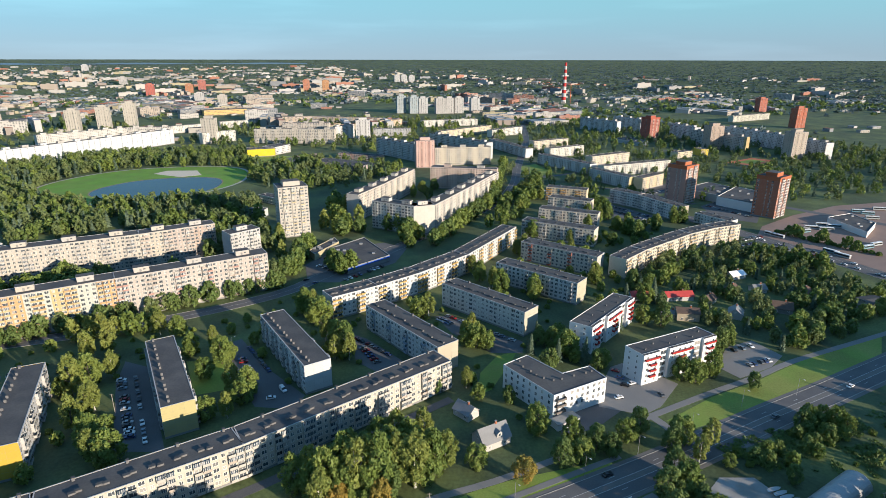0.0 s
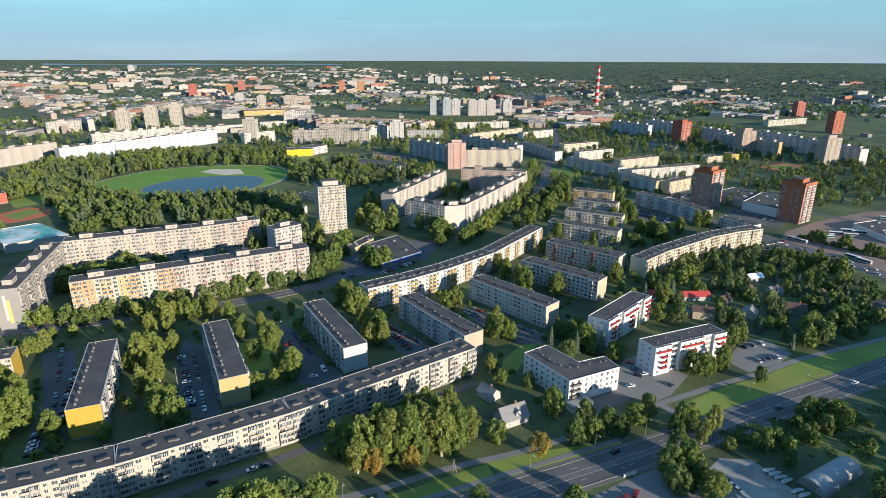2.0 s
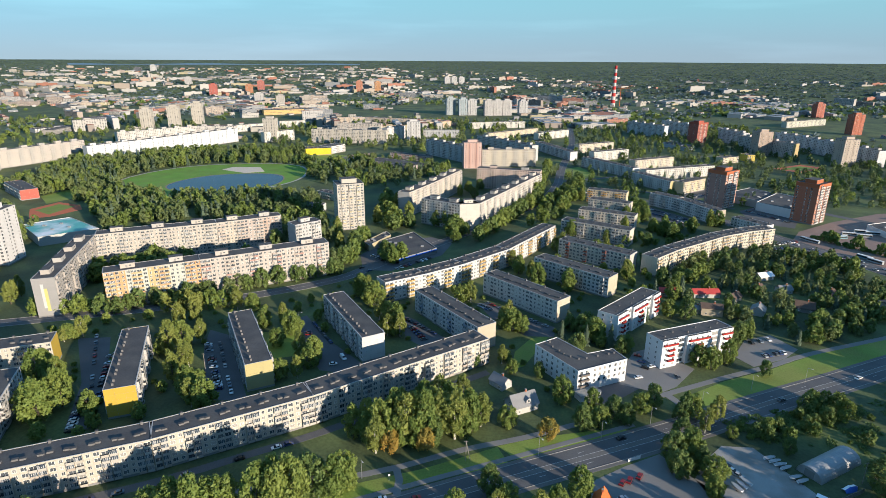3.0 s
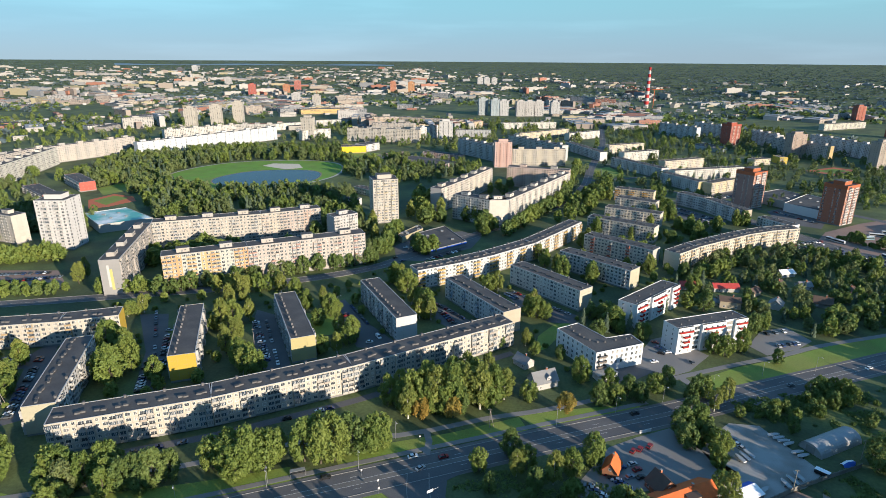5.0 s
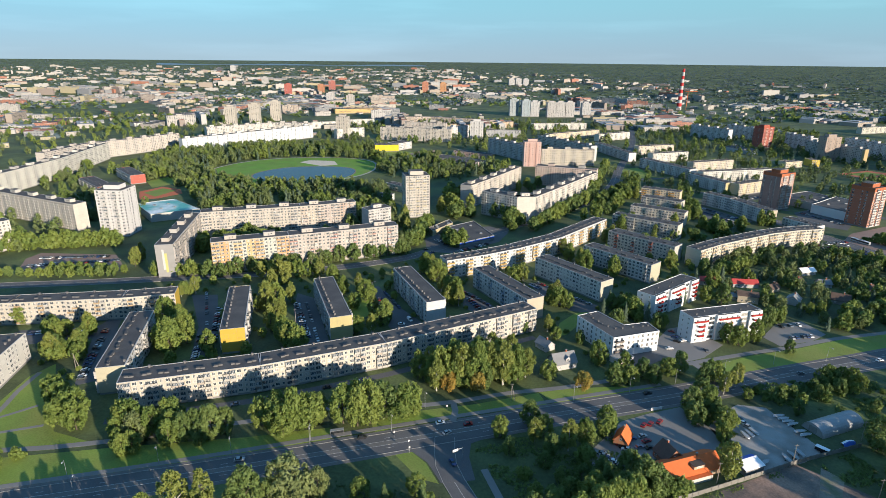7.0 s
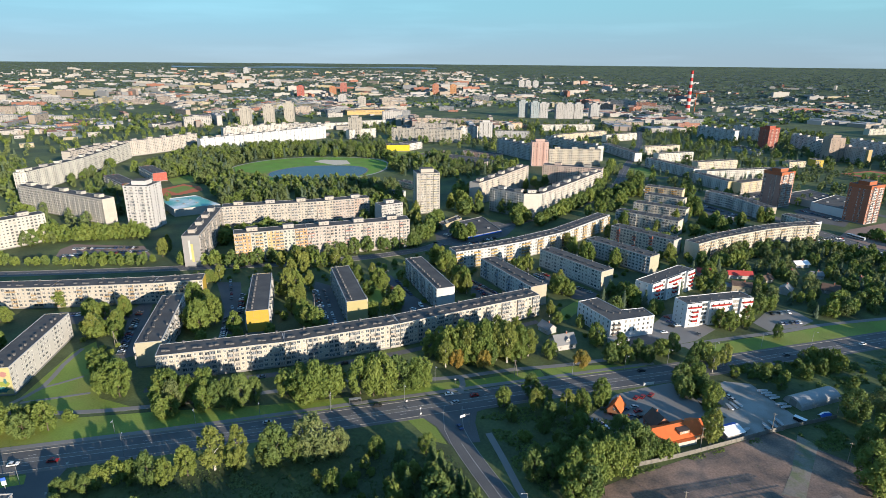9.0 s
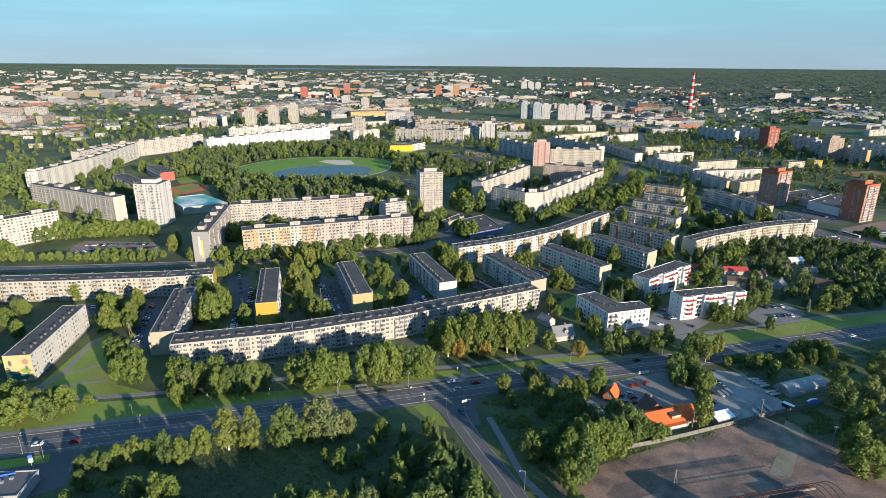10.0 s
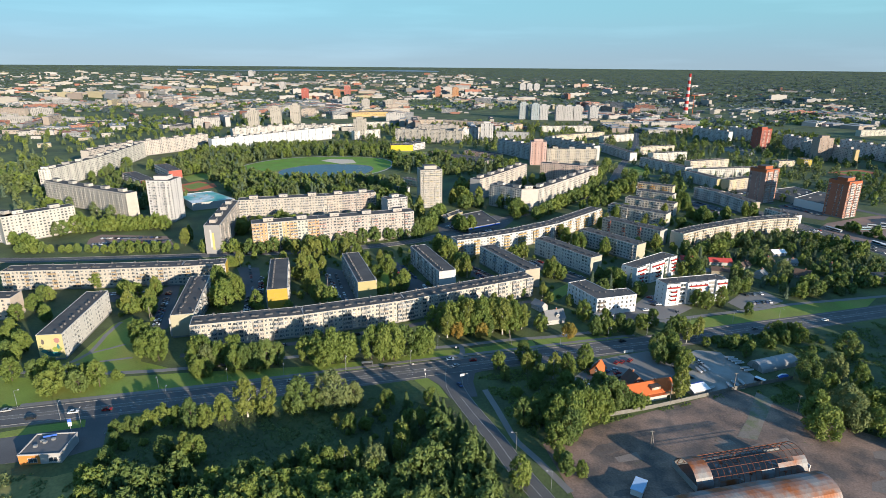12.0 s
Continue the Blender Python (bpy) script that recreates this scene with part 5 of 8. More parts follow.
def red_house(a, b, c, height, label):
    """White house with stair slots and red balconies; front from b to c, gable a to b."""
    d = Vector((a[0] - b[0], a[1] - b[1]))
    e = Vector((c[0] - b[0], c[1] - b[1]))
    L = e.length
    root, q = flat_house([b, c, (c[0] + d.x, c[1] + d.y), (b[0] + d.x, b[1] + d.y)], height, 5, label, RENDER_W)
    f0, f1 = q[0], q[1]
    n = e.normalized()
    out = Vector((n.y, -n.x))
    ang = math.degrees(math.atan2(n.y, n.x))
    # three fronts proud of the wall, glazed slots between them
    fh = (height - 1.0) / 5
    for u0, u1 in ((0.0, 0.22), (0.34, 0.68), (0.82, 1.0)):
        s = Shape()
        s.box(u0 * L, u1 * L, -1.5, 0.0, 0, height - 0.05, RENDER_W, M_ROOF)
        part("bay_front", s, root, at=pose(0, 0, 0, 0, 0, ang))
        w = (u1 - u0) * L
        cols = (0.25, 0.75) if w < 14 else (0.15, 0.4, 0.62, 0.85)
        for k in range(5):
            for v in cols:
                x = (u0 + (u1 - u0) * v) * L - 0.6
                part("window", window_mesh(1.2, 1.5), root, at=pose(0, 0, 0, 0, 0, ang) @ pose(x, -1.58, 1.2 + k * fh))
            if k:
                bw = min(3.8, w * 0.42) if k < 4 else w * 0.86
                x = (u0 + u1) / 2 * L - bw / 2 + (0.4 if k < 4 else 0)
                part("balcony", balcony_mesh(round(bw, 1), 1.4 if k < 4 else 1.0, fh, (0.55, 0.035, 0.03), False), root, "bright red metal balcony", at=pose(0, 0, 0, 0, 0, ang) @ pose(x, -1.5, 0.9 + k * fh))
    for u0, u1 in ((0.22, 0.34), (0.68, 0.82)):
        for k in range(5):
            part("window", window_mesh(round((u1 - u0) * L - 1.2, 1), 2.1), root, "glazed stair slot", at=pose(0, 0, 0, 0, 0, ang) @ pose(u0 * L + 0.6, -0.09, 0.8 + k * fh))
    wall_windows(root, q[3], q[0], [1.2 + k * fh for k in range(5)], (0.3, 0.75), 1.1, 1.4)
    wall_windows(root, q[2], q[3], [1.2 + k * fh for k in range(5)], [0.06 + 0.11 * k for k in range(9)], 1.3, 1.5)
    for k in range(6):
        part("roof_vent", STACK, root, at=pose(0, 0, 0, 0, 0, ang) @ pose(L * (0.1 + 0.16 * k), 3.0 + 3 * (k % 2), height - 0.3) @ Matrix.Diagonal((0.7, 0.7, 0.7, 1)))
    return root


red_house((67.9, 280.0), (77.3, 273.6), (111.8, 313.4), 15.9, "five-storey white house with red balconies among trees")
red_house((89.3, 252.2), (94.6, 243.2), (138.4, 264.4), 16.2, "five-storey white house with bright red balconies")


def gable_house(x, y, ang, lx, ly, wall_h, roof_h, wall, roof, label, chimney=True):
    """Small house with a pitched roof along x, overhanging eaves, windows, door and chimney."""
    root = thing("house", pose(x, y, 0, 0, 0, ang), label, "house", "small houses in gardens")
    w = Shape()
    hx, hy = lx / 2, ly / 2
    w.box(-hx, hx, -hy, hy, 0, wall_h, wall)
    for sx in (-hx, hx):
        w.face([(sx, -hy, wall_h), (sx, hy, wall_h), (sx, 0, wall_h + roof_h)], wall)
    part("wall", w, root)
    r = Shape()
    o = 0.5
    z0 = wall_h - roof_h * o / hy
    for s in (-1, 1):
        a = [(-hx - o, s * (hy + o), z0), (hx + o, s * (hy + o), z0), (hx + o, 0, wall_h + roof_h + 0.08), (-hx - o, 0, wall_h + roof_h + 0.08)]
        b = [(p, q, z + 0.16) for p, q, z in a]
        r.face(b if s < 0 else b[::-1], roof)
        r.face(a if s > 0 else a[::-1], roof)
        for i in range(4):
            j = (i + 1) % 4
            r.face([a[i], a[j], b[j], b[i]], roof)
    part("roof", r, root)
    for s, rz in ((-1, 0), (1, 180)):
        for u in (-0.28, 0.28):
            p = (u * lx - 0.6 * (1 if s < 0 else -1), s * (hy + 0.08))
            part("window", window_mesh(1.2, 1.3), root, at=pose(p[0], p[1], 0.95, 0, 0, rz))
        part("window", window_mesh(1.0, 1.2), root, at=pose(s * (hx + 0.08), -0.5 * s * -1 if s > 0 else 0.5, wall_h + 0.2, 0, 0, 90 if s > 0 else -90))
    if chimney:
        c = Shape()
        c.box(-0.35, 0.35, -0.35, 0.35, 0, 1.8, M_BRICK)
        c.box(-0.45, 0.45, -0.45, 0.45, 1.82, 1.95, M_CONC)
        part("chimney", c, root, at=pose(lx * 0.15, 0, wall_h + roof_h - 0.5))
    return root


HW = paint((0.74, 0.73, 0.70))
HC = paint((0.66, 0.58, 0.44))
cottage = gable_house(*(19.9, 198.9), 30, 13, 9, 3.8, 4.4, HW, M_GREYROOF, "white house with steep grey sheet roof and dormer")
for u in (1.2,):
    q = Shape()
    q.box(-1.2, 1.2, -1.5, 1.5, 0, 1.7, HW)
    q.face([(-1.2, -1.5, 1.7), (1.2, -1.5, 1.7), (0, -1.5, 2.6)], HW)
    for sg in (-1, 1):
        rim = [(sg * 1.45, -1.7, 1.52), (0, -1.7, 2.62), (0, 1.9, 2.62), (sg * 1.45, 1.9, 1.52)]
        q.face(rim if sg < 0 else rim[::-1], M_GREYROOF)
    dormer = part("dormer", q, cottage, "small gabled dormer", at=pose(u, -2.6, 4.7))
    part("window", window_mesh(1.2, 1.3), dormer, at=pose(-0.6, -1.57, 0.25))
gable_house(*(10.3, 217.7), -45, 9, 7, 3.2, 2.8, HW, M_GREYROOF, "small white house with grey sheet roof")
gable_house(*(153.8, 347.7), 5, 18, 8, 3.2, 2.2, HW, M_REDROOF, "low white house with a red sheet roof")
gable_house(*(128.2, 347.8), 5, 12, 8, 3.2, 2.2, HW, M_REDROOF, "low house with red sheet roof among trees")
gable_house(*(147.4, 317.7), -8, 13, 9, 5.2, 2.0, HC, M_BROWNROOF, "two-storey beige house with a brown roof")
gable_house(*(138.2, 320.0), -8, 10, 7, 3.0, 1.5, HC, M_GREYROOF, "grey outbuilding beside the beige house")
gable_house(*(178.2, 320.1), 60, 9, 8, 3.6, 3.0, HW, M_GREYROOF, "small white gabled house among garden trees")
gable_house(*(211.0, 328.5), -20, 11, 9, 3.2, 3.4, paint((0.42, 0.40, 0.38)), M_BROWNROOF, "grey house with a steep dark roof")
gable_house(*(192.6, 356.6), 40, 10, 8, 3.4, 2.8, paint((0.62, 0.36, 0.2)), M_BROWNROOF, "ochre house under garden trees")
gable_house(*(210.1, 386.8), 20, 12, 8, 3.0, 2.0, HW, M_WHITESHEET, "house with a pale sheet roof among trees")
gable_house(*(270.4, 333.7), 15, 16, 11, 5.5, 0.6, HW, M_ROOF, "modern white house with a flat dark roof", chimney=False)
gable_house(*(171.2, 342.0), 40, 9, 7, 3.0, 2.4, HC, M_BROWNROOF, "small house under garden trees")
gable_house(*(212.5, 360.0), 10, 9, 7, 3.0, 2.4, HW, M_GREYROOF, "small house under garden trees")
gable_house(*(240.1, 353.8), 35, 9, 7, 3.0, 2.4, HC, M_BROWNROOF, "small house under garden trees")


# orange-roofed house by the car park
long_house = gable_house(*(70.0, 122.6), 30, 26, 11, 3.2, 3.2, paint((0.72, 0.52, 0.34)), M_ORANGE_TILE, "long house with a bright orange tiled roof")
q = Shape()
q.box(-2.6, 2.6, -1.8, 1.8, 0, 1.5, paint((0.72, 0.52, 0.34)), M_BROWNROOF)
q.box(-2.8, 2.8, -2.0, 2.0, 1.52, 1.68, M_BROWNROOF)
dormer = part("dormer", q, long_house, "flat brown dormer", at=pose(1.5, -2.9, 4.1))
part("window", window_mesh(2.6, 0.9), dormer, at=pose(-1.3, -1.87, 0.4))
q = Shape()
q.box(-12.6, 6.0, -2.2, 0.0, 0, 2.5, paint((0.86, 0.82, 0.74)), M_ORANGE_TILE)
part("porch", q, long_house, "low pale porch along the wall", at=pose(0, -5.52, 0))
gable_house(*(63.6, 128.7), 118, 8, 9, 3.0, 4.2, paint((0.5, 0.25, 0.16)), M_BROWNROOF, "brown-roofed wing of the orange house")
gable_house(*(46.0, 136.5), 70, 8, 6, 3.0, 3.6, paint((0.62, 0.30, 0.16)), M_ORANGE_TILE, "small hut with a steep orange tiled roof")


# painted gable of the mural house: plain colour fields
mural = [((0.4, 12.8), (0.6, 15.0), (0.82, 0.74, 0.36)), ((2.0, 11.0), (1.6, 5.2), (0.05, 0.26, 0.26)), ((1.2, 4.6), (4.4, 6.6), (0.10, 0.36, 0.34)), ((7.0, 12.2), (5.0, 8.2), (0.42, 0.50, 0.10)), ((4.0, 7.2), (8.4, 12.6), (0.80, 0.76, 0.40)), ((8.6, 11.6), (10.2, 13.4), (0.66, 0.34, 0.30)), ((2.0, 3.6), (9.6, 12.8), (0.24, 0.20, 0.18)), ((9.6, 11.0), (6.6, 9.6), (0.10, 0.30, 0.30))]
for k, ((v0, v1), (z0, z1), col) in enumerate(mural):
    if z0 > z1:
        z0, z1 = z1, z0
    q = Shape()
    n = 14
    if k == 0:
        ring = [(v0, z0), (v1, z0), (v1, z1), (v0, z1)]
    else:
        cv, cz, rv, rz = (v0 + v1) / 2, (z0 + z1) / 2, (v1 - v0) / 2, (z1 - z0) / 2
        ring = [(cv + rv * math.cos(6.283 * i / n) * (1 + 0.22 * math.sin(2.6 * i + k)), cz + rz * math.sin(6.283 * i / n) * (1 + 0.2 * math.cos(3.1 * i + k))) for i in range(n)]
    x = -0.02 - 0.006 * k
    q.face([(x, 13.2 - v, z) for v, z in ring], paint(col))
    part("mural_field", q, MURAL, "painted colour field of the mural")
# ---- trees ----
LEAF = {
    "lime": leaf_surface("lime_leaves", ((0.090, 0.142, 0.034), (0.138, 0.194, 0.044), (0.198, 0.245, 0.056))),
    "birch": leaf_surface("birch_leaves", ((0.118, 0.158, 0.038), (0.176, 0.212, 0.050), (0.240, 0.262, 0.062))),
    "dark": leaf_surface("dark_leaves", ((0.068, 0.114, 0.034), (0.104, 0.157, 0.044), (0.150, 0.202, 0.056))),
    "autumn": leaf_surface("autumn_leaves", ((0.180, 0.189, 0.046), (0.297, 0.229, 0.050), (0.414, 0.238, 0.050))),
    "willow": leaf_surface("willow_leaves", ((0.108, 0.142, 0.056), (0.152, 0.190, 0.072), (0.198, 0.238, 0.086))),
    "alder": leaf_surface("alder_leaves", ((0.056, 0.094, 0.034), (0.082, 0.130, 0.046), (0.116, 0.166, 0.056))),
    "park": leaf_surface("park_leaves", ((0.092, 0.130, 0.052), (0.132, 0.174, 0.066), (0.182, 0.220, 0.080))),
    "fir": leaf_surface("fir_needles", ((0.063, 0.100, 0.070), (0.089, 0.133, 0.087), (0.119, 0.166, 0.104))),
    # bluish tone stands in for distance haze over the far woods
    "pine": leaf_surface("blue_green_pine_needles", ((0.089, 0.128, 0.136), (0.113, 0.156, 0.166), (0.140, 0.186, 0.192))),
}


def leaf_triangles(gen, p, n, size, droop):
    """Small three-cornered leaf clumps at the points p, facing roughly along n: an array (clumps, 3, 3)."""
    n = n / np.linalg.norm(n, axis=1)[:, None]
    a = np.cross(n, np.array([0.31, 0.17, 0.93]))
    a /= np.linalg.norm(a, axis=1)[:, None] + 1e-6
    b = np.cross(n, a)
    turn = gen.uniform(0, 6.283, len(p))
    s = size * gen.uniform(0.55, 1.35, len(p))
    out = np.zeros((len(p), 3, 3))
    for k, (step, reach) in enumerate(((0.0, 1.35), (2.3, 0.85), (4.1, 0.95))):
        w = turn + step + gen.normal(0, 0.25, len(p))
        r = s * reach
        out[:, k] = p + a * (r * np.cos(w))[:, None] + b * (r * np.sin(w))[:, None]
        out[:, k, 2] -= droop * s * (0.9 if k == 0 else 0.0)
    return out


def crown_leaves(rnd, h, base, rad, lobes, tufts, size, droop=0.0, cone=False, taper=1.8):
    """Leaf clumps over a crown of many overlapping lobes, with dark gaps between them."""
    gen = np.random.default_rng(rnd.randrange(1 << 30))
    lean = np.array([rnd.uniform(-.05, .05), rnd.uniform(-.05, .05), 0.0])
    if cone:
        m = tufts
        u = gen.random(m) ** 1.25
        w = gen.uniform(0, 6.283, m)
        tier = (u * 11) % 1.0
        r = rad * (1.03 - u) ** 0.85 * (1.0 - 0.42 * tier) * (1 - 0.5 * gen.random(m) ** 2.5) * (1 + 0.22 * np.sin(3 * w + 9 * np.floor(u * 11)))
        side = np.stack([np.cos(w), np.sin(w), 0 * w], 1)
        p = side * r[:, None]
        p[:, 2] = base + (h - base) * u
        return leaf_triangles(gen, p + lean * p[:, 2:], side + np.array([0, 0, 0.55]) + gen.normal(0, 0.4, (m, 3)), size, droop)
    n = int(lobes * 1.9)
    k = np.arange(n)
    u = 0.07 + 0.88 * (k + gen.uniform(0.1, 0.9, n)) / n
    env = np.where(u < 0.36, ((u + 0.12) / 0.48) ** 0.5, np.maximum(0.02, 1 - (np.maximum(0, u - 0.36) / 0.67) ** taper) ** 0.75)
    w = 2.4 * k + gen.uniform(-0.7, 0.7, n)
    R = rad * gen.uniform(0.17, 0.37, n) * (0.62 + 0.38 * env)
    reach = np.maximum(0.0, rad * env * gen.uniform(0.84, 1.14, n) - R)
    c = np.stack([reach * np.cos(w), reach * np.sin(w), base + (h - base) * u], 1)
    tall = gen.uniform(1.1, 1.65, n)
    c[:, 2] = np.minimum(c[:, 2], h - R * tall * 0.75)
    c[:, 2] = np.maximum(c[:, 2], base + R * 0.7)
    pts, ways = [], []
    share = R ** 2 * tall
    share = share / share.sum()
    for i in range(n):
        m = int(tufts * share[i] * 1.55) + 3
        d = gen.normal(0, 1, (m, 3)) + np.array([0.5 * np.cos(w[i]), 0.5 * np.sin(w[i]), 0.35])
        d /= np.linalg.norm(d, axis=1)[:, None]
        bumpy = 1 + 0.16 * np.sin(5 * d[:, 0] + 3 * i) * np.sin(6 * d[:, 1] + i) + 0.12 * np.sin(9 * d[:, 2] + 7 * d[:, 0])
        q = c[i] + d * (R[i] * bumpy * (1 - 0.6 * gen.random(m) ** 2.0))[:, None] * np.array([1, 1, tall[i]])
        keep = np.ones(m, bool)
        for j in range(n):
            if j != i:
                keep &= np.linalg.norm((q - c[j]) / (R[j] * np.array([1, 1, tall[j]])), axis=1) > 0.72
        pts.append(q[keep])
        ways.append(d[keep])
    p, d = np.concatenate(pts), np.concatenate(ways)
    if len(p) > tufts:
        pick = gen.permutation(len(p))[:tufts]
        p, d = p[pick], d[pick]
    return leaf_triangles(gen, p + lean * p[:, 2:], d * 0.9 + np.array([0, 0, 0.12]) + gen.normal(0, 0.6, (len(p), 3)), size, droop)


def leaves_mesh(name, faces, m):
    """One mesh out of an array (faces, corners, 3)."""
    me = bpy.data.meshes.new(name)
    n, k = faces.shape[:2]
    me.vertices.add(n * k)
    me.vertices.foreach_set("co", faces.reshape(-1).astype(np.float32))
    me.loops.add(n * k)
    me.loops.foreach_set("vertex_index", np.arange(n * k, dtype=np.int32))
    me.polygons.add(n)
    me.polygons.foreach_set("loop_start", np.arange(0, n * k, k, dtype=np.int32))
    me.materials.append(m)
    me.update(calc_edges=True)
    return me


def trunk_mesh(rnd, h, base, rad, bark):
    s = Shape()
    r0 = 0.02 * h + 0.06
    s.tube((0, 0, -0.2), (0.1, 0.05, base), r0, r0 * 0.75, bark, 7)
    s.tube((0.1, 0.05, base), (0.0, 0.1, h * 0.8), r0 * 0.75, 0.05, bark, 6)
    for i in range(5):
        w = i * 2.4 + rnd.random()
        z = base + (h - base) * (0.05 + 0.12 * i)
        s.tube((0.08, 0.05, z), (math.cos(w) * rad * 0.65, math.sin(w) * rad * 0.65, z + rad * 0.7), r0 * 0.4, 0.03, bark, 5)
    return s.mesh("trunk")


# kind: height, foot of the crown, radius, lobes, clumps, clump size, droop, cone, leaves, bark
KINDS = {
    "maple": (14, 1.0, 6.3, 16, 1250, 0.68, 0.1, False, "lime", M_BARK),
    "lime": (17, 1.0, 6.0, 18, 1350, 0.69, 0.1, False, "lime", M_BARK),
    "birch": (18, 2.2, 4.6, 22, 1200, 0.58, 0.6, False, "birch", M_BIRCHBARK),
    "poplar": (20, 1.2, 4.4, 18, 1350, 0.62, 0.2, False, "birch", M_BARK),
    "dark": (15, 0.8, 6.0, 17, 1250, 0.68, 0.1, False, "dark", M_BARK),
    "autumn": (10, 1.4, 4.6, 18, 1200, 0.50, 0.1, False, "autumn", M_BARK),
    "willow": (15, 0.6, 6.8, 20, 1500, 0.64, 0.7, False, "willow", M_BARK),
    "bush": (4.5, 0.1, 3.4, 14, 700, 0.42, 0.0, False, "lime", M_BARK),
    "fir": (16, 0.8, 3.6, 20, 1000, 0.56, 0.5, True, "fir", M_BARK),
    "park": (15, 0.6, 5.2, 14, 900, 0.60, 0.15, False, "park", M_BARK),
    "alder": (12, 0.3, 3.0, 17, 800, 0.50, 0.2, True, "alder", M_BARK),
}
WORDS = {
    "maple": "broad green maple with a dense rounded crown", "lime": "tall leafy lime tree with an uneven crown", "birch": "slender birch with thin yellowish-green drooping foliage",
    "poplar": "tall narrow poplar with light green foliage", "dark": "dark green broadleaf tree with a dense crown", "autumn": "small maple turning orange in autumn",
    "willow": "grey-green willow with a wide drooping crown", "bush": "low rounded green garden bush", "fir": "dark green conical fir tree",
    "park": "dull green park tree with a rounded crown",
    "alder": "young narrow dark green alder",
}
TREE_MESH = {}
SMALL = {}
MEDIUM = {}
NEAR = {}
FINE = {}
for kind, (h, base, rad, lobes, tufts, size, droop, cone, leaf, bark) in KINDS.items():
    for v in range(3):
        rnd = random.Random(kind + str(v))
        hh, rr = h * rnd.uniform(0.94, 1.06), rad * rnd.uniform(0.92, 1.08)
        TREE_MESH[kind, v] = (leaves_mesh("crown", crown_leaves(rnd, hh, base, rr, lobes, int(tufts * 2.1), size * 0.78, droop, cone, 2.6 if kind in ("maple", "autumn", "bush") else 1.7), LEAF[leaf]), trunk_mesh(rnd, hh, base, rr, bark))
        MEDIUM[kind, v] = crown_leaves(rnd, hh, base * 0.6, rr, lobes, 470, size * 1.8, droop, cone)
        if kind in ("lime", "maple", "dark", "birch", "alder"):
            NEAR[kind, v] = crown_leaves(rnd, hh, base * 0.4, rr, lobes, 1150 if kind != "alder" else 560, size * 1.15, droop, cone)
        FINE[kind, v] = crown_leaves(rnd, hh, base * 0.5, rr, min(lobes, 12), 250, size * 2.1, droop, cone)
        SMALL[kind, v] = crown_leaves(rnd, hh, base * 0.5, rr, min(lobes, 9), 130, size * 2.75, droop, cone)
tree_rnd = random.Random(5)


def tree(kind, x, y, scale=1.0):
    """One tree: a thing with a trunk and a crown."""
    v = tree_rnd.randrange(3)
    crown, trunk = TREE_MESH[kind, v]
    k = scale * tree_rnd.uniform(0.9, 1.1)
    m = pose(x, y, 0, 0, 0, tree_rnd.uniform(0, 360)) @ Matrix.Diagonal((k * tree_rnd.uniform(0.92, 1.1), k * tree_rnd.uniform(0.92, 1.1), k, 1))
    root = thing({"bush": "bush", "dark": "chestnut_tree", "autumn": "small_maple_tree"}.get(kind, kind + "_tree"), m, WORDS[kind], "tree" if kind != "bush" else "bush", "trees of the estate")
    part("trunk", trunk, root)
    part("crown", crown, root)
    return root


def trees(kinds, spots, scale=1.0, beside=0.0):
    """Trees at named spots, the kinds taking turns; beside: the share that has a smaller one close by."""
    for i, p in enumerate(spots):
        tree(kinds[i % len(kinds)], p[0], p[1], scale * tree_rnd.uniform(0.88, 1.1))
        if tree_rnd.random() < beside:
            w = tree_rnd.uniform(0, 6.28)
            tree(kinds[(i + 1) % len(kinds)], p[0] + 5.5 * math.cos(w), p[1] + 4 * math.sin(w), scale * tree_rnd.uniform(0.6, 0.9))


def stand(spots):
    """Trees of a given height: kind, x, y, metres."""
    for kind, x, y, h in spots:
        k = h / KINDS[kind][0]
        slim = {"birch": 1.05, "poplar": 0.9, "dark": 0.9}.get(kind, 0.92 if h < 19 else 0.8)
        root = tree(kind, x, y, k)
        root.matrix_basis = root.matrix_basis @ Matrix.Diagonal((slim, slim, 1, 1))


def tree_row(kinds, a, b, n, scale=1.0, jit=1.2):
    """A row of trees from a to b that stand too close together and too far off to be told apart."""
    spots = []
    for i in range(n):
        t = (i + 0.5) / n
        spots.append((a[0] + (b[0] - a[0]) * t + tree_rnd.uniform(-jit, jit), a[1] + (b[1] - a[1]) * t + tree_rnd.uniform(-jit, jit)))
    join_trees(kinds, spots, scale, "tree_row", "close row of leafy street trees", tree_rnd, MEDIUM)


def join_trees(kinds, spots, scale, name, label, rnd, stock):
    parts = {}
    for x, y in spots:
        kind = kinds[rnd.randrange(len(kinds))]
        w, k = rnd.uniform(0, 6.28), scale * rnd.uniform(0.8, 1.18)
        ca, sa = math.cos(w) * k, math.sin(w) * k
        rot = np.array([[ca, -sa, 0], [sa, ca, 0], [0, 0, k]])
        parts.setdefault(KINDS[kind][8], []).append(stock[kind, rnd.randrange(3)] @ rot.T + np.array([x, y, rise(x, y)]))
    for leaf, qs in parts.items():
        tagged(new(name, leaves_mesh(name, np.concatenate(qs), LEAF[leaf])), label, "trees", kind="stuff")


def inside(x, y, ring):
    hit = False
    for i in range(len(ring)):
        (xa, ya), (xb, yb) = ring[i], ring[i - 1]
        if (ya > y) != (yb > y) and x < (xb - xa) * (y - ya) / (yb - ya) + xa:
            hit = not hit
    return hit


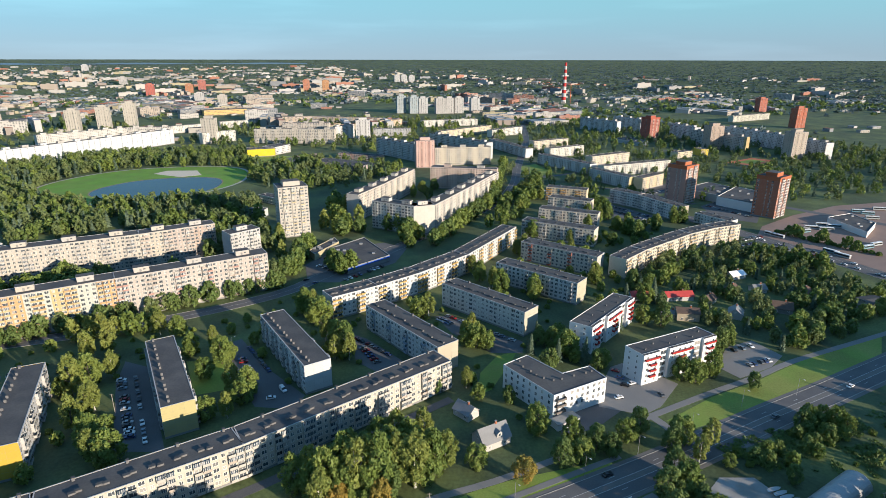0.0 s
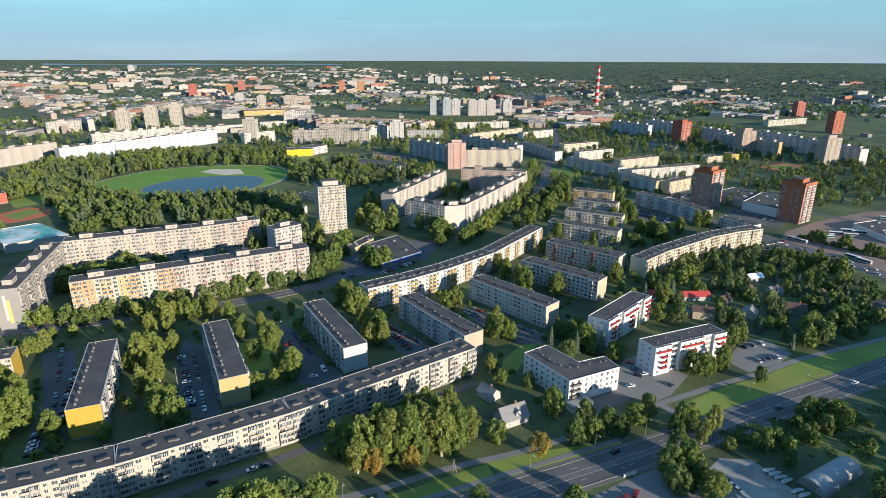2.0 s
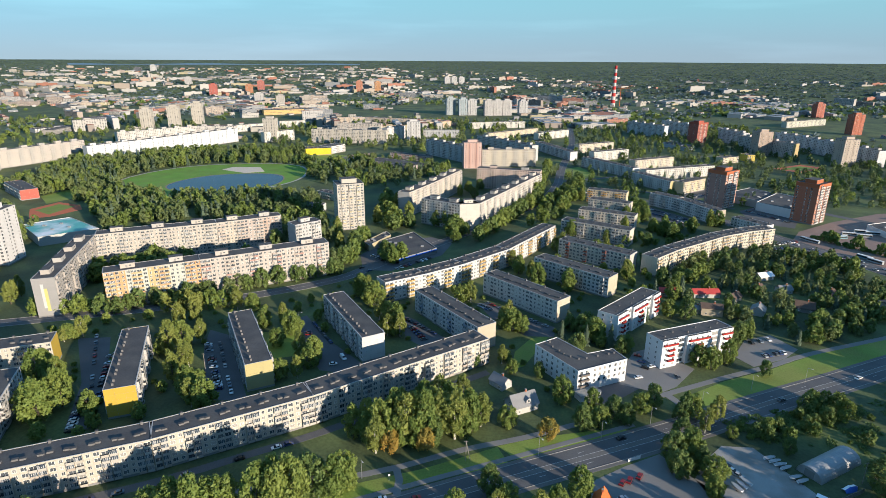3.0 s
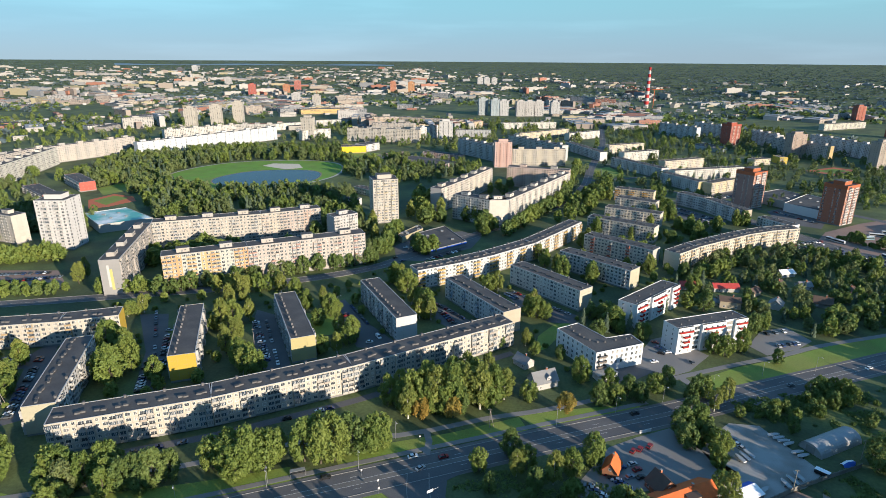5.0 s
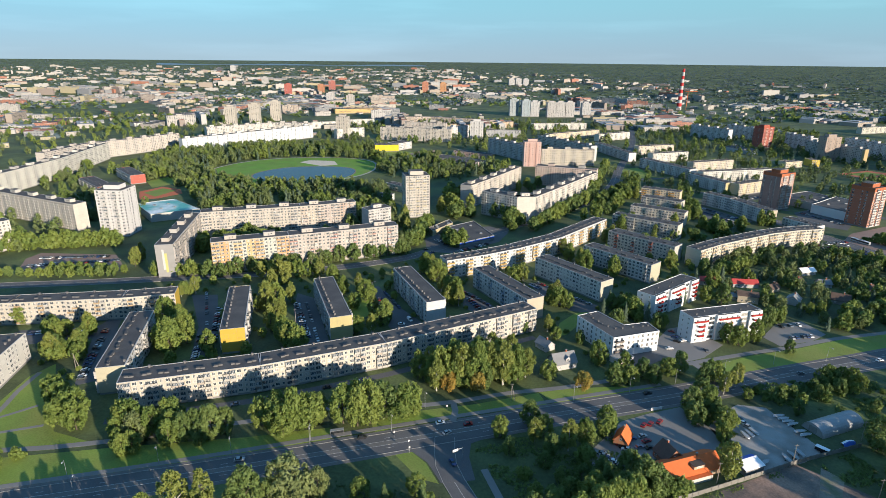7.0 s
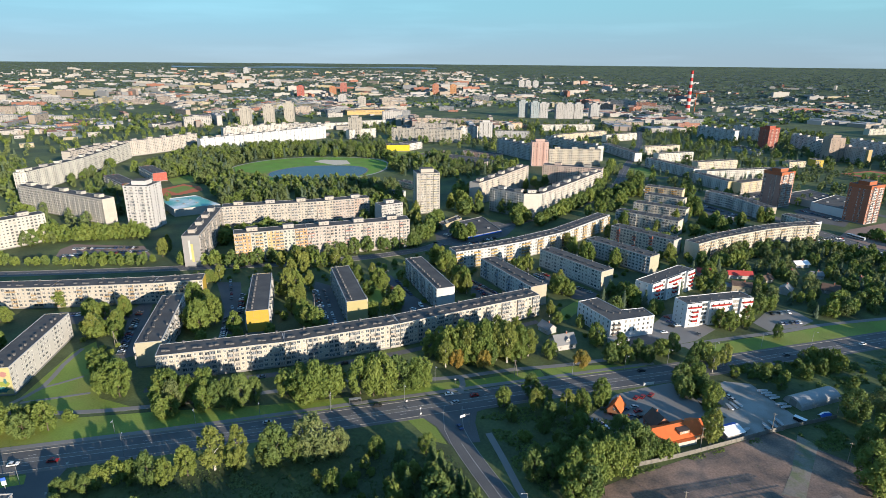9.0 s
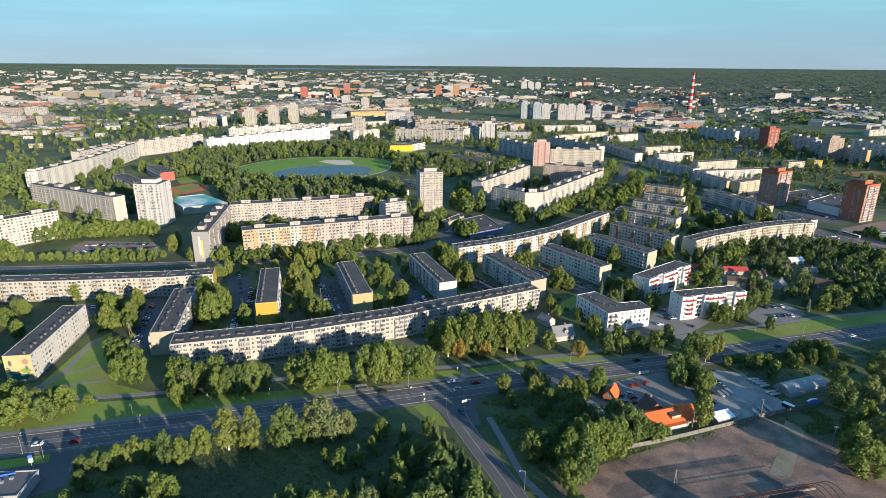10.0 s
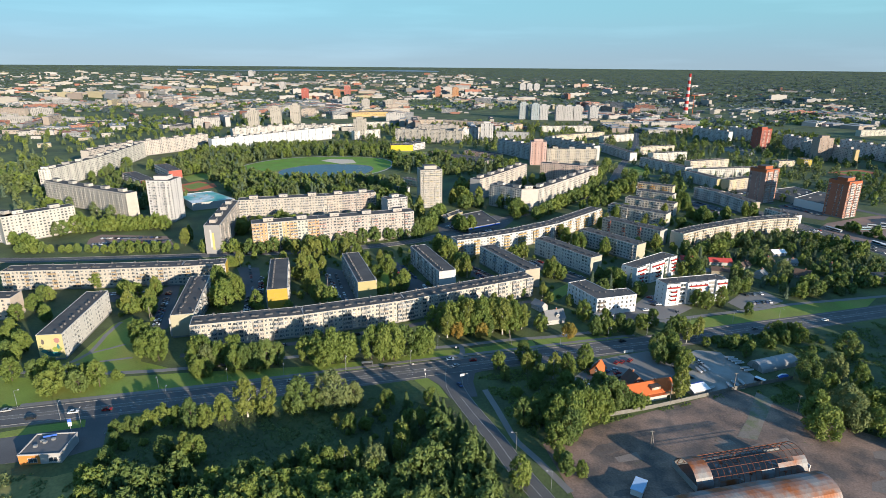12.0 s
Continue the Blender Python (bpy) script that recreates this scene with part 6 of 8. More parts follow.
FOOT = []
for ob in list(scene.objects):
    if ob.parent is None and ob.name.startswith(("apartment_", "tower_block", "house")):
        w_ob = next(c for c in ob.children if c.name.startswith(("wall", "walls")))
        xs = [v[0] for v in w_ob.bound_box]
        ys = [v[1] for v in w_ob.bound_box]
        FOOT.append((ob.matrix_basis.inverted(), min(xs) - 3, max(xs) + 3, min(ys) - 3, max(ys) + 3))


def free(x, y, margin=1.5):
    """Whether a tree may stand here: off roads, yards and houses."""
    for ring in YARDS:
        if inside(x, y, ring):
            return False
    for line, half in KEEP_CLEAR:
        for q in line[::2] + line[-1:]:
            if abs(q.x - x) < half + 9 and abs(q.y - y) < half + 9:
                if (q - Vector((x, y))).length < half + margin + 3:
                    return False
    for inv, x0, x1, y0, y1 in FOOT:
        p = inv @ Vector((x, y, 0))
        if x0 < p.x < x1 and y0 < p.y < y1:
            return False
    return True


def grove(kinds, ring, n, scale=1.0, seed=1, single=True, name="woodland", label="", gap=4.5, close=False):
    """Trees scattered over a plan ring: single trees, or one joined wood where they cannot be told apart."""
    rnd = random.Random(seed)
    xs, ys = [p[0] for p in ring], [p[1] for p in ring]
    done, tries = [], 0
    while len(done) < n and tries < n * 14:
        tries += 1
        x, y = rnd.uniform(min(xs), max(xs)), rnd.uniform(min(ys), max(ys))
        if not inside(x, y, ring) or any((x - a) ** 2 + (y - b) ** 2 < gap * gap for a, b in done[-250:]) or not free(x, y):
            continue
        done.append((x, y))
    if single:
        for x, y in done:
            tree(kinds[rnd.randrange(len(kinds))], x, y, scale * rnd.uniform(0.8, 1.15))
    else:
        join_trees(kinds, done, scale, name, label or "dense leafy town trees standing close together", rnd, NEAR if close == 2 else FINE if close == 3 else MEDIUM if close else SMALL)


def undergrowth(ring, n, leaf, size, seed, label, low=0.0):
    """Weeds and scrub that nobody could count, scattered over a plan ring."""
    rnd = random.Random(seed)
    xs, ys = [p[0] for p in ring], [p[1] for p in ring]
    out, done, tries = [], 0, 0
    while done < n and tries < n * 6:
        tries += 1
        x, y = rnd.uniform(min(xs), max(xs)), rnd.uniform(min(ys), max(ys))
        if not inside(x, y, ring) or noise.noise((x / 9, y / 9, seed)) < low:
            continue
        done += 1
        for _ in range(4):
            s = size * rnd.uniform(0.5, 1.3)
            w, lean = rnd.uniform(0, 6.28), rnd.uniform(0.2, 1.2)
            a = Vector((math.cos(w), math.sin(w), 0)) * s
            b = Vector((-math.sin(w) * math.cos(lean), math.cos(w) * math.cos(lean), math.sin(lean))) * s
            p = Vector((x + rnd.uniform(-.6, .6), y + rnd.uniform(-.6, .6), rnd.uniform(0.0, 0.3 * size)))
            out.append([tuple(p - a * 0.7), tuple(p + a * 0.7), tuple(p + a * rnd.uniform(-0.4, 0.4) + b)])
    tagged(new("undergrowth", leaves_mesh("undergrowth", np.array(out), LEAF[leaf])), label, "weeds", kind="stuff")


# ---- planting ----
# in front of the long cream block
stand([("lime", -173.0, 101.0, 16.5), ("lime", -166.5, 99.0, 16), ("willow", -162.0, 94.5, 15), ("lime", -164.0, 86.5, 11.5), ("lime", -158.0, 87.0, 12), ("lime", -169.0, 92.0, 13.5), ("lime", -153.6, 104.0, 16.5), ("lime", -148.5, 99.5, 14.5), ("lime", -146.0, 94.5, 12), ("lime", -157.5, 98.5, 16.5), ("lime", -150.5, 106.0, 16.5), ("lime", -170.5, 97.0, 15.5), ("lime", -161.0, 84.5, 11)])
stand([("dark", -131.0, 103.0, 15), ("dark", -137.5, 101.0, 15), ("dark", -126.5, 106.5, 12.5), ("dark", -142.0, 98.5, 14), ("dark", -133.5, 98.0, 11)])
stand([("lime", -98.5, 115.0, 20.3), ("maple", -106.0, 114.5, 16.9), ("maple", -93.0, 118.5, 18.1), ("maple", -113.5, 115.0, 13.0), ("maple", -101.5, 110.5, 14.1), ("maple", -91.0, 123.5, 14.7), ("lime", -107.5, 119.0, 15.8)])
stand([("lime", -78.5, 124.5, 19.3), ("lime", -71.5, 124.0, 21.6), ("lime", -66.5, 127.0, 21.6), ("dark", -60.5, 133.0, 19.9), ("lime", -53.5, 134.0, 18.1), ("maple", -50.5, 137.0, 15.2), ("lime", -74.0, 130.5, 19.3)])
trees(["autumn"], [(-22.0, 163.5), (-36.0, 161.0)], 1.1)
stand([("birch", -31.0, 168.5, 24.0), ("lime", -22.5, 171.0, 24.0), ("birch", -16.5, 174.0, 21.6), ("birch", -10.0, 172.5, 25.2), ("lime", -3.0, 179.0, 21.6), ("birch", 1.0, 182.5, 16.8), ("birch", -7.6, 199.0, 16.8), ("lime", -20.0, 186.0, 18.0), ("birch", -28.0, 177.0, 19.2), ("lime", -37.0, 173.0, 20.4)])
stand([("lime", -54.0, 169.7, 16.8), ("birch", -47.7, 173.3, 19.2), ("lime", -41.0, 166.5, 20.4), ("birch", -35.0, 182.0, 18.0), ("lime", -25.0, 193.7, 15.6), ("birch", -42.2, 160.0, 19.2), ("lime", -14.0, 191.0, 16.8)])
stand([("lime", -34.0, 165.0, 15.6), ("lime", -26.5, 166.0, 16.8), ("dark", -19.0, 168.0, 14.4), ("lime", -13.0, 178.0, 18.0), ("lime", -6.5, 174.5, 15.6), ("maple", -1.0, 186.0, 13.2), ("lime", -10.0, 184.0, 16.8), ("lime", -24.0, 181.0, 16.8), ("dark", -31.5, 186.0, 14.4), ("lime", -45.0, 166.0, 15.6), ("lime", -38.0, 178.0, 16.8), ("birch", -18.0, 196.0, 16.8)])
# round the small houses and the white corner house
trees(["maple"], [(12.9, 182.9)], 0.85)
trees(["autumn"], [(30.4, 175.7)], 1.2)
trees(["lime", "dark", "maple", "dark"], [(39.6, 205.0), (46.1, 184.3), (54.0, 186.6), (61.8, 194.1), (52.7, 198.1), (66.8, 190.3), (75.1, 199.6), (82.5, 204.7)], 0.8)
trees(["dark", "bush", "maple", "birch"], [(30.2, 227.2), (22.7, 240.0), (16.1, 230.3), (11.2, 239.5), (-3.5, 235.6), (33.3, 214.8)], 0.6)
trees(["dark", "fir", "maple", "dark", "fir"], [(52.4, 282.7), (59.3, 265.1), (66.7, 270.5), (53.5, 258.2), (46.4, 273.4), (78.2, 256.7), (72.7, 263.5), (63.7, 287.4)], 0.8)
# by the main road
trees(["dark", "maple", "birch", "dark"], [(91.7, 192.8), (98.1, 199.1), (99.9, 186.6), (79.9, 165.0), (80.3, 156.7), (88.1, 170.7), (107.7, 195.4), (86.0, 177.2), (89.5, 161.7), (92.6, 155.5)], 0.85)
trees(["maple", "lime"], [(117.0, 246.7), (132.9, 250.8), (122.3, 244.1)], 0.85)
trees(["dark"], [(148.5, 239.6)], 0.55)
stand([("maple", -7.2, 129.0, 10.8), ("dark", 5.4, 140.0, 12.0), ("birch", 22.4, 125.5, 15.6), ("lime", 38.6, 140.0, 14.4), ("dark", 10.2, 80.5, 15.6), ("lime", 24.6, 78.0, 19.2), ("lime", 32.4, 81.0, 24.0), ("lime", 38.8, 87.5, 21.6), ("dark", 49.7, 100.0, 19.2), ("dark", 55.7, 104.0, 15.6), ("dark", 45.3, 109.0, 14.4)])
stand([("bush", 62.7, 107.0, 7.2), ("bush", 66.0, 109.0, 6.0), ("lime", 27.3, 57.5, 9.0), ("dark", 30.2, 50.0, 10.8), ("lime", 36.5, 50.0, 9.0), ("lime", 12.0, 39.0, 14.4), ("dark", 13.0, 112.0, 8.4), ("dark", 20.0, 104.0, 8.4), ("maple", 29.0, 116.0, 10.8), ("dark", 35.0, 110.0, 10.8), ("lime", 32.0, 96.0, 14.4), ("dark", 42.0, 96.0, 15.6), ("birch", 85.0, 120.0, 16.8)])
stand([("dark", -2.0, 118.0, 9.6), ("maple", 12.0, 133.0, 12.0), ("lime", 30.0, 132.0, 14.4), ("dark", 15.0, 122.0, 10.8), ("birch", 8.0, 128.0, 12.0), ("dark", 22.0, 92.0, 13.2), ("dark", 17.0, 84.0, 15.6), ("lime", 29.0, 88.0, 18.0), ("dark", 31.0, 72.0, 16.8), ("lime", 45.0, 92.0, 18.0), ("dark", 52.0, 110.0, 13.2), ("dark", 27.0, 104.0, 10.8), ("dark", 38.0, 103.0, 13.2), ("bush", 5.0, 105.0, 4.8), ("bush", 10.0, 96.0, 4.8), ("maple", 25.0, 67.0, 13.2)])
trees(["maple", "lime"], [(87.2, 133.3), (89.6, 146.0), (88.0, 164.2)], 0.62)
trees(["dark", "lime", "maple", "willow"], [(149.3, 128.3), (140.5, 106.8), (143.4, 100.1), (170.8, 161.7), (185.4, 184.8), (175.7, 146.8), (172.4, 126.7), (159.5, 122.2), (154.4, 153.6), (156.9, 135.3), (168.4, 108.8), (159.1, 111.8), (177.7, 124.6)], 1.0)
trees(["dark", "bush", "maple"], [(150.6, 195.4), (145.4, 204.1), (169.7, 205.8), (158.1, 199.2), (180.0, 204.3), (127.7, 190.3), (130.1, 174.7), (118.5, 184.4), (110.4, 184.2), (92.8, 154.1)], 0.5)
# row along the lower side of the road
stand([("lime", -155.0, 38.7, 10.8), ("maple", -150.0, 42.5, 10.8), ("lime", -144.5, 44.5, 10.8), ("dark", -137.0, 44.5, 13.2), ("lime", -131.0, 46.0, 13.2), ("lime", -125.5, 52.5, 14.4), ("birch", -117.0, 58.0, 19.2), ("poplar", -107.0, 60.0, 21.6), ("dark", -101.0, 66.5, 8.4), ("dark", -95.0, 66.5, 16.8), ("dark", -87.5, 70.0, 10.8), ("willow", -81.0, 75.0, 18.0), ("willow", -72.0, 79.5, 12.0), ("bush", -112.0, 63.0, 6.0)])
stand([("birch", -57.0, 72.0, 7.2), ("birch", -73.0, 59.0, 7.2), ("birch", -66.0, 60.0, 9.6), ("alder", -60.0, 63.0, 8.4), ("alder", -44.5, 76.0, 13.2), ("alder", -31.0, 77.5, 15.6), ("alder", -41.8, 60.0, 10.8), ("alder", -46.0, 50.0, 9.6), ("alder", -54.6, 42.2, 10.8), ("birch", -36.0, 68.0, 10.8), ("alder", 29.6, 55.2, 7.2)])
trees(["dark", "lime", "alder", "dark"], [(-149.5, 8.3), (-151.9, 0.6), (-137.4, 9.4), (-131.5, 0.4), (-133.4, 21.0), (-125.3, 24.2), (-120.9, 12.7), (-123.1, 3.9), (-137.7, -2.5), (-120.5, 22.9), (-78.6, 28.0), (-74.5, 32.6), (-81.3, 23.4), (-66.1, 22.1), (-58.9, 21.7), (-93.2, 13.9), (-88.6, 16.6), (-44.0, 25.9), (-38.6, 23.4)], 0.8)
stand([("lime", -72.0, 26.5, 11.5), ("alder", -67.5, 30.0, 12.0), ("lime", -63.0, 27.0, 13.5), ("birch", -57.5, 30.5, 13.0), ("alder", -61.0, 34.0, 12.0), ("lime", -52.5, 31.0, 13.5), ("alder", -49.0, 38.0, 13.5), ("willow", -44.5, 29.5, 14.5), ("alder", -43.5, 44.5, 13.0), ("alder", -50.0, 26.0, 12.0), ("lime", -39.5, 52.0, 11.5), ("alder", -36.5, 60.0, 13.0), ("birch", -37.0, 42.0, 14.0), ("alder", -33.0, 36.5, 14.0), ("alder", -25.5, 72.0, 14.0), ("alder", -21.5, 67.5, 15.0), ("alder", -17.0, 64.0, 13.5), ("alder", -13.0, 60.5, 14.5), ("alder", -8.5, 56.0, 13.0), ("alder", -4.0, 49.5, 14.0), ("alder", 0.5, 42.5, 13.0)])
grove(["alder", "alder", "alder", "dark"], [(-36.0, 22.0), (-27.8, 33.7), (-28.7, 68.1), (-10.9, 55.6), (-0.3, 33.3), (11.0, 10.0), (-46.8, -3.0)], 300, 0.95, seed=11, single=False, close=2, gap=2.9, label="dense young mixed wood below the road")
grove(["alder", "maple", "dark", "alder"], [(-156.3, -5.1), (-111.7, 11.3), (-46.6, 19.7), (-36.6, -8.1), (-143.6, -32.1)], 170, 0.9, seed=12, single=False, close=2, gap=3.6, label="young mixed wood below the road")
grove(["bush", "maple"], [(-68.4, 50.6), (-57.3, 90.7), (-31.8, 93.9), (-20.3, 65.7), (-42.8, 52.3)], 16, 0.6, seed=13, gap=5)
grove(["bush", "dark"], [(-170.2, 35.9), (-166.1, 43.5), (-148.1, 28.4), (-161.9, 21.3)], 9, 0.6, seed=14, gap=3)
undergrowth([(-161.9, 21.3), (-156.5, 39.0), (-123.9, 60.2), (-71.2, 87.5), (-24.8, 87.8), (-1.4, 57.8), (21.8, 29.0), (-6.4, -3.7), (-134.4, -32.3)], 6000, "alder", 0.5, 61, "rough weeds and scrub below the road", -0.45)
undergrowth([(-202.0, -2.4), (-173.3, 4.1), (-156.0, 11.5), (-122.8, -3.6), (-138.2, -28.5), (-172.6, -31.2)], 900, "willow", 0.7, 62, "dry yellowish weeds beside the shop")
undergrowth([(-117.4, 59.3), (-95.6, 61.9), (-69.9, 54.4), (-79.6, 40.0), (-102.0, 47.1)], 500, "willow", 0.6, 63, "brown dry weeds in the clearing", 0.1)
undergrowth([(-17.0, 118.0), (-1.6, 129.6), (44.0, 143.3), (45.0, 94.1), (19.8, 68.6), (3.2, 84.5)], 1500, "dark", 0.7, 64, "weeds under the trees by the side street")
undergrowth([(108.6, 195.9), (142.4, 209.3), (182.4, 215.9), (174.7, 173.0), (137.1, 182.9), (116.4, 180.5)], 1700, "dark", 0.7, 65, "scrub between road and boat yard")
undergrowth([(123.4, 137.6), (146.3, 150.9), (155.0, 144.9), (142.5, 90.5), (141.2, 116.1)], 700, "dark", 0.7, 66, "weeds behind the concrete fence")
undergrowth([(46.0, 92.6), (83.0, 114.0), (119.0, 136.6), (119.6, 134.6), (83.6, 111.4), (47.2, 89.6)], 900, "lime", 0.45, 67, "weeds along the concrete fence")
undergrowth([(78.2, 167.6), (82.6, 170.5), (98.0, 152.7), (92.1, 148.0)], 400, "lime", 0.6, 68, "weeds between the two yards")
undergrowth([(49.2, 77.4), (96.0, 110.5), (139.9, 115.8), (144.9, 91.1), (101.5, 81.2), (56.9, 56.3)], 90, "dark", 0.28, 69, "sparse weeds in the cracks of the yard", 0.25)
# in the courts
trees(["birch", "poplar", "lime"], [(-184.8, 266.6), (-177.2, 273.6), (-170.0, 243.1), (-155.0, 220.7), (-154.5, 204.3), (-140.4, 193.1), (-162.1, 249.0), (-171.9, 232.1), (-128.6, 184.8), (-135.0, 185.0)], 0.95, 0.25)
trees(["lime", "maple"], [(-212.8, 199.7), (-205.0, 172.0), (-225.5, 208.8), (-206.0, 189.0)], 0.95)
trees(["birch", "lime", "maple"], [(-124.2, 279.6), (-113.4, 261.9), (-116.3, 248.0), (-100.2, 238.2), (-89.9, 233.5), (-102.5, 213.6), (-93.9, 215.0), (-133.1, 272.8), (-90.6, 226.3), (-160.3, 294.5), (-149.5, 294.1)], 0.85, 0.25)
trees(["lime", "birch"], [(-83.4, 322.5), (-65.0, 287.1), (-53.5, 279.2), (-56.2, 267.0), (-76.7, 311.1), (-48.6, 266.0), (-72.3, 309.6)], 0.9, 0.25)
trees(["birch", "maple"], [(-8.6, 320.3), (-13.8, 319.7), (12.6, 285.2), (18.1, 279.6), (16.4, 298.4), (23.6, 278.8)], 0.85, 0.25)
trees(["lime", "birch"], [(25.8, 377.9), (34.2, 365.6), (38.2, 356.0), (21.5, 390.3), (60.3, 350.3), (64.9, 437.9), (71.2, 427.2), (99.3, 424.2), (103.9, 409.3), (90.9, 414.7), (106.5, 373.4)], 0.95, 0.25)
trees(["lime", "maple", "dark"], [(143.3, 554.5), (161.6, 545.9), (163.7, 596.9), (157.9, 505.0), (166.4, 496.4), (175.7, 492.1), (90.2, 503.2), (106.6, 485.7), (121.1, 478.5), (121.1, 543.2), (196.8, 511.9)], 0.8, 0.25)
trees(["lime", "maple", "birch"], [(-282.9, 177.6), (-270.1, 174.4), (-257.4, 149.8), (-247.6, 156.2), (-240.3, 150.1), (-259.0, 178.6), (-177.9, 173.6), (-240.6, 245.1), (-234.2, 248.4)], 0.75, 0.25)
stand([("maple", -200.0, 103.0, 15), ("maple", -193.5, 96.0, 13), ("maple", -203.0, 97.0, 14), ("maple", -219.0, 112.0, 15), ("maple", -212.5, 107.0, 13), ("lime", -196.0, 166.0, 21.6), ("lime", -195.5, 180.0, 21.6), ("lime", -221.0, 197.0, 18.0), ("bush", -180.5, 176.0, 6.6), ("bush", -255.0, 149.0, 8.4), ("maple", -247.0, 159.0, 8.4), ("lime", -271.0, 167.0, 13.2)])
trees(["lime", "maple", "dark"], [(-316.6, 135.3), (-316.0, 121.4), (-328.7, 152.8), (-293.8, 97.3), (-276.5, 88.5), (-276.0, 78.1), (-297.0, 123.7), (-277.6, 170.3), (-255.9, 152.0), (-251.6, 163.1), (-309.7, 182.5), (-242.7, 63.6)], 0.85, 0.25)
trees(["maple", "lime", "dark"], [(-235.6, 65.3), (-224.3, 59.2), (-221.0, 62.8), (-217.1, 69.5), (-204.8, 65.4), (-210.4, 58.6), (-223.3, 52.9), (-253.3, 60.0), (-250.1, 45.1), (-282.6, 66.7)], 0.8, 0.25)
tree_row(["bush", "maple"], (-202.7, 74.0), (-200.3, 75.2), 3, 0.4)
# the tree-lined street under the nine-storey house
# dark leaf kinds put the street's shade into these two rows' colour
tree_row(["dark", "park", "dark"], (-251.7, 296.1), (-110.8, 390.3), 32, 0.95, 2.5)
tree_row(["dark", "park"], (-244.1, 277.1), (-110.0, 367.4), 24, 0.8, 2.5)
tree_row(["lime", "birch"], (-206.7, 283.5), (-161.6, 302.5), 7, 0.8)
tree_row(["maple", "lime"], (-367.9, 263.5), (-309.3, 274.8), 9, 0.55)
tree_row(["lime", "maple"], (-287.0, 275.2), (-251.3, 281.4), 6, 0.8)
trees(["poplar"], [(-315.6, 294.6), (-316.7, 300.8), (-313.2, 288.2)], 0.8)
tree_row(["lime", "dark"], (-416.8, 312.3), (-369.6, 335.3), 9, 0.85)
tree_row(["lime", "maple"], (-475.2, 285.9), (-363.5, 334.7), 15, 0.9)
tree_row(["dark", "maple"], (-444.8, 234.3), (-312.8, 266.4), 18, 0.55)
tree_row(["maple", "lime"], (-467.5, 254.9), (-426.1, 238.9), 4, 0.9)
tree_row(["lime", "maple"], (-303.2, 404.2), (-270.4, 422.0), 7, 0.9)
trees(["lime", "maple"], [(-205.6, 429.6), (-311.0, 368.2), (-316.4, 384.6), (-199.0, 433.9)], 0.95)
tree_row(["lime", "dark", "maple"], (-109.0, 382.7), (-109.5, 453.5), 6, 0.95)
trees(["lime", "maple"], [(-80.1, 398.8), (-71.2, 405.3), (-74.0, 391.9), (-27.7, 455.8), (-23.7, 476.5)], 0.8)
grove(["lime", "dark", "poplar"], [(-101.3, 483.3), (-121.9, 609.7), (-92.4, 599.8), (-66.0, 479.0)], 14, 1.0, seed=21, single=False, close=True)
tree_row(["lime", "dark"], (-9.0, 455.7), (54.3, 605.2), 16, 0.95)
tree_row(["lime", "dark"], (54.0, 600.8), (88.8, 840.7), 12, 1.1)
tree_row(["dark", "poplar"], (-56.2, 518.2), (-18.0, 474.0), 8, 0.95)
trees(["lime", "dark"], [(-24.4, 657.8), (-10.5, 671.3), (-34.0, 638.5), (-15.9, 625.2)], 0.9)
grove(["lime", "park", "dark"], [(-264.0, 316.0), (-214.0, 346.0), (-232.0, 386.0), (-286.0, 358.0)], 34, 0.95, seed=81, single=False, close=True, gap=5, label="tall leafy trees in the court of the tall blocks")
grove(["lime", "park"], [(-186.0, 366.0), (-160.0, 384.0), (-166.0, 402.0), (-196.0, 388.0)], 8, 0.85, seed=82, single=False, close=True, gap=5, label="leafy trees in the court of the tall blocks")
# among the short blocks and the houses with red balconies
def leafy(kinds, spots, scale=1.0):
    join_trees(kinds, [(p[0] + tree_rnd.uniform(-1, 1), p[1] + tree_rnd.uniform(-1, 1)) for p in spots for _ in (0, 1)], scale, "tree_group", "leafy trees close together beside a block", tree_rnd, MEDIUM)


trees(["lime", "birch", "maple"], [(78.7, 483.0), (107.2, 465.1), (123.3, 459.0), (63.7, 428.3), (93.8, 409.7), (37.0, 369.4), (58.7, 345.4), (104.5, 373.0), (94.4, 442.7), (108.9, 418.8)], 0.85)
leafy(["lime", "birch", "dark"], [(84.3, 579.4), (75.6, 551.3), (107.8, 625.0), (147.3, 529.5), (161.4, 551.1), (142.5, 462.5), (166.5, 492.2), (169.3, 483.0), (195.6, 505.5), (221.4, 531.6), (229.4, 533.2), (128.8, 495.4), (161.7, 595.1), (163.4, 652.2), (164.0, 576.8), (79.6, 619.2)], 0.85)
trees(["dark", "lime", "fir", "maple"], [(129.2, 364.8), (138.3, 360.3), (138.1, 348.3), (118.6, 310.6), (128.4, 307.5), (96.6, 299.1), (102.6, 302.7), (154.5, 281.9), (58.6, 279.1), (64.4, 271.4), (52.1, 286.2), (81.1, 260.1), (147.1, 275.6), (129.6, 339.0), (118.7, 342.6)], 0.85)
leafy(["lime", "dark", "poplar"], [(-103.2, 528.9), (-86.7, 500.8), (-108.7, 508.7), (-75.0, 499.0), (-76.8, 397.4), (-67.6, 399.2), (-49.6, 504.1), (-30.1, 467.1), (-113.8, 429.7), (-108.6, 396.4), (-136.4, 455.5), (-123.9, 418.3), (-83.5, 406.3), (-101.3, 554.2)], 0.95)
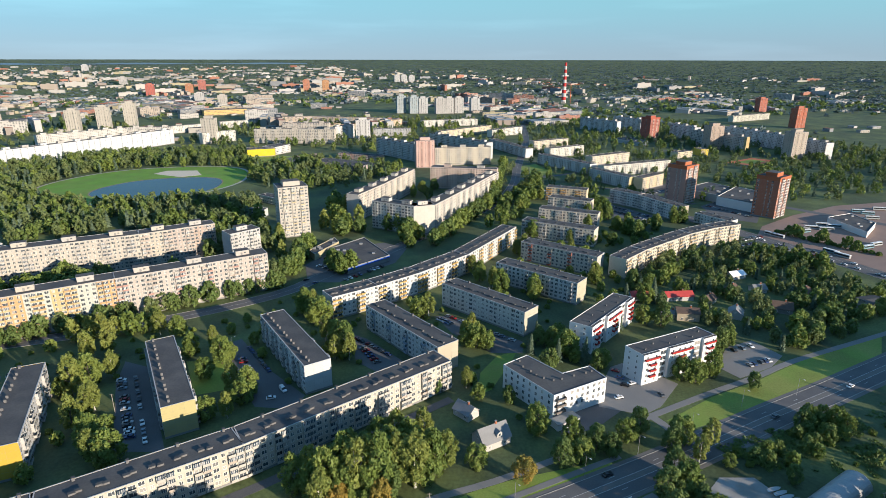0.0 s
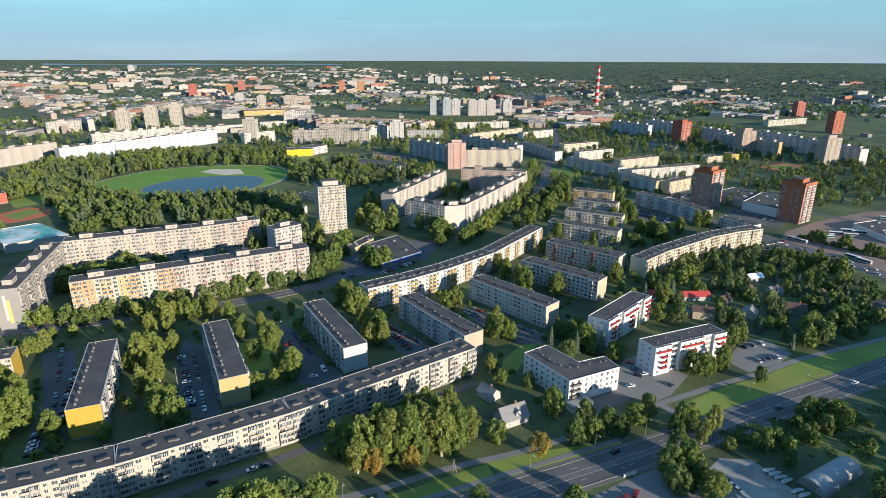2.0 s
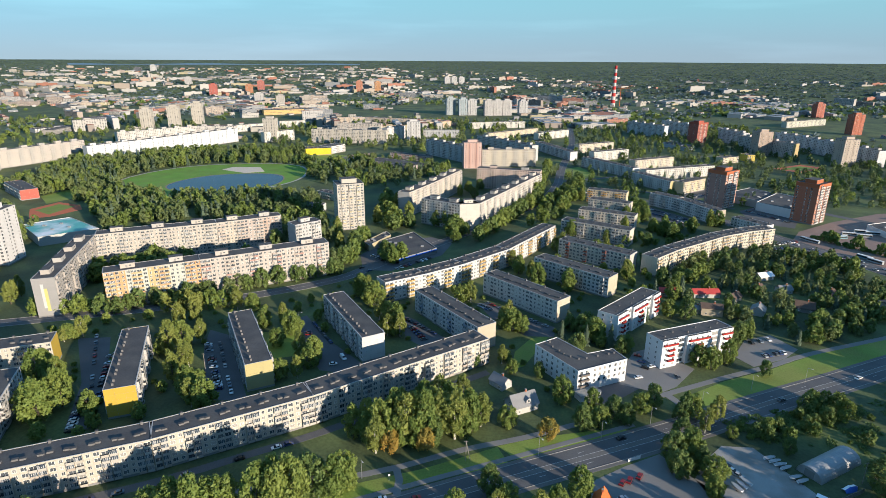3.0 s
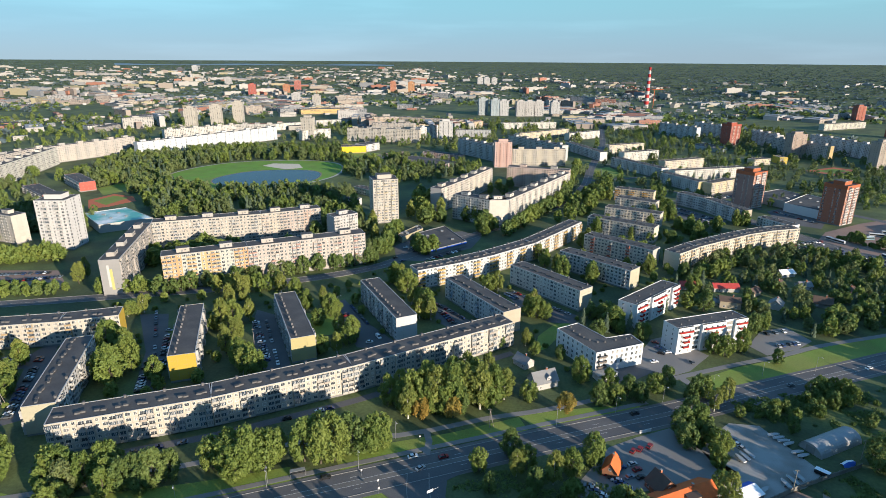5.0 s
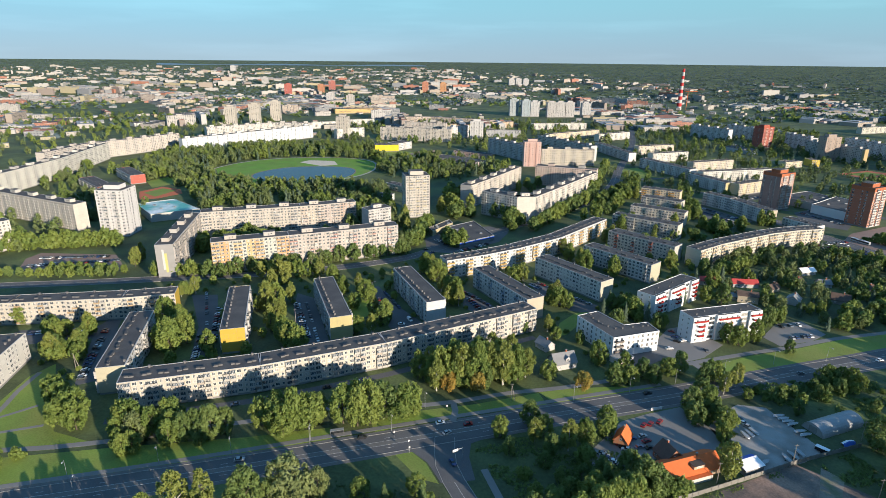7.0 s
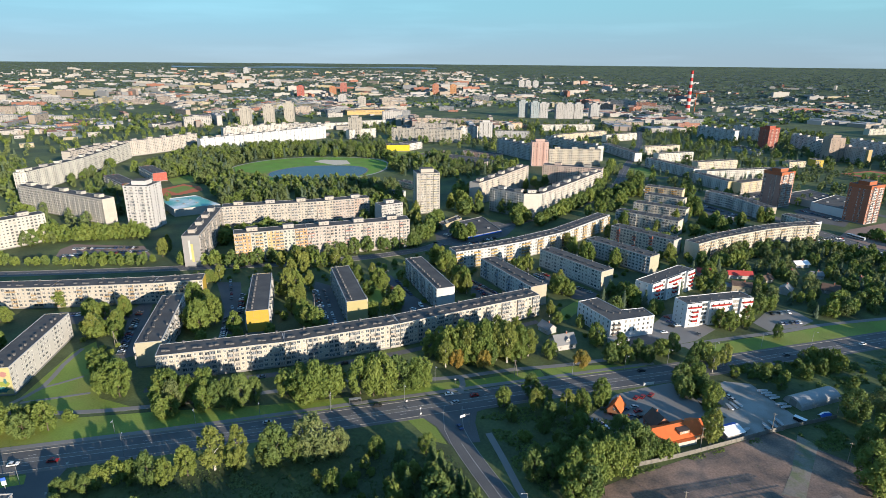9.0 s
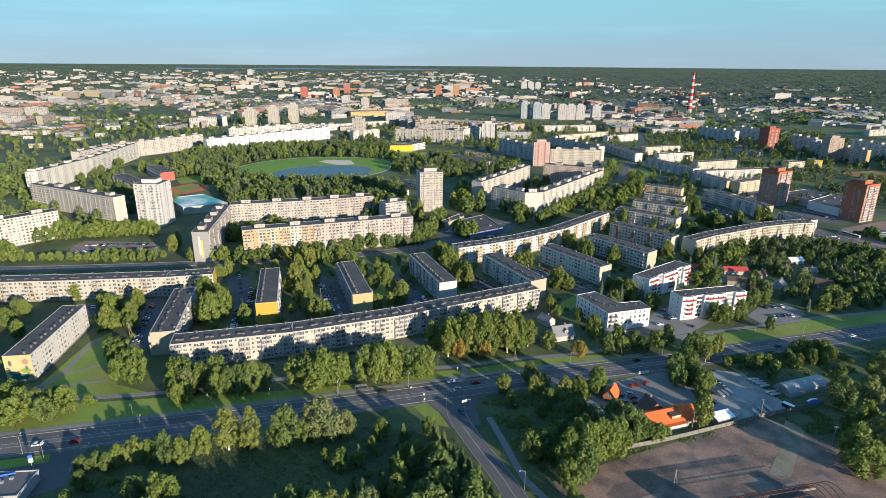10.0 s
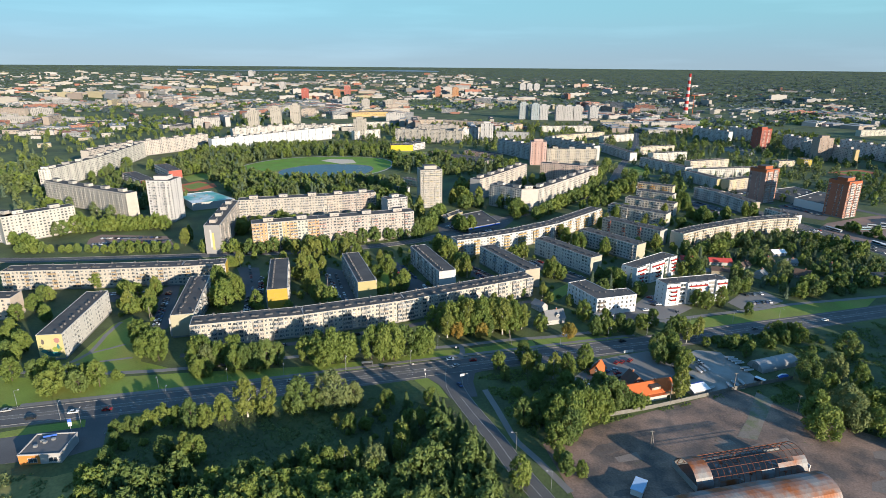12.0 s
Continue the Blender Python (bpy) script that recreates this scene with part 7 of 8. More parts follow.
leafy(["lime", "maple"], [(-207.1, 441.5), (-214.4, 433.8), (-298.5, 349.5), (-281.8, 331.1), (-296.6, 340.4), (-285.1, 342.6), (-294.6, 379.4), (-287.0, 390.0), (-281.7, 400.5)], 0.95)
trees(["lime", "birch"], [(-275.0, 170.8), (-247.5, 157.1), (-257.1, 176.9), (-256.5, 149.5), (-85.3, 326.4), (-73.9, 311.6), (-59.0, 285.5), (-49.4, 272.4)], 0.8)
grove(["bush", "maple", "bush"], [(-17.5, 304.9), (53.6, 423.6), (164.7, 590.7), (231.0, 554.9), (132.7, 393.8), (94.7, 287.1), (48.0, 246.0), (14.6, 239.8)], 110, 0.5, seed=71, gap=7, single=False, close=True, label="bushes and small trees on the lawns")
grove(["bush", "maple", "bush"], [(-300.5, 181.8), (-258.0, 281.6), (-102.9, 348.7), (-13.0, 365.9), (-21.8, 265.5), (-112.8, 202.1), (-180.7, 147.8), (-239.4, 122.1)], 130, 0.5, seed=72, gap=7, single=False, close=True, label="bushes and small trees in the courts")
grove(["lime", "dark"], [(30.3, 477.6), (55.4, 566.5), (98.0, 724.5), (131.4, 751.5), (109.9, 645.2), (67.8, 520.6)], 30, 0.9, seed=73, gap=5, single=False, close=True, label="leafy trees between street and blocks")
# grove added out of view to shade the meadow and yard
grove(["lime", "dark", "maple"], [(225, 165), (262, 215), (310, 190), (260, 90), (215, 60), (195, 95)], 80, 1.1, seed=74, gap=5, single=False, close=True, label="tall trees beyond the meadow")
undergrowth([(174.5, 209.1), (236.8, 253.5), (246.8, 226.0), (189.3, 147.3), (182.9, 175.4)], 1500, "dark", 0.6, 75, "rough meadow grass and weeds")
# second unseen grove, added to shade the road and lawn
grove(["lime", "dark", "maple"], [(245, 215), (262, 262), (300, 285), (360, 300), (340, 220), (290, 170)], 110, 1.2, seed=76, gap=5, single=False, close=True, label="tall trees beyond the meadow")
# garden suburb
grove(["dark", "park", "lime", "park", "dark", "fir", "willow"], [(132.3, 382.3), (176.8, 424.9), (249.5, 461.1), (298.5, 424.5), (280.1, 340.3), (227.3, 287.8), (165.9, 269.9), (154.2, 291.8), (157.9, 324.4), (130.9, 335.1)], 175, 0.6, seed=31, gap=4.4, single=False, close=True, label="dense garden trees round small houses")
grove(["dark", "maple"], [(188.2, 277.7), (271.2, 321.1), (297.4, 356.8), (213.0, 320.8)], 20, 0.7, seed=32, single=False, close=True)
tree_row(["maple", "birch"], (244.3, 427.9), (285.4, 400.7), 14, 0.75)
tree_row(["lime", "dark"], (130.3, 358.8), (193.5, 416.1), 12, 0.6)
tree_row(["bush", "maple"], (299.9, 499.7), (349.3, 433.4), 18, 0.75)
grove(["dark", "maple", "bush"], [(112.2, 199.0), (148.1, 210.2), (182.4, 215.9), (171.4, 180.7), (137.5, 183.9), (115.4, 184.9)], 18, 0.42, seed=33, gap=4, single=False, close=True, label="scrub beside the boat yard")
grove(["dark", "maple", "bush"], [(139.5, 208.8), (150.4, 216.0), (171.0, 214.0), (167.0, 205.5)], 8, 0.6, seed=34, gap=3)
# woods too far to tell tree from tree
WOOD = ["park", "dark", "park", "park", "lime", "fir"]
grove(WOOD, [(-604.7, 613.8), (-665.4, 857.6), (-510.8, 930.8), (-452.3, 813.6), (-486.3, 704.4), (-424.4, 553.5), (-460.6, 562.6)], 420, 0.9, seed=41, single=False, close=3, label="dense park wood beside the pond")
grove(WOOD, [(-431.8, 537.0), (-471.7, 680.4), (-368.9, 586.3), (-234.0, 621.6), (-196.6, 595.8), (-146.4, 464.6), (-199.5, 499.6), (-296.6, 501.5), (-362.5, 458.4)], 300, 0.9, seed=42, single=False, close=3, label="leafy park belt south of the pond")
grove(WOOD, [(-444.7, 798.3), (-510.8, 930.8), (-327.8, 968.2), (-202.8, 886.8), (-91.5, 840.6), (-52.3, 797.7), (-112.0, 680.3), (-213.5, 680.2), (-269.9, 755.6)], 330, 0.9, seed=43, single=False, close=3, label="park wood round the schools")
grove(WOOD, [(-505.2, 400.3), (-693.3, 589.2), (-684.3, 675.3), (-600.2, 570.2), (-443.6, 479.8), (-403.1, 418.6), (-447.0, 390.9)], 90, 0.8, seed=44, single=False, close=3, label="trees between the schools and blocks")
grove(WOOD, [(-832.2, 566.3), (-878.9, 670.8), (-695.7, 552.8), (-581.6, 394.2), (-567.7, 428.9), (-625.5, 383.1)], 60, 0.9, seed=45, single=False, label="trees between tall blocks")
grove(WOOD, [(-187.9, 418.4), (-201.5, 487.5), (-146.4, 464.6), (-131.1, 428.4)], 26, 0.9, seed=46, single=False, close=True)
grove(WOOD, [(60, 640), (120, 620), (420, 620), (640, 700), (760, 1000), (560, 1500), (180, 1500), (130, 1000)], 1200, 0.7, seed=51, single=False, gap=7, label="trees between the blocks of the wider estate")
grove(WOOD, [(-110, 960), (100, 960), (170, 1500), (-250, 1500), (-500, 1300), (-480, 1050)], 420, 0.85, seed=52, single=False, gap=7, label="trees between the blocks of the wider estate")
grove(WOOD, [(330, 250), (430, 250), (900, 560), (1100, 1000), (700, 1000), (560, 640), (540, 500)], 300, 0.7, seed=53, single=False, gap=7, label="town trees beyond the bus station")
grove(WOOD, [(-1300, 500), (-760, 560), (-740, 800), (-700, 1000), (-560, 1250), (-900, 1500), (-1700, 1300)], 700, 0.75, seed=54, single=False, gap=9, label="scrub and trees on the fields")
grove(WOOD, [(-1200, 120), (-640, 300), (-650, 480), (-800, 560), (-1400, 500)], 300, 0.85, seed=55, single=False, gap=7, label="town trees beyond the ring street")
grove(WOOD, [(-560, 260), (-460, 260), (-430, 300), (-400, 420), (-560, 390)], 40, 0.85, seed=56, single=False, label="trees between tall blocks")


def bay(a, r):
    """Whether the far bay lies here, seen as a thin band under the skyline."""
    return 104 < a < 128 and 4330 < r < 4440 + 50 * math.sin(a * 0.6)


def far_woods():
    """Low wooded clumps from the edge of the town to the skyline."""
    rnd = random.Random(77)
    parts = {"fir": [], "dark": [], "pine": []}
    stock = [crown_leaves(random.Random(3 + k), 13, 0, 9, 7, 11, 6.2) for k in range(4)]
    n = 0
    while n < 26000:
        deg = rnd.uniform(40, 152)
        a = radians(deg)
        r = 1350 + 3480 * rnd.random() ** 0.72
        x, y = 100 + r * math.cos(a), r * math.sin(a)
        k = shrink(r)
        dens = 1.0 * noise.noise((x / (330 * k), y / (330 * k), 1.7)) + (r - 3100) / 1500 + (0.15 if deg < 92 else -0.12)
        if dens < rnd.uniform(-0.95, 0.3) or bay(deg, r):
            continue
        n += 1
        k = rnd.uniform(0.7, 1.25) * max(0.42, k ** 0.75)
        w = rnd.uniform(0, 6.28)
        ca, sa = math.cos(w) * k, math.sin(w) * k
        rot = np.array([[ca, -sa, 0], [sa, ca, 0], [0, 0, k * (0.75 if r < 2700 else 0.5)]])
        # bluish leaves, more of them farther out, put haze into the colour
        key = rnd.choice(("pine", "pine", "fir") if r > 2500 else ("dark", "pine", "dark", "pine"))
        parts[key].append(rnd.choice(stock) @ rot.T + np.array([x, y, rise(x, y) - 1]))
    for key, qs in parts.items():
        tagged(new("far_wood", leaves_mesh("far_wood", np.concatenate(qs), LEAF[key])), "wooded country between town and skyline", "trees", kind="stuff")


far_woods()

# ---- yards below the road ----
def half_pipe(s, L, r, m, x0=0.0, n=14, h=None, rib=0):
    """Arched shell along x from x0 to L."""
    h = h or r
    pts = [(-r * math.cos(math.pi * i / n), h * math.sin(math.pi * i / n)) for i in range(n + 1)]
    k = max(1, round((L - x0) / 0.7)) if rib else 1
    for a in range(k):
        xa, xb = x0 + (L - x0) * a / k, x0 + (L - x0) * (a + 1) / k
        ga, gb = (0.05 if rib and a % 2 else 0.0), (0.05 if rib and (a + 1) % 2 else 0.0)
        for (ya, za), (yb, zb) in zip(pts, pts[1:]):
            s.face([(xa, ya * (1 + ga / r), za * (1 + ga / r)), (xb, ya * (1 + gb / r), za * (1 + gb / r)), (xb, yb * (1 + gb / r), zb * (1 + gb / r)), (xa, yb * (1 + ga / r), zb * (1 + ga / r))], m)


def arch_end(s, x, r, h, m, n=14):
    s.face([(x, -r * math.cos(math.pi * i / n), h * math.sin(math.pi * i / n)) for i in range(n + 1)], m)


# silver arched hangar
hangar = thing("arched_hangar", pose(131, 161, 0, 0, 0, 32), "silver arched metal storage hangar", "hangar")
s = Shape()
half_pipe(s, 27, 5.2, M_GALV, rib=1, h=4.6)
part("shell", s.mesh("shell", weld=True), hangar)
s = Shape()
arch_end(s, 0.3, 5.1, 4.5, M_GREY)
part("end_wall", s, hangar)
s = Shape()
arch_end(s, 26.7, 5.1, 4.5, M_GREY)
part("end_wall", s, hangar)
s = Shape()
s.box(0.2, 0.28, -1.9, 1.9, 0, 3.2, M_CONC_DARK)
part("door", s, hangar)
# ruined hangar: bare rusted ribs, remains of sheets
ruin = thing("ruined_hangar", pose(77, 58, 0, 0, 0, 25), "ruined arched hangar of rusted steel ribs", "hangar")
R0, LEN = 8.0, 52.0
for i in range(19):
    x = 2 + i * (LEN - 2) / 18
    s = Shape()
    n = 16
    for k in range(n):
        a, b = math.pi * k / n, math.pi * (k + 1) / n
        s.tube((x, -R0 * math.cos(a), 8.0 * math.sin(a)), (x, -R0 * math.cos(b), 8.0 * math.sin(b)), 0.13, 0.13, M_RUST, 4)
    part("rib", s, ruin)
for k in range(3, 14, 2):
    a = math.pi * k / 16
    s = Shape()
    s.tube((2, -R0 * math.cos(a), 8.0 * math.sin(a)), (LEN, -R0 * math.cos(a), 8.0 * math.sin(a)), 0.09, 0.09, M_RUST, 4)
    part("purlin", s, ruin)
s = Shape()
half_pipe(s, 7.5, R0 + 0.15, M_RUSTSHEET, rib=1, h=8.15)
part("shell", s.mesh("shell", weld=True), ruin, "remaining rusted sheet cladding")
for x0, x1, k0, k1 in ((46, 52, 11, 15), (30, 36, 13, 16), (10, 20, 14, 16), (38, 46, 12, 14)):
    s = Shape()
    for k in range(k0, k1):
        a, b = math.pi * (16 - k) / 16, math.pi * (15 - k) / 16
        s.face([(x, -(R0 + .1) * math.cos(c), 8.1 * math.sin(c)) for x, c in ((x0, a), (x1, a), (x1, b), (x0, b))], M_RUSTSHEET)
    part("loose_sheet", s.mesh("loose_sheet", weld=True), ruin)
s = Shape()
s.box(0.2, LEN - 0.2, -R0 + 0.25, R0 - 0.25, 0.055, 0.10, M_OIL)
part("floor", s, ruin, "dark littered floor")
ruin_rnd = random.Random(17)
for i in range(26):
    s = Shape()
    u, v, w = ruin_rnd.uniform(6, LEN - 3), ruin_rnd.uniform(-6.5, 6.5), ruin_rnd.uniform(0, 180)
    if i % 3:
        s.turned_box(u, v, w, ruin_rnd.uniform(0.8, 3.2), ruin_rnd.uniform(0.3, 1.4), 0.1, ruin_rnd.uniform(0.3, 1.1), (M_RUST, M_RUSTSHEET, M_CONC_DARK, M_WOODPOLE)[i % 4])
    else:
        s.tube((u, v, 0.12), (u + 3 * math.cos(w), v + 3 * math.sin(w), ruin_rnd.uniform(0.3, 2.6)), 0.09, 0.09, M_RUST, 5)
    part("debris", s, ruin)
for sy in (-1, 1):
    s = Shape()
    s.box(0, LEN, sy * R0 - 0.2, sy * R0 + 0.2, 0, 0.9, M_CONC_DARK)
    part("side_wall", s, ruin)
s = Shape()
s.box(-0.3, 0.1, -R0, R0, 0, 2.6, M_CONC)
part("end_wall", s, ruin, "stained white end wall")
s = Shape()
s.box(LEN, LEN + 0.4, -R0, -R0 + 3.5, 0, 4.0, M_WHITE)
part("end_wall", s, ruin)
# rusty sheet hangar
rusty = thing("arched_hangar", pose(62, 31.3, 0, 0, 0, 25.4), "arched corrugated hangar with large rust stains", "hangar")
s = Shape()
half_pipe(s, 76, 8.0, M_RUSTSHEET, rib=1, h=6.6)
part("shell", s.mesh("shell", weld=True), rusty)
for x in (0.3, 75.7):
    s = Shape()
    arch_end(s, x, 7.9, 6.5, M_GALV)
    part("end_wall", s, rusty)
# white tent and small sheds
tent = thing("storage_tent", pose(*(94.9, 129.1), 0, 0, 0, 32), "white canvas storage tent with a blue back", "tent")
s = Shape()
s.box(-5, 5, -3.5, 3.5, 0, 2.8, M_CONC_DARK)
part("wall", s, tent)
s = Shape()
s.face([(-5.3, -3.8, 2.85), (5.3, -3.8, 2.85), (5.3, 1.2, 4.2), (-5.3, 1.2, 4.2)], M_WHITESHEET)
s.face([(-5.3, -3.8, 2.72), (5.3, -3.8, 2.72), (5.3, -3.8, 2.85), (-5.3, -3.8, 2.85)], M_WHITESHEET)
part("roof", s, tent)
s = Shape()
s.face([(-5.3, 1.2, 4.2), (5.3, 1.2, 4.2), (5.3, 3.8, 3.0), (-5.3, 3.8, 3.0)], M_BLUE)
part("roof_back", s, tent, "blue tarpaulin")
shed = thing("shed", pose(*(58.2, 47.2), 0, 0, 0, 70), "small white shed with a pale blue roof", "shed")
s = Shape()
s.box(-4, 4, -2.2, 2.2, 0, 2.6, M_WHITE)
part("wall", s, shed)
s = Shape()
s.box(-4.2, 4.2, -2.4, 2.4, 2.62, 2.78, surface("pale_blue_sheet", (0.35, 0.48, 0.66), rough=0.4))
part("roof", s, shed)
# roadside shop
shop = thing("roadside_shop", pose(*(-190.6, 6.2), 0, 0, 0, 17.5), "flat-roofed roadside shop with orange and white front", "shop")
s = Shape()
s.box(0, 16.5, 0, 14.2, 0, 4.3, paint((0.72, 0.72, 0.72)), M_CONC)
part("wall", s, shop)
s = Shape()
s.box(-0.15, 16.65, -0.15, 0.15, 4.3, 4.9, M_EDGE)
s.box(-0.15, 16.65, 14.05, 14.35, 4.3, 4.9, M_EDGE)
s.box(-0.15, 0.15, 0.15, 14.05, 4.3, 4.9, M_EDGE)
s.box(16.35, 16.65, 0.15, 14.05, 4.3, 4.9, M_EDGE)
part("parapet", s, shop)
s = Shape()
s.box(0.15, 16.35, 0.15, 14.05, 4.3, 4.42, surface("grey_roof_membrane", (0.11, 0.113, 0.12), spread=0.1))
part("roof", s, shop, "grey membrane roof")
s = Shape()
s.box(0.0, 8.3, -0.12, -0.02, 0.0, 4.3, surface("orange_cladding", (0.58, 0.22, 0.06), rough=0.5))
part("cladding", s, shop, "orange front cladding")
for u in (4.6, 12.6):
    part("window", window_mesh(3.6, 2.2), shop, at=pose(u - 1.0, -0.22 if u < 10 else -0.09, 0.8))
for u, v in ((5, 9), (6.5, 8), (4, 5.5), (9, 10)):
    s = Shape()
    s.box(-0.7, 0.7, -0.5, 0.5, 0, 0.9, M_GALV)
    part("roof_unit", s, shop, at=pose(u, v, 4.42))
s = Shape()
s.box(-2.6, 2.6, -0.1, 0.1, 0.3, 1.1, M_BLUE)
part("roof_sign", s, shop, "blue plain roof sign", at=pose(6.5, 12.0, 4.42, 0, 0, 15))
pylon = thing("sign_pylon", pose(*(-185.3, 27.4), 0, 0, 0, 40), "tall blue and white sign pylon", "sign")
s = Shape()
s.tube((0, 0, 0), (0, 0, 5.2), 0.16, 0.14, M_GALV, 8)
part("post", s, pylon)
for z0, z1, m, words in ((5.22, 7.2, M_WHITE, "white sign panel"), (7.22, 8.6, M_BLUE, "blue sign panel")):
    s = Shape()
    s.box(-0.75, 0.75, -0.18, 0.18, z0, z1, m)
    part("panel", s, pylon, words)
# concrete slab fence
fence = thing("concrete_fence", pose(0, 0, 0), "grey concrete slab fence round the yard", "fence")
fl = smooth_line([(45, 94), (69, 107), (99, 125.5), (120, 138.5), (148, 154)], step=3.0)
fs = Shape()
fs.box(0, 1, -0.06, 0.06, 0, 2.1, M_FENCE)
slab_mesh = fs.mesh("slab")
ps = Shape()
ps.box(-0.14, 0.14, -0.16, 0.16, 0, 2.3, M_FENCE)
post_mesh = ps.mesh("post")
for a, b in zip(fl, fl[1:]):
    d = b - a
    w = math.degrees(math.atan2(d.y, d.x))
    part("slab", slab_mesh, fence, at=pose(a.x, a.y, 0.02, 0, 0, w) @ Matrix.Diagonal((d.length - 0.02, 1, 1, 1)))
    part("post", post_mesh, fence, at=pose(a.x, a.y, 0, 0, 0, w))


# ---- vehicles ----
CAR_PAINT = {}


def car_mesh_set(colour, length=4.4, width=1.8, height=1.46, van=False):
    key = (colour, van)
    if key in CAR_PAINT:
        return CAR_PAINT[key]
    m = surface("car_paint", colour, rough=0.28, spread=0.03, bump=0, spec=0.5)
    hx, hy = length / 2, width / 2
    b = Shape()
    prof = [(-hx, 0.35), (-hx + 0.05, 0.85), (-hx + 0.25, 0.95), (hx - 1.1, 0.95), (hx - 0.1, 0.78), (hx, 0.4)]
    if van:
        prof = [(-hx, 0.35), (-hx, 1.1), (-hx + 0.1, 1.15), (hx - 0.9, 1.15), (hx - 0.1, 0.9), (hx, 0.4)]
    for sgn in (-1, 1):
        ring = [(x, sgn * hy, z) for x, z in prof]
        b.face(ring if sgn < 0 else ring[::-1], m)
    for (xa, za), (xb, zb) in zip(prof, prof[1:] + prof[:1]):
        b.face([(xa, -hy, za), (xa, hy, za), (xb, hy, zb), (xb, -hy, zb)], m)
    body = b.mesh("body")
    c = Shape()
    zt = 2.0 if van else height
    zb = 1.15 if van else 0.95
    back, front = (-hx + 0.05, hx - 1.0) if van else (-hx + 0.55, hx - 1.15)
    tb, tf = (-hx + 0.12, hx - 1.7) if van else (-hx + 1.1, hx - 1.95)
    i = 0.18
    lo = [(back, -hy + .06, zb), (front, -hy + .06, zb), (front, hy - .06, zb), (back, hy - .06, zb)]
    hi = [(tb, -hy + i, zt), (tf, -hy + i, zt), (tf, hy - i, zt), (tb, hy - i, zt)]
    for k in range(4):
        j = (k + 1) % 4
        c.face([lo[k], lo[j], hi[j], hi[k]], m if van and k in (0, 2, 3) else M_CARGLASS)
    r = c
    r.box(tb - 0.02, tf + 0.02, -hy + i - 0.02, hy - i + 0.02, zt - 0.01, zt + 0.03, m)
    cab = c.mesh("cabin")
    w = Shape()
    w.tube((0, -0.11, 0), (0, 0.11, 0), 0.32, 0.32, M_TYRE, 10)
    wheel = w.mesh("wheel")
    CAR_PAINT[key] = (body, cab, wheel, hx, hy)
    return CAR_PAINT[key]


CAR_COLOURS = (((0.02, 0.022, 0.025), "black"), ((0.10, 0.11, 0.12), "dark grey"), ((0.36, 0.37, 0.38), "silver"), ((0.70, 0.70, 0.70), "white"), ((0.025, 0.05, 0.14), "dark blue"), ((0.22, 0.014, 0.014), "red"), ((0.16, 0.20, 0.24), "blue-grey"))
car_rnd = random.Random(9)


def car(x, y, ang, pick=None, where="parked on asphalt", van=False):
    col, word = CAR_COLOURS[pick if pick is not None else car_rnd.choice((0, 0, 1, 1, 2, 2, 3, 3, 4, 4, 5, 6))]
    body, cab, wheel, hx, hy = car_mesh_set(col, van=van) if not van else car_mesh_set(col, 5.2, 1.95, 2.0, True)
    if math.hypot(x, y) > 330:
        key = ("whole", col, van)
        if key not in CAR_PAINT:
            MATS = [body.materials[0], M_CARGLASS, M_TYRE]
            bm = bmesh.new()
            for me, at in [(body, Matrix()), (cab, Matrix())] + [(wheel, pose(sx * (hx - 0.8), sy * (hy - 0.1), 0.32)) for sx in (-1, 1) for sy in (-1, 1)]:
                k = len(bm.faces)
                base = me.copy()
                base.transform(at)
                bm.from_mesh(base)
                bm.faces.ensure_lookup_table()
                for f in bm.faces[k:]:
                    f.material_index = MATS.index(me.materials[f.material_index])
                bpy.data.meshes.remove(base)
            whole = bpy.data.meshes.new("car")
            for q in MATS:
                whole.materials.append(q)
            bm.to_mesh(whole)
            bm.free()
            CAR_PAINT[key] = whole
        ob = new("van" if van else "car", CAR_PAINT[key])
        ob.matrix_world = pose(x, y, 0.05, 0, 0, ang + car_rnd.uniform(-3, 3))
        return tagged(ob, "%s %s %s" % (word, "delivery van" if van else "passenger car", where), "van" if van else "car", "parked cars")
    root = thing("van" if van else "car", pose(x, y, 0.05, 0, 0, ang + car_rnd.uniform(-3, 3)), "%s %s %s" % (word, "delivery van" if van else "passenger car", where), "van" if van else "car", "parked cars")
    part("body", body, root)
    part("cabin", cab, root)
    for sx in (-1, 1):
        for sy in (-1, 1):
            part("wheel", wheel, root, at=pose(sx * (hx - 0.8), sy * (hy - 0.1), 0.32))
    return root


def car_row(a, b, n, skew=90, fill=0.85, where="parked on asphalt"):
    """Cars side by side from a to b, turned by skew degrees from that line."""
    w = math.degrees(math.atan2(b[1] - a[1], b[0] - a[0]))
    for i in range(n):
        if car_rnd.random() > fill:
            continue
        t = (i + 0.5) / n
        car(a[0] + (b[0] - a[0]) * t, a[1] + (b[1] - a[1]) * t, w + skew + car_rnd.choice((0, 180)), where=where)


court = "parked in a block's court"
car_row((-176.0, 106.6), (-128.0, 131.2), 11, 0, 0.5, "parked before the long block")
car_row((-116.0, 138.4), (-74.0, 166.2), 10, 0, 0.5, "parked before the long block")
for p, a, c in (((56.9, 150.7), 60, 5), ((59.9, 152.3), 60, 5), ((64.3, 154.9), 60, 5), ((50.4, 139.0), 30, 4), ((55.1, 142.0), 30, 2), ((56.5, 138.8), 30, 5), ((52.7, 133.8), 30, 6), ((57.1, 134.3), 30, 0)):
    car(p[0], p[1], a, c, "parked on the paved yard")
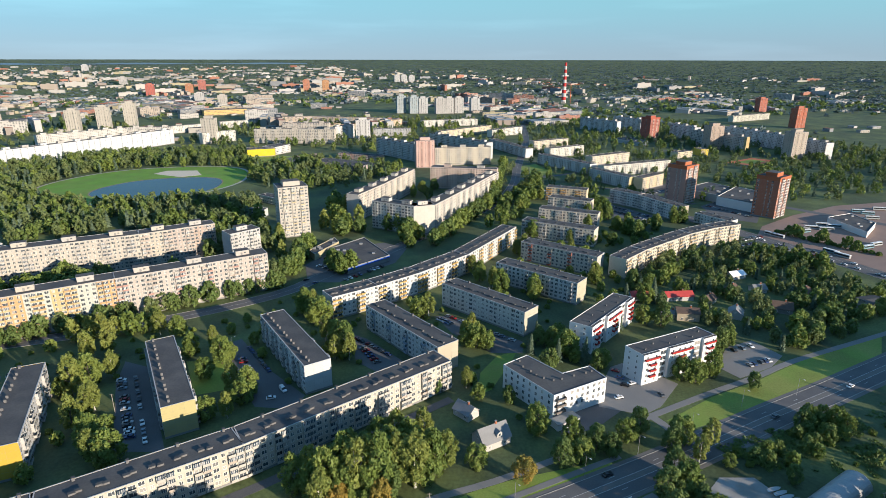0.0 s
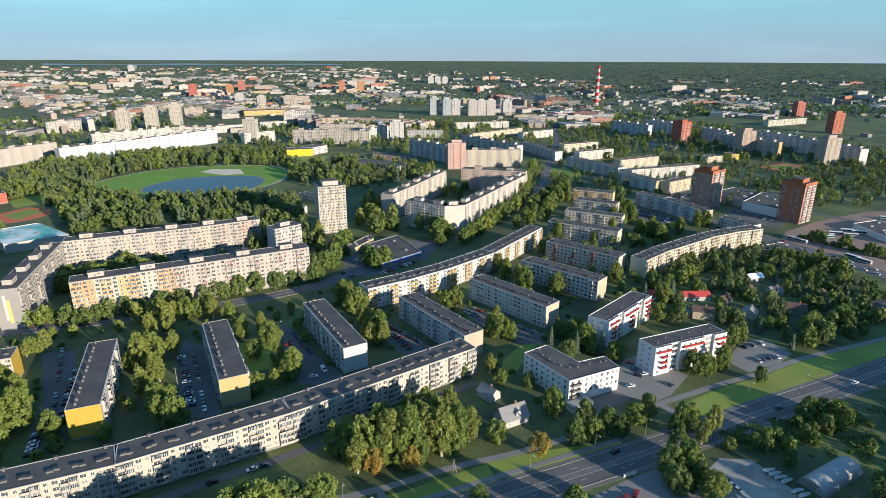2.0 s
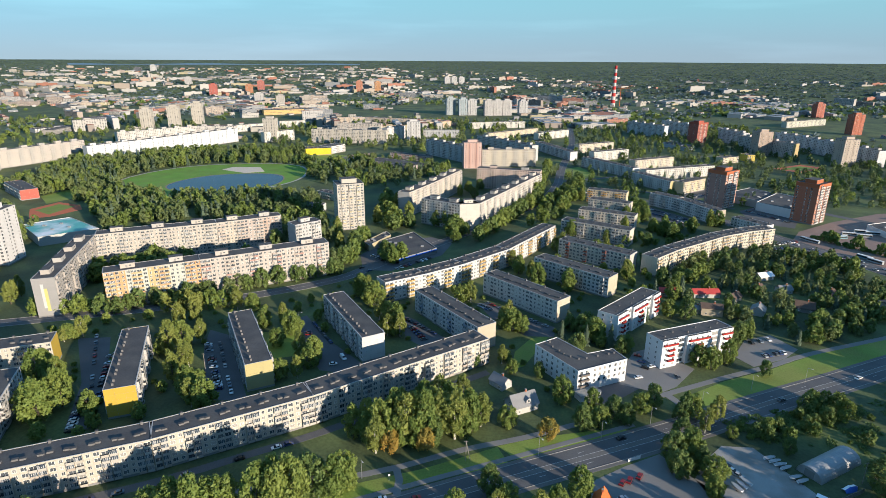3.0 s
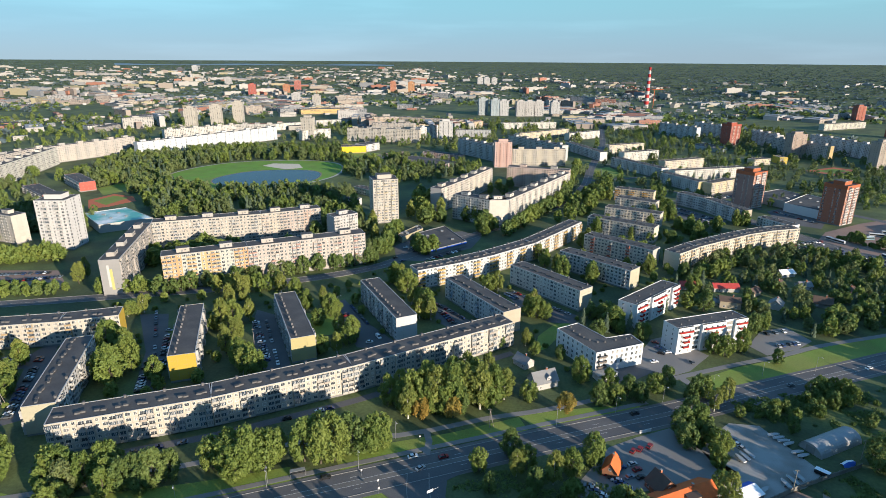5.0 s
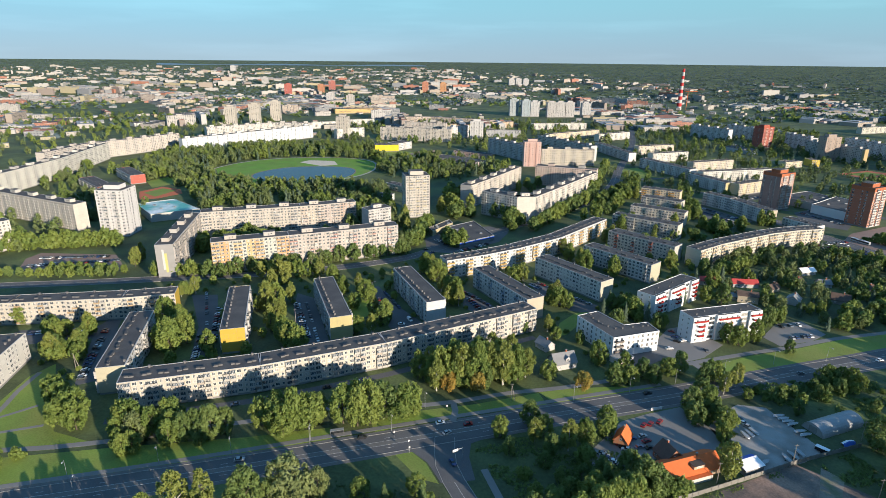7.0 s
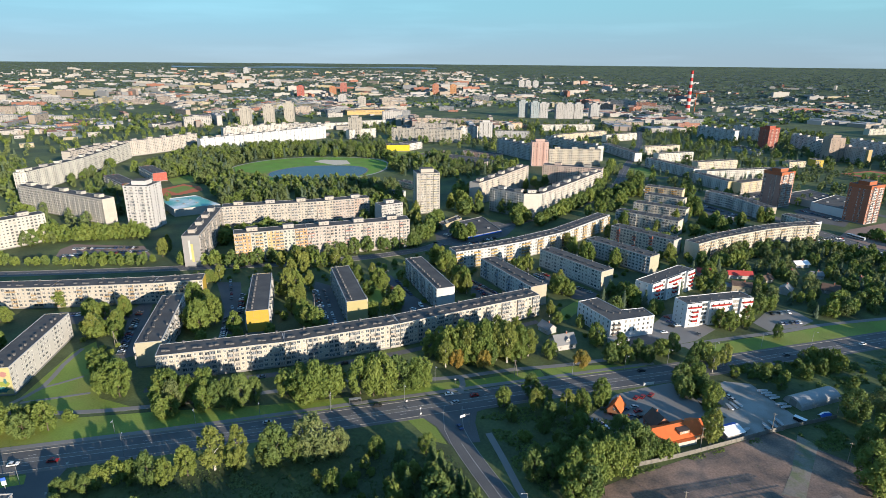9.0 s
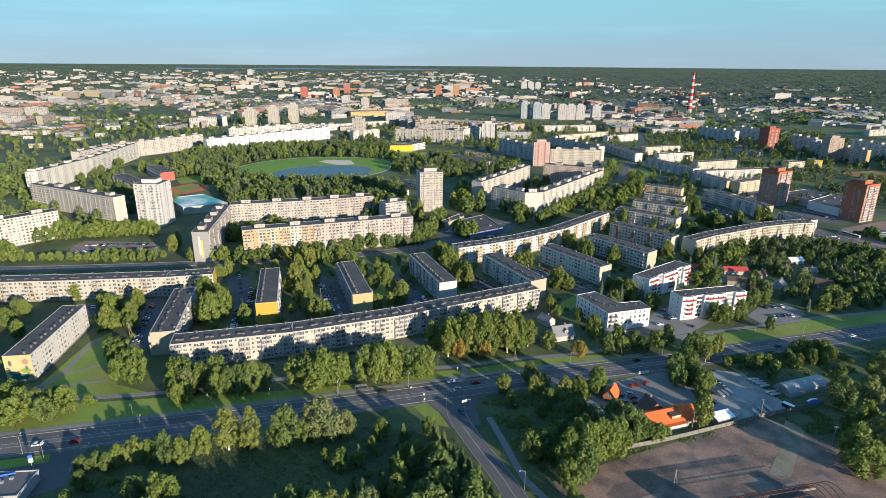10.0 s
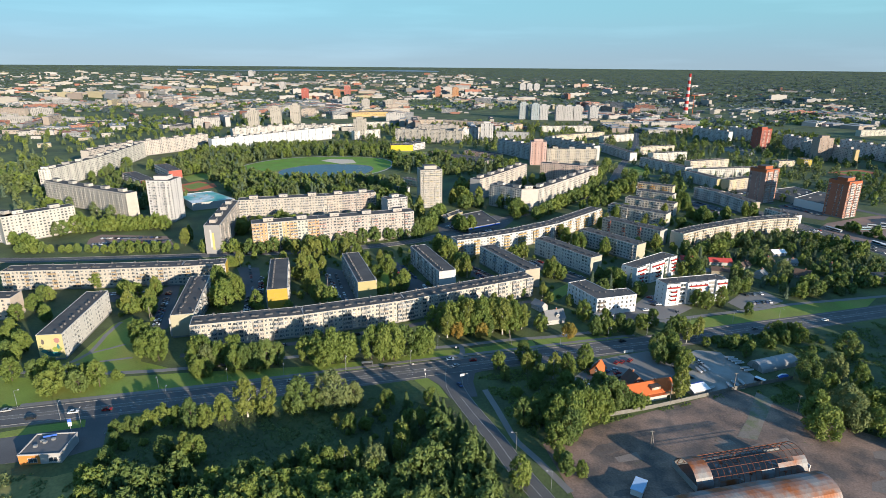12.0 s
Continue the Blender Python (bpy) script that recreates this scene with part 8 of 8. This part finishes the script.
car_row((-157.1, 246.5), (-127.1, 197.5), 20, 75, 0.85, court)
car_row((-152.1, 250.2), (-120.2, 195.7), 9, 0, 0.9, court)
car_row((-105.6, 279.7), (-86.3, 253.2), 7, 0, 0.9, court)
car_row((-105.2, 267.3), (-97.4, 254.2), 5, 80, 0.8, court)
car(*(-75.6, 237.2), -55, 3, "parked in a block's court", van=True)
car(*(-79.2, 230.1), 15, 3, court)
car_row((-228.4, 252.3), (-191.4, 194.3), 8, 0, 0.7, court)
car_row((-203.9, 228.5), (-180.2, 182.3), 13, 75, 0.9, court)
car_row((-192.6, 190.4), (-178.0, 160.3), 11, 75, 0.9, court)
car_row((-253.7, 185.7), (-223.7, 131.7), 20, 75, 0.92, court)
car_row((-293.8, 170.4), (-284.0, 176.0), 6, 80, 0.85, court)
car_row((-272.7, 178.2), (-259.8, 185.2), 7, 80, 0.8, court)
car_row((-48.7, 289.9), (-28.0, 270.6), 9, 5, 0.8, court)
car_row((-44.2, 280.0), (-33.0, 261.8), 6, 85, 0.8, court)
car_row((2.1, 319.9), (39.7, 286.9), 14, 5, 0.8, court)
car_row((-3.0, 315.9), (5.4, 308.2), 5, 85, 0.8, court)
car_row((156.2, 260.7), (170.6, 266.6), 6, 80, 0.9, "parked beside the lawn")
car_row((153.7, 275.7), (171.0, 282.8), 3, 80, 0.8, "parked beside the lawn")
car_row((86.6, 258.2), (87.7, 238.3), 3, 60, 0.9, "parked beside the white house")
car(*(91.4, 243.3), 20, 3, "parked beside the white house")
car(*(81.6, 231.1), 15, 3, "parked beside the white house")
car(*(102.1, 233.5), 100, 1, "parked beside the white house")
car_row((44.2, 134.4), (51.3, 126.6), 6, 40, 0.95, "parked on the paved yard")
car_row((35.5, 127.1), (43.7, 118.2), 6, 40, 0.95, "parked on the paved yard")
car_row((99.7, 167.8), (104.1, 157.8), 4, 20, 0.95, "parked in the gravel yard")
car_row((-395.9, 269.9), (-335.0, 298.3), 26, 85, 0.9, "in the crowded car park")
car_row((-402.0, 288.0), (-350.0, 304.0), 22, 85, 0.8, "in the crowded car park")
car_row((-389.5, 258.8), (-334.8, 279.9), 24, 85, 0.85, "in the crowded car park")
car_row((237.4, 453.1), (268.9, 468.7), 10, 70, 0.8, "beside the garden suburb")
car_row((269.6, 460.9), (284.9, 446.0), 6, 20, 0.8, "beside the garden suburb")
car_row((160.0, 600.0), (200.0, 536.0), 16, 75, 0.85, court)
car_row((170.0, 606.0), (210.0, 544.0), 15, 75, 0.8, court)
car_row((240.0, 654.0), (284.0, 692.0), 16, 70, 0.8, court)
car_row((84.0, 655.0), (150.0, 681.0), 14, 0, 0.5, "standing in the estate street")
car_row((276.0, 478.0), (322.0, 380.0), 22, 0, 0.6, "standing on the wide road")
car_row((284.0, 481.0), (338.0, 366.0), 20, 0, 0.4, "standing on the wide road")
car_row((250.0, 470.0), (282.0, 486.0), 10, 75, 0.9, "beside the garden suburb")
car_row((-70.0, 378.0), (-42.0, 412.0), 10, 80, 0.75, "before the low shop")
car_row((-98.0, 380.0), (-88.0, 372.0), 4, 80, 0.75, "before the low shop")
car_row((281.4, 597.8), (306.4, 551.9), 14, 60, 0.8, "in the shop's car park")
car_row((294.3, 610.5), (320.0, 567.4), 14, 60, 0.8, "in the shop's car park")
car_row((-96.1, 410.1), (-75.8, 392.2), 4, 60, 0.8, "before the low shop")
for p, a, c in (((-34.9, 133.5), 28, 3), ((-22.3, 135.1), 28, 5), ((-30.6, 126.9), 50, 2), ((-24.6, 107.5), -55, 4), ((-66.8, 116.0), 28, 0), ((-199.1, 42.5), 25, 3), ((-185.3, 48.0), 25, 5), ((-214.6, 34.2), 25, 0), ((-231.0, 36.6), 25, 2), ((-111.6, 91.5), 26, 2), ((62.2, 178.9), 27, 0), ((195.6, 241.1), 28, 3), ((146.0, 216.3), 28, 1)):
    car(p[0], p[1], a, c, "standing on the asphalt road")


def bus(x, y, ang, colour, word, long=12.0):
    root = thing("bus", pose(x, y, 0.05, 0, 0, ang), "%s city bus at the bus station" % word, "bus", "buses at the station")
    m = paint(colour, 0.35)
    s = Shape()
    s.box(-long / 2, long / 2, -1.25, 1.25, 0.35, 2.95, m)
    part("body", s, root)
    s = Shape()
    s.box(-long / 2 + 0.1, long / 2 - 0.1, -1.2, 1.2, 2.97, 3.1, M_WINFRAME)
    part("roof", s, root)
    for sy in (-1, 1):
        s = Shape()
        s.box(-long / 2 + 0.4, long / 2 - 0.3, sy * 1.26 - 0.01, sy * 1.26 + 0.01, 1.4, 2.5, M_CARGLASS)
        part("window_band", s, root)
        for wx in (-long / 2 + 2.4, long / 2 - 2.4):
            w = Shape()
            w.tube((0, -0.13, 0), (0, 0.13, 0), 0.48, 0.48, M_TYRE, 10)
            part("wheel", w, root, at=pose(wx, sy * 1.1, 0.48))
    return root


for p, a in (((341.2, 512.2), -12), ((357.7, 521.8), -12), ((351.9, 506.8), -12), ((364.7, 516.1), -12), ((327.3, 499.4), 15), ((426.1, 572.7), -12), ((429.7, 563.7), -12), ((422.0, 546.4), -12), ((454.4, 582.2), -12), ((352.8, 453.8), 20), ((365.3, 461.5), 20), ((292.7, 490.4), -58), ((294.9, 485.3), -58), ((314.6, 441.9), -62), ((317.3, 432.1), -62)):
    bus(p[0], p[1], a, (0.62, 0.66, 0.68) if car_rnd.random() < 0.6 else (0.25, 0.45, 0.55), "white and blue")


def trailer(x, y, ang):
    """A boat on a road trailer."""
    root = thing("boat_trailer", pose(x, y, 0.05, 0, 0, ang), "small white boat on a road trailer", "boat", "boats in the gravel yard")
    s = Shape()
    st = [(-2.6, 0.75), (-1.0, 0.95), (1.0, 0.85), (2.2, 0.45), (2.9, 0.02)]
    rings = [[(x0, -w0, 1.3 + 0.03 * x0), (x0, -w0 * 0.3, 0.55), (x0, w0 * 0.3, 0.55), (x0, w0, 1.3 + 0.03 * x0)] for x0, w0 in st]
    for ra, rb in zip(rings, rings[1:]):
        for k in range(3):
            s.face([ra[k], rb[k], rb[k + 1], ra[k + 1]], M_WHITESHEET)
        s.face([ra[0], ra[3], rb[3], rb[0]], M_GREY)
    s.face(rings[0], M_WHITESHEET)
    part("hull", s.mesh("hull", weld=True), root)
    s = Shape()
    s.box(-2.4, 2.4, -0.05, 0.05, 0.4, 0.5, M_GALV)
    s.box(-0.9, -0.8, -0.9, 0.9, 0.35, 0.45, M_GALV)
    part("chassis", s, root)
    for sg in (-1, 1):
        w = Shape()
        w.tube((0, -0.08, 0), (0, 0.08, 0), 0.28, 0.28, M_TYRE, 8)
        part("wheel", w, root, at=pose(-0.85, sg * 0.95, 0.28))


for a, b, n in (((119.7, 171.6), (125.0, 163.9), 4), ((124.9, 160.6), (127.9, 156.3), 2), ((99.0, 150.7), (105.9, 156.1), 3), ((110.9, 137.0), (121.3, 144.7), 3), ((101.5, 134.4), (104.0, 132.2), 1)):
    w = math.degrees(math.atan2(b[1] - a[1], b[0] - a[0]))
    for i in range(n):
        t = (i + 0.5) / n
        trailer(a[0] + (b[0] - a[0]) * t, a[1] + (b[1] - a[1]) * t, w + 75 + car_rnd.uniform(-8, 8))
tarp = thing("covered_boat", pose(*(143.4, 155.0), 0, 0, 0, 20), "boat under a blue and white tarpaulin", "boat")
s = Shape()
for (xa, wa, ha), (xb, wb, hb) in zip([(-3, 1.2, 0.8), (-1, 1.6, 2.0), (2, 1.4, 1.9)], [(-1, 1.6, 2.0), (2, 1.4, 1.9), (3.6, 0.3, 0.9)]):
    for sg in (-1, 1):
        s.face([(xa, sg * wa, 0.05), (xb, sg * wb, 0.05), (xb, sg * wb * 0.3, hb), (xa, sg * wa * 0.3, ha)], M_WHITESHEET if sg > 0 else M_BLUE)
    s.face([(xa, -wa * 0.3, ha), (xa, wa * 0.3, ha), (xb, wb * 0.3, hb), (xb, -wb * 0.3, hb)], M_WHITESHEET)
part("cover", s, tarp)
box_trailer = thing("box_trailer", pose(*(129.8, 147.1), 0, 0, 0, -40), "black box trailer with a white lid", "trailer")
s = Shape()
s.box(-2.6, 2.6, -1.1, 1.1, 0.5, 2.0, M_TYRE)
part("body", s, box_trailer)
s = Shape()
s.box(-2.65, 2.65, -1.15, 1.15, 2.02, 2.12, M_WHITESHEET)
part("lid", s, box_trailer)
for sg in (-1, 1):
    w = Shape()
    w.tube((0, -0.1, 0), (0, 0.1, 0), 0.32, 0.32, M_TYRE, 8)
    part("wheel", w, box_trailer, at=pose(0, sg * 1.0, 0.33))


# ---- posts and lamps ----
def street_lamp(x, y, ang, h=9.0, arm=1.8):
    root = thing("street_lamp", pose(x, y, 0, 0, 0, ang), "slim grey steel street lamp beside the road", "street lamp", "street lamps")
    s = Shape()
    s.tube((0, 0, 0), (0, 0, h), 0.10, 0.06, M_GALV, 6)
    part("pole", s, root)
    s = Shape()
    s.tube((0, 0, h), (arm, 0, h + 0.35), 0.05, 0.04, M_GALV, 5)
    part("arm", s, root)
    s = Shape()
    s.box(arm - 0.1, arm + 0.7, -0.16, 0.16, h + 0.28, h + 0.44, M_WHITE)
    part("lamp_head", s, root)
    return root


for p, a in (((-229.0, 40.5), 25), ((-171.9, 67.6), -60), ((-160.1, 58.3), 115), ((-142.9, 83.1), -60), ((-116.9, 94.4), -60), ((-87.6, 107.8), -60), ((-55.4, 123.5), -60), ((-199.6, 35.8), 115), ((-186.1, 33.5), 115), ((8.8, 61.3), 200), ((24.5, 39.5), 200),
             ((105.0, 206.5), -60), ((165.3, 233.7), -60), ((135.1, 224.4), -60), ((53.5, 178.5), -60), ((25.5, 164.6), -60), ((77.6, 191.3), -60), ((-88.0, 109.6), -60), ((-112.0, 273.4), 30), ((-44.6, 144.3), -60)):
    street_lamp(p[0], p[1], a)


def power_pole(x, y, h=11.0, twin=False):
    root = thing("power_pole", pose(x, y, 0), "weathered wooden power pole with cross arm", "pole", "power poles")
    s = Shape()
    s.tube((0, 0, 0), (0, 0, h), 0.16, 0.11, M_WOODPOLE, 7)
    part("pole", s, root)
    if twin:
        s = Shape()
        s.tube((1.8, 0.8, 0), (0.1, 0, h * 0.9), 0.15, 0.11, M_WOODPOLE, 7)
        part("strut", s, root)
    s = Shape()
    s.box(-0.9, 0.9, -0.06, 0.06, h - 0.6, h - 0.45, M_WOODPOLE)
    part("cross_arm", s, root)
    return root


for p, t in (((-4.5, 158.4), True), ((65.7, 74.2), True), ((138.6, 119.3), False), ((150.3, 159.1), False), ((114.2, 135.5), False), ((-234.2, 140.6), True), ((80.3, 117.2), False), ((-144.8, 218.3), False)):
    power_pole(p[0], p[1], 10.0, t)
# traffic sign gantry at the junction
gantry = thing("traffic_sign_pole", pose(*(-20.9, 110.3), 0, 0, 0, 40), "grey sign pole with a cantilevered direction sign", "sign")
s = Shape()
s.tube((0, 0, 0), (0, 0, 6.5), 0.14, 0.10, M_GALV, 7)
part("pole", s, gantry)
s = Shape()
s.tube((0, 0, 6.2), (-4.5, 0, 6.3), 0.08, 0.06, M_GALV, 6)
part("arm", s, gantry)
s = Shape()
s.box(-4.8, -2.2, -0.06, 0.06, 5.6, 6.8, M_WHITE)
part("sign_plate", s, gantry)
for p in ((-45.1, 114.9), (-53.0, 119.5), (-43.8, 110.7), (-175.7, 45.9), (-169.7, 29.6), (-33.8, 144.2)):
    sg = thing("road_sign", pose(p[0], p[1], 0, 0, 0, car_rnd.uniform(0, 90)), "small road sign on a thin post", "sign", "road signs")
    s = Shape()
    s.tube((0, 0, 0), (0, 0, 3.0), 0.05, 0.05, M_GALV, 5)
    part("post", s, sg)
    s = Shape()
    s.box(-0.4, 0.4, -0.08, -0.05, 2.3, 3.1, M_WHITE)
    part("sign_plate", s, sg)
shelter = thing("bus_shelter", pose(*(-78.3, 116.3), 0, 0, 0, 26), "glass bus shelter on the pavement", "shelter")
s = Shape()
s.box(-3, 3, -0.9, 0.9, 2.4, 2.52, M_GALV)
part("roof", s, shelter)
s = Shape()
s.box(-3, 3, 0.82, 0.86, 0.2, 2.38, M_CARGLASS)
part("back_pane", s, shelter)
for sx in (-2.9, 2.9):
    s = Shape()
    s.box(sx - 0.05, sx + 0.05, -0.85, -0.75, 0, 2.4, M_GALV)
    part("post", s, shelter)
board = thing("advert_board", pose(*(64.4, 164.6), 0, 0, 0, 25), "white roadside board on low posts", "sign")
s = Shape()
s.box(-3, 3, -0.08, 0.08, 0.5, 2.0, M_WHITE)
part("board", s, board)
s = Shape()
s.box(-2.5, -2.4, 0.08, 0.16, 0, 1.9, M_GALV)
part("post", s, board)

# ---- low halls and far town ----
def hall(ring, h, wall, label, roof=None, name="hall"):
    """A low flat-roofed hall over a plan ring."""
    area = sum(ring[i][0] * ring[(i + 1) % len(ring)][1] - ring[(i + 1) % len(ring)][0] * ring[i][1] for i in range(len(ring)))
    if area < 0:
        ring = ring[::-1]
    root = thing(name, pose(ring[0][0], ring[0][1], 0), label, "hall")
    loc = [(p[0] - ring[0][0], p[1] - ring[0][1]) for p in ring]
    s = Shape()
    s.prism(loc, 0, h, wall, roof or M_ROOF)
    part("wall", s, root)
    e = Shape()
    for i in range(len(loc)):
        a, b = Vector(loc[i]), Vector(loc[(i + 1) % len(loc)])
        d = (b - a).normalized()
        inn = Vector((-d.y, d.x))
        e.prism([tuple(a - inn * 0.1), tuple(b - inn * 0.1), tuple(b + inn * 0.3), tuple(a + inn * 0.3)], h - 0.1, h + 0.5, wall, M_EDGE)
    part("parapet", e, root)
    cx, cy = sum(p[0] for p in loc) / len(loc), sum(p[1] for p in loc) / len(loc)
    rnd = random.Random(int(ring[0][0]))
    for i in range(5):
        t = rnd.uniform(0.2, 0.75)
        p = loc[i % len(loc)]
        u = Shape()
        u.box(-1.2, 1.2, -0.8, 0.8, 0, 1.1, M_GALV)
        part("roof_unit", u, root, at=pose(cx + (p[0] - cx) * t, cy + (p[1] - cy) * t, h))
    return root


hall([(-92.1, 435.1), (-68.9, 391.2), (-41.4, 420.8), (-67.2, 466.9)], 4.5, M_CONC_DARK, "low dark-roofed shop with blue front")
low_shop = bpy.data.objects["hall"]
s = Shape()
for (xa, ya), (xb, yb) in (((0.0, 0.0), (23.2, -43.9)), ((23.2, -43.9), (50.7, -14.3))):
    d = Vector((xb - xa, yb - ya)).normalized()
    o = Vector((d.y, -d.x)) * 0.25
    s.prism([(xa + o.x, ya + o.y), (xb + o.x, yb + o.y), (xb + o.x * 0.45, yb + o.y * 0.45), (xa + o.x * 0.45, ya + o.y * 0.45)], 2.9, 4.3, M_BLUE)
part("sign_band", s, low_shop, "blue plain sign band")
hall([(-105.7, 430.9), (-99.4, 421.1), (-86.2, 453.7), (-92.1, 464.8)], 5, paint((0.66, 0.58, 0.36)), "low cream service building")
hall([(-430.6, 441.5), (-386.5, 405.6), (-352.4, 437.4), (-405.1, 470.7)], 8, paint((0.70, 0.70, 0.68)), "unfinished concrete sports hall with a turquoise roof", surface("turquoise_roof", (0.10, 0.36, 0.33), rough=0.5, tint=(0.7, 0.72, 0.74), tint_amount=1.0, tint_scale=0.03))
hall([(274.9, 647.9), (320.3, 684.8), (336.8, 650.3), (306.3, 605.3)], 8, paint((0.62, 0.62, 0.60)), "large grey shopping hall with a dark roof")
hall([(293.7, 603.0), (338.2, 653.6), (355.9, 625.2), (318.4, 567.5)], 9, M_WHITE, "white-walled shopping hall with flat roof")
hall([(369.7, 534.0), (401.6, 549.0), (401.8, 514.2), (372.0, 483.0)], 5, M_WHITE, "low white bus station building")
hall([(325.1, 1096.6), (356.4, 1030.6), (375.7, 1062.4), (355.9, 1134.6)], 6, paint((0.6, 0.66, 0.7)), "low pale school among blocks")
hall([(388.3, 1636.5), (331.7, 1747.3), (273.0, 1678.3), (286.0, 1564.9)], 10, paint((0.5, 0.24, 0.14)), "long reddish factory hall", surface("rusty_red_roof", (0.36, 0.15, 0.09)))

# red and white banded chimney
chimney = thing("power_station_chimney", pose(424, 2089, 0), "tall red and white banded power station chimney", "chimney")
cw, cr = paint((0.80, 0.80, 0.80)), paint((0.70, 0.06, 0.06))
for i in range(12):
    z0, z1 = i * 11.4, (i + 1) * 11.4
    s = Shape()
    s.tube((0, 0, z0), (0, 0, z1), 8.2 - 4.2 * z0 / 137, 8.2 - 4.2 * z1 / 137, cr if i % 2 else cw, 14)
    part("band", s, chimney)
crane = thing("tower_crane", pose(448, 2092, 0), "orange tower crane beside the chimney", "crane")
s = Shape()
s.box(-0.6, 0.6, -0.6, 0.6, 0, 62, M_ORANGE_TILE)
part("mast", s, crane)
s = Shape()
s.box(-10, 30, -0.5, 0.5, 62, 63.2, M_ORANGE_TILE)
part("jib", s, crane)


def town_shape(s, x, y, z, ang, L, D, H, wall, roof, windows=True):
    """A plain house body with roof house and, where they can be told apart, window rows, added to s."""
    k = len(s.v)
    t = Shape()
    t.box(-L / 2, L / 2, -D / 2, D / 2, -1, H, wall, roof)
    if L > 26:
        t.box(-L * 0.16, L * 0.05, -D * 0.25, D * 0.3, H + 0.01, H + min(2.6, H * 0.2), wall, roof)
    n, f = (max(2, int(L / 5)), max(1, int(H / 3.1))) if windows else (0, 0)
    for i in range(n):
        for q in range(f):
            u, w = -L / 2 + (i + 0.25) * L / n, L / n * 0.5
            zz = 1.0 + q * H / f
            for sg in (-1, 1):
                t.face([(u, sg * (D / 2 + 0.05), zz), (u + w, sg * (D / 2 + 0.05), zz), (u + w, sg * (D / 2 + 0.05), zz + 1.5), (u, sg * (D / 2 + 0.05), zz + 1.5)], M_GLASS)
    ca, sa = math.cos(radians(ang)), math.sin(radians(ang))
    s.v += [(x + ca * a - sa * b, y + sa * a + ca * b, z + c) for a, b, c in t.v]
    s.f += [tuple(k + i for i in f_) for f_ in t.f]
    s.mi += [s.slot(t.mats[i]) for i in t.mi]


TOWN_WALLS = [paint(tuple(v * 0.84 for v in c)) for c in ((0.74, 0.73, 0.70), (0.70, 0.68, 0.62), (0.66, 0.58, 0.50), (0.78, 0.78, 0.78), (0.56, 0.57, 0.58), (0.68, 0.62, 0.42), (0.62, 0.30, 0.22), (0.42, 0.45, 0.49), (0.50, 0.44, 0.40))]
TOWN_ROOFS = [M_ROOF, M_GREYROOF, surface("pale_town_roof", (0.30, 0.31, 0.32)), surface("red_town_roof", (0.34, 0.13, 0.08))]


def far_town():
    """The town behind the estate: slab blocks in lined-up quarters, halls and small houses, thinning out to the right."""
    rnd = random.Random(101)
    joined = Shape()
    single = 0
    n = 0
    while n < 2500:
        deg = rnd.uniform(44, 150)
        a = radians(deg)
        r = 1250 + 3350 * rnd.random() ** 0.8
        x, y = 100 + r * math.cos(a), r * math.sin(a)
        k = shrink(r)
        lim = 3950 if deg > 100 else 3650 if deg > 88 else 3300
        quarter = noise.noise((x / (420 * k), y / (420 * k), 4.2))
        dens = quarter * 1.25 + (0.5 if deg > 100 else 0.22 if deg > 80 else 0.05) - max(0, r - lim) / 250 - (0.3 if r < 1800 else 0.0)
        if dens < rnd.uniform(-0.1, 0.75) or (deg > 112 and r < 1700 and rnd.random() < 0.7) or bay(deg, r):
            continue
        if y < 1500 and not free(x, y, 8):
            continue
        n += 1
        big = rnd.random()
        style = noise.noise((x / (260 * k), y / (260 * k), 7.7))
        if style > 0.12 and big < 0.6:
            L, D, H = rnd.uniform(45, 110), rnd.uniform(12, 15), rnd.choice((12, 15, 15, 15, 25))
        elif style < -0.2 and big < 0.4:
            L, D, H = rnd.uniform(45, 110), rnd.uniform(25, 55), rnd.uniform(7, 12)
        else:
            L, D, H = rnd.uniform(12, 34), rnd.uniform(9, 16), rnd.uniform(4, 9)
        L, D, H = L * k ** 0.9, D * k ** 0.9, H * k ** 0.85
        ang = 25 + 70 * noise.noise((x / 700, y / 700, 9.1)) + rnd.choice((0, 0, 90)) + rnd.uniform(-4, 4)
        wall, roof = TOWN_WALLS[min(8, int(rnd.random() ** 1.5 * 9))], rnd.choice(TOWN_ROOFS)
        if r < 2100 and single < 130:
            single += 1
            s = Shape()
            town_shape(s, 0, 0, 0, 0, L, D, H, wall, roof)
            root = thing("town_house", pose(x, y, rise(x, y), 0, 0, ang), "pale town building far behind the estate", "building", "far town buildings")
            part("wall", s, root)
        else:
            town_shape(joined, x, y, rise(x, y), ang, L, D, H, wall, roof, r < 2600)
    tagged(new("far_town", joined.mesh("far_town")), "pale far-off town blocks scattered among trees", "buildings", kind="stuff")


far_town()

# the far bay
s = Shape()
for i in range(48):
    a0, a1 = 104 + i * 0.5, 104 + (i + 1) * 0.5
    ring = []
    for deg, r in ((a0, 4335), (a1, 4335), (a1, 4435 + 50 * math.sin(a1 * 0.6)), (a0, 4435 + 50 * math.sin(a0 * 0.6))):
        x, y = 100 + r * math.cos(radians(deg)), r * math.sin(radians(deg))
        ring.append((x, y, rise(x, y) + 1.5))
    s.face(ring[::-1], M_BAY)
tagged(new("bay_water", s.mesh("bay_water")), "pale blue bay behind the town", "water", kind="structure")
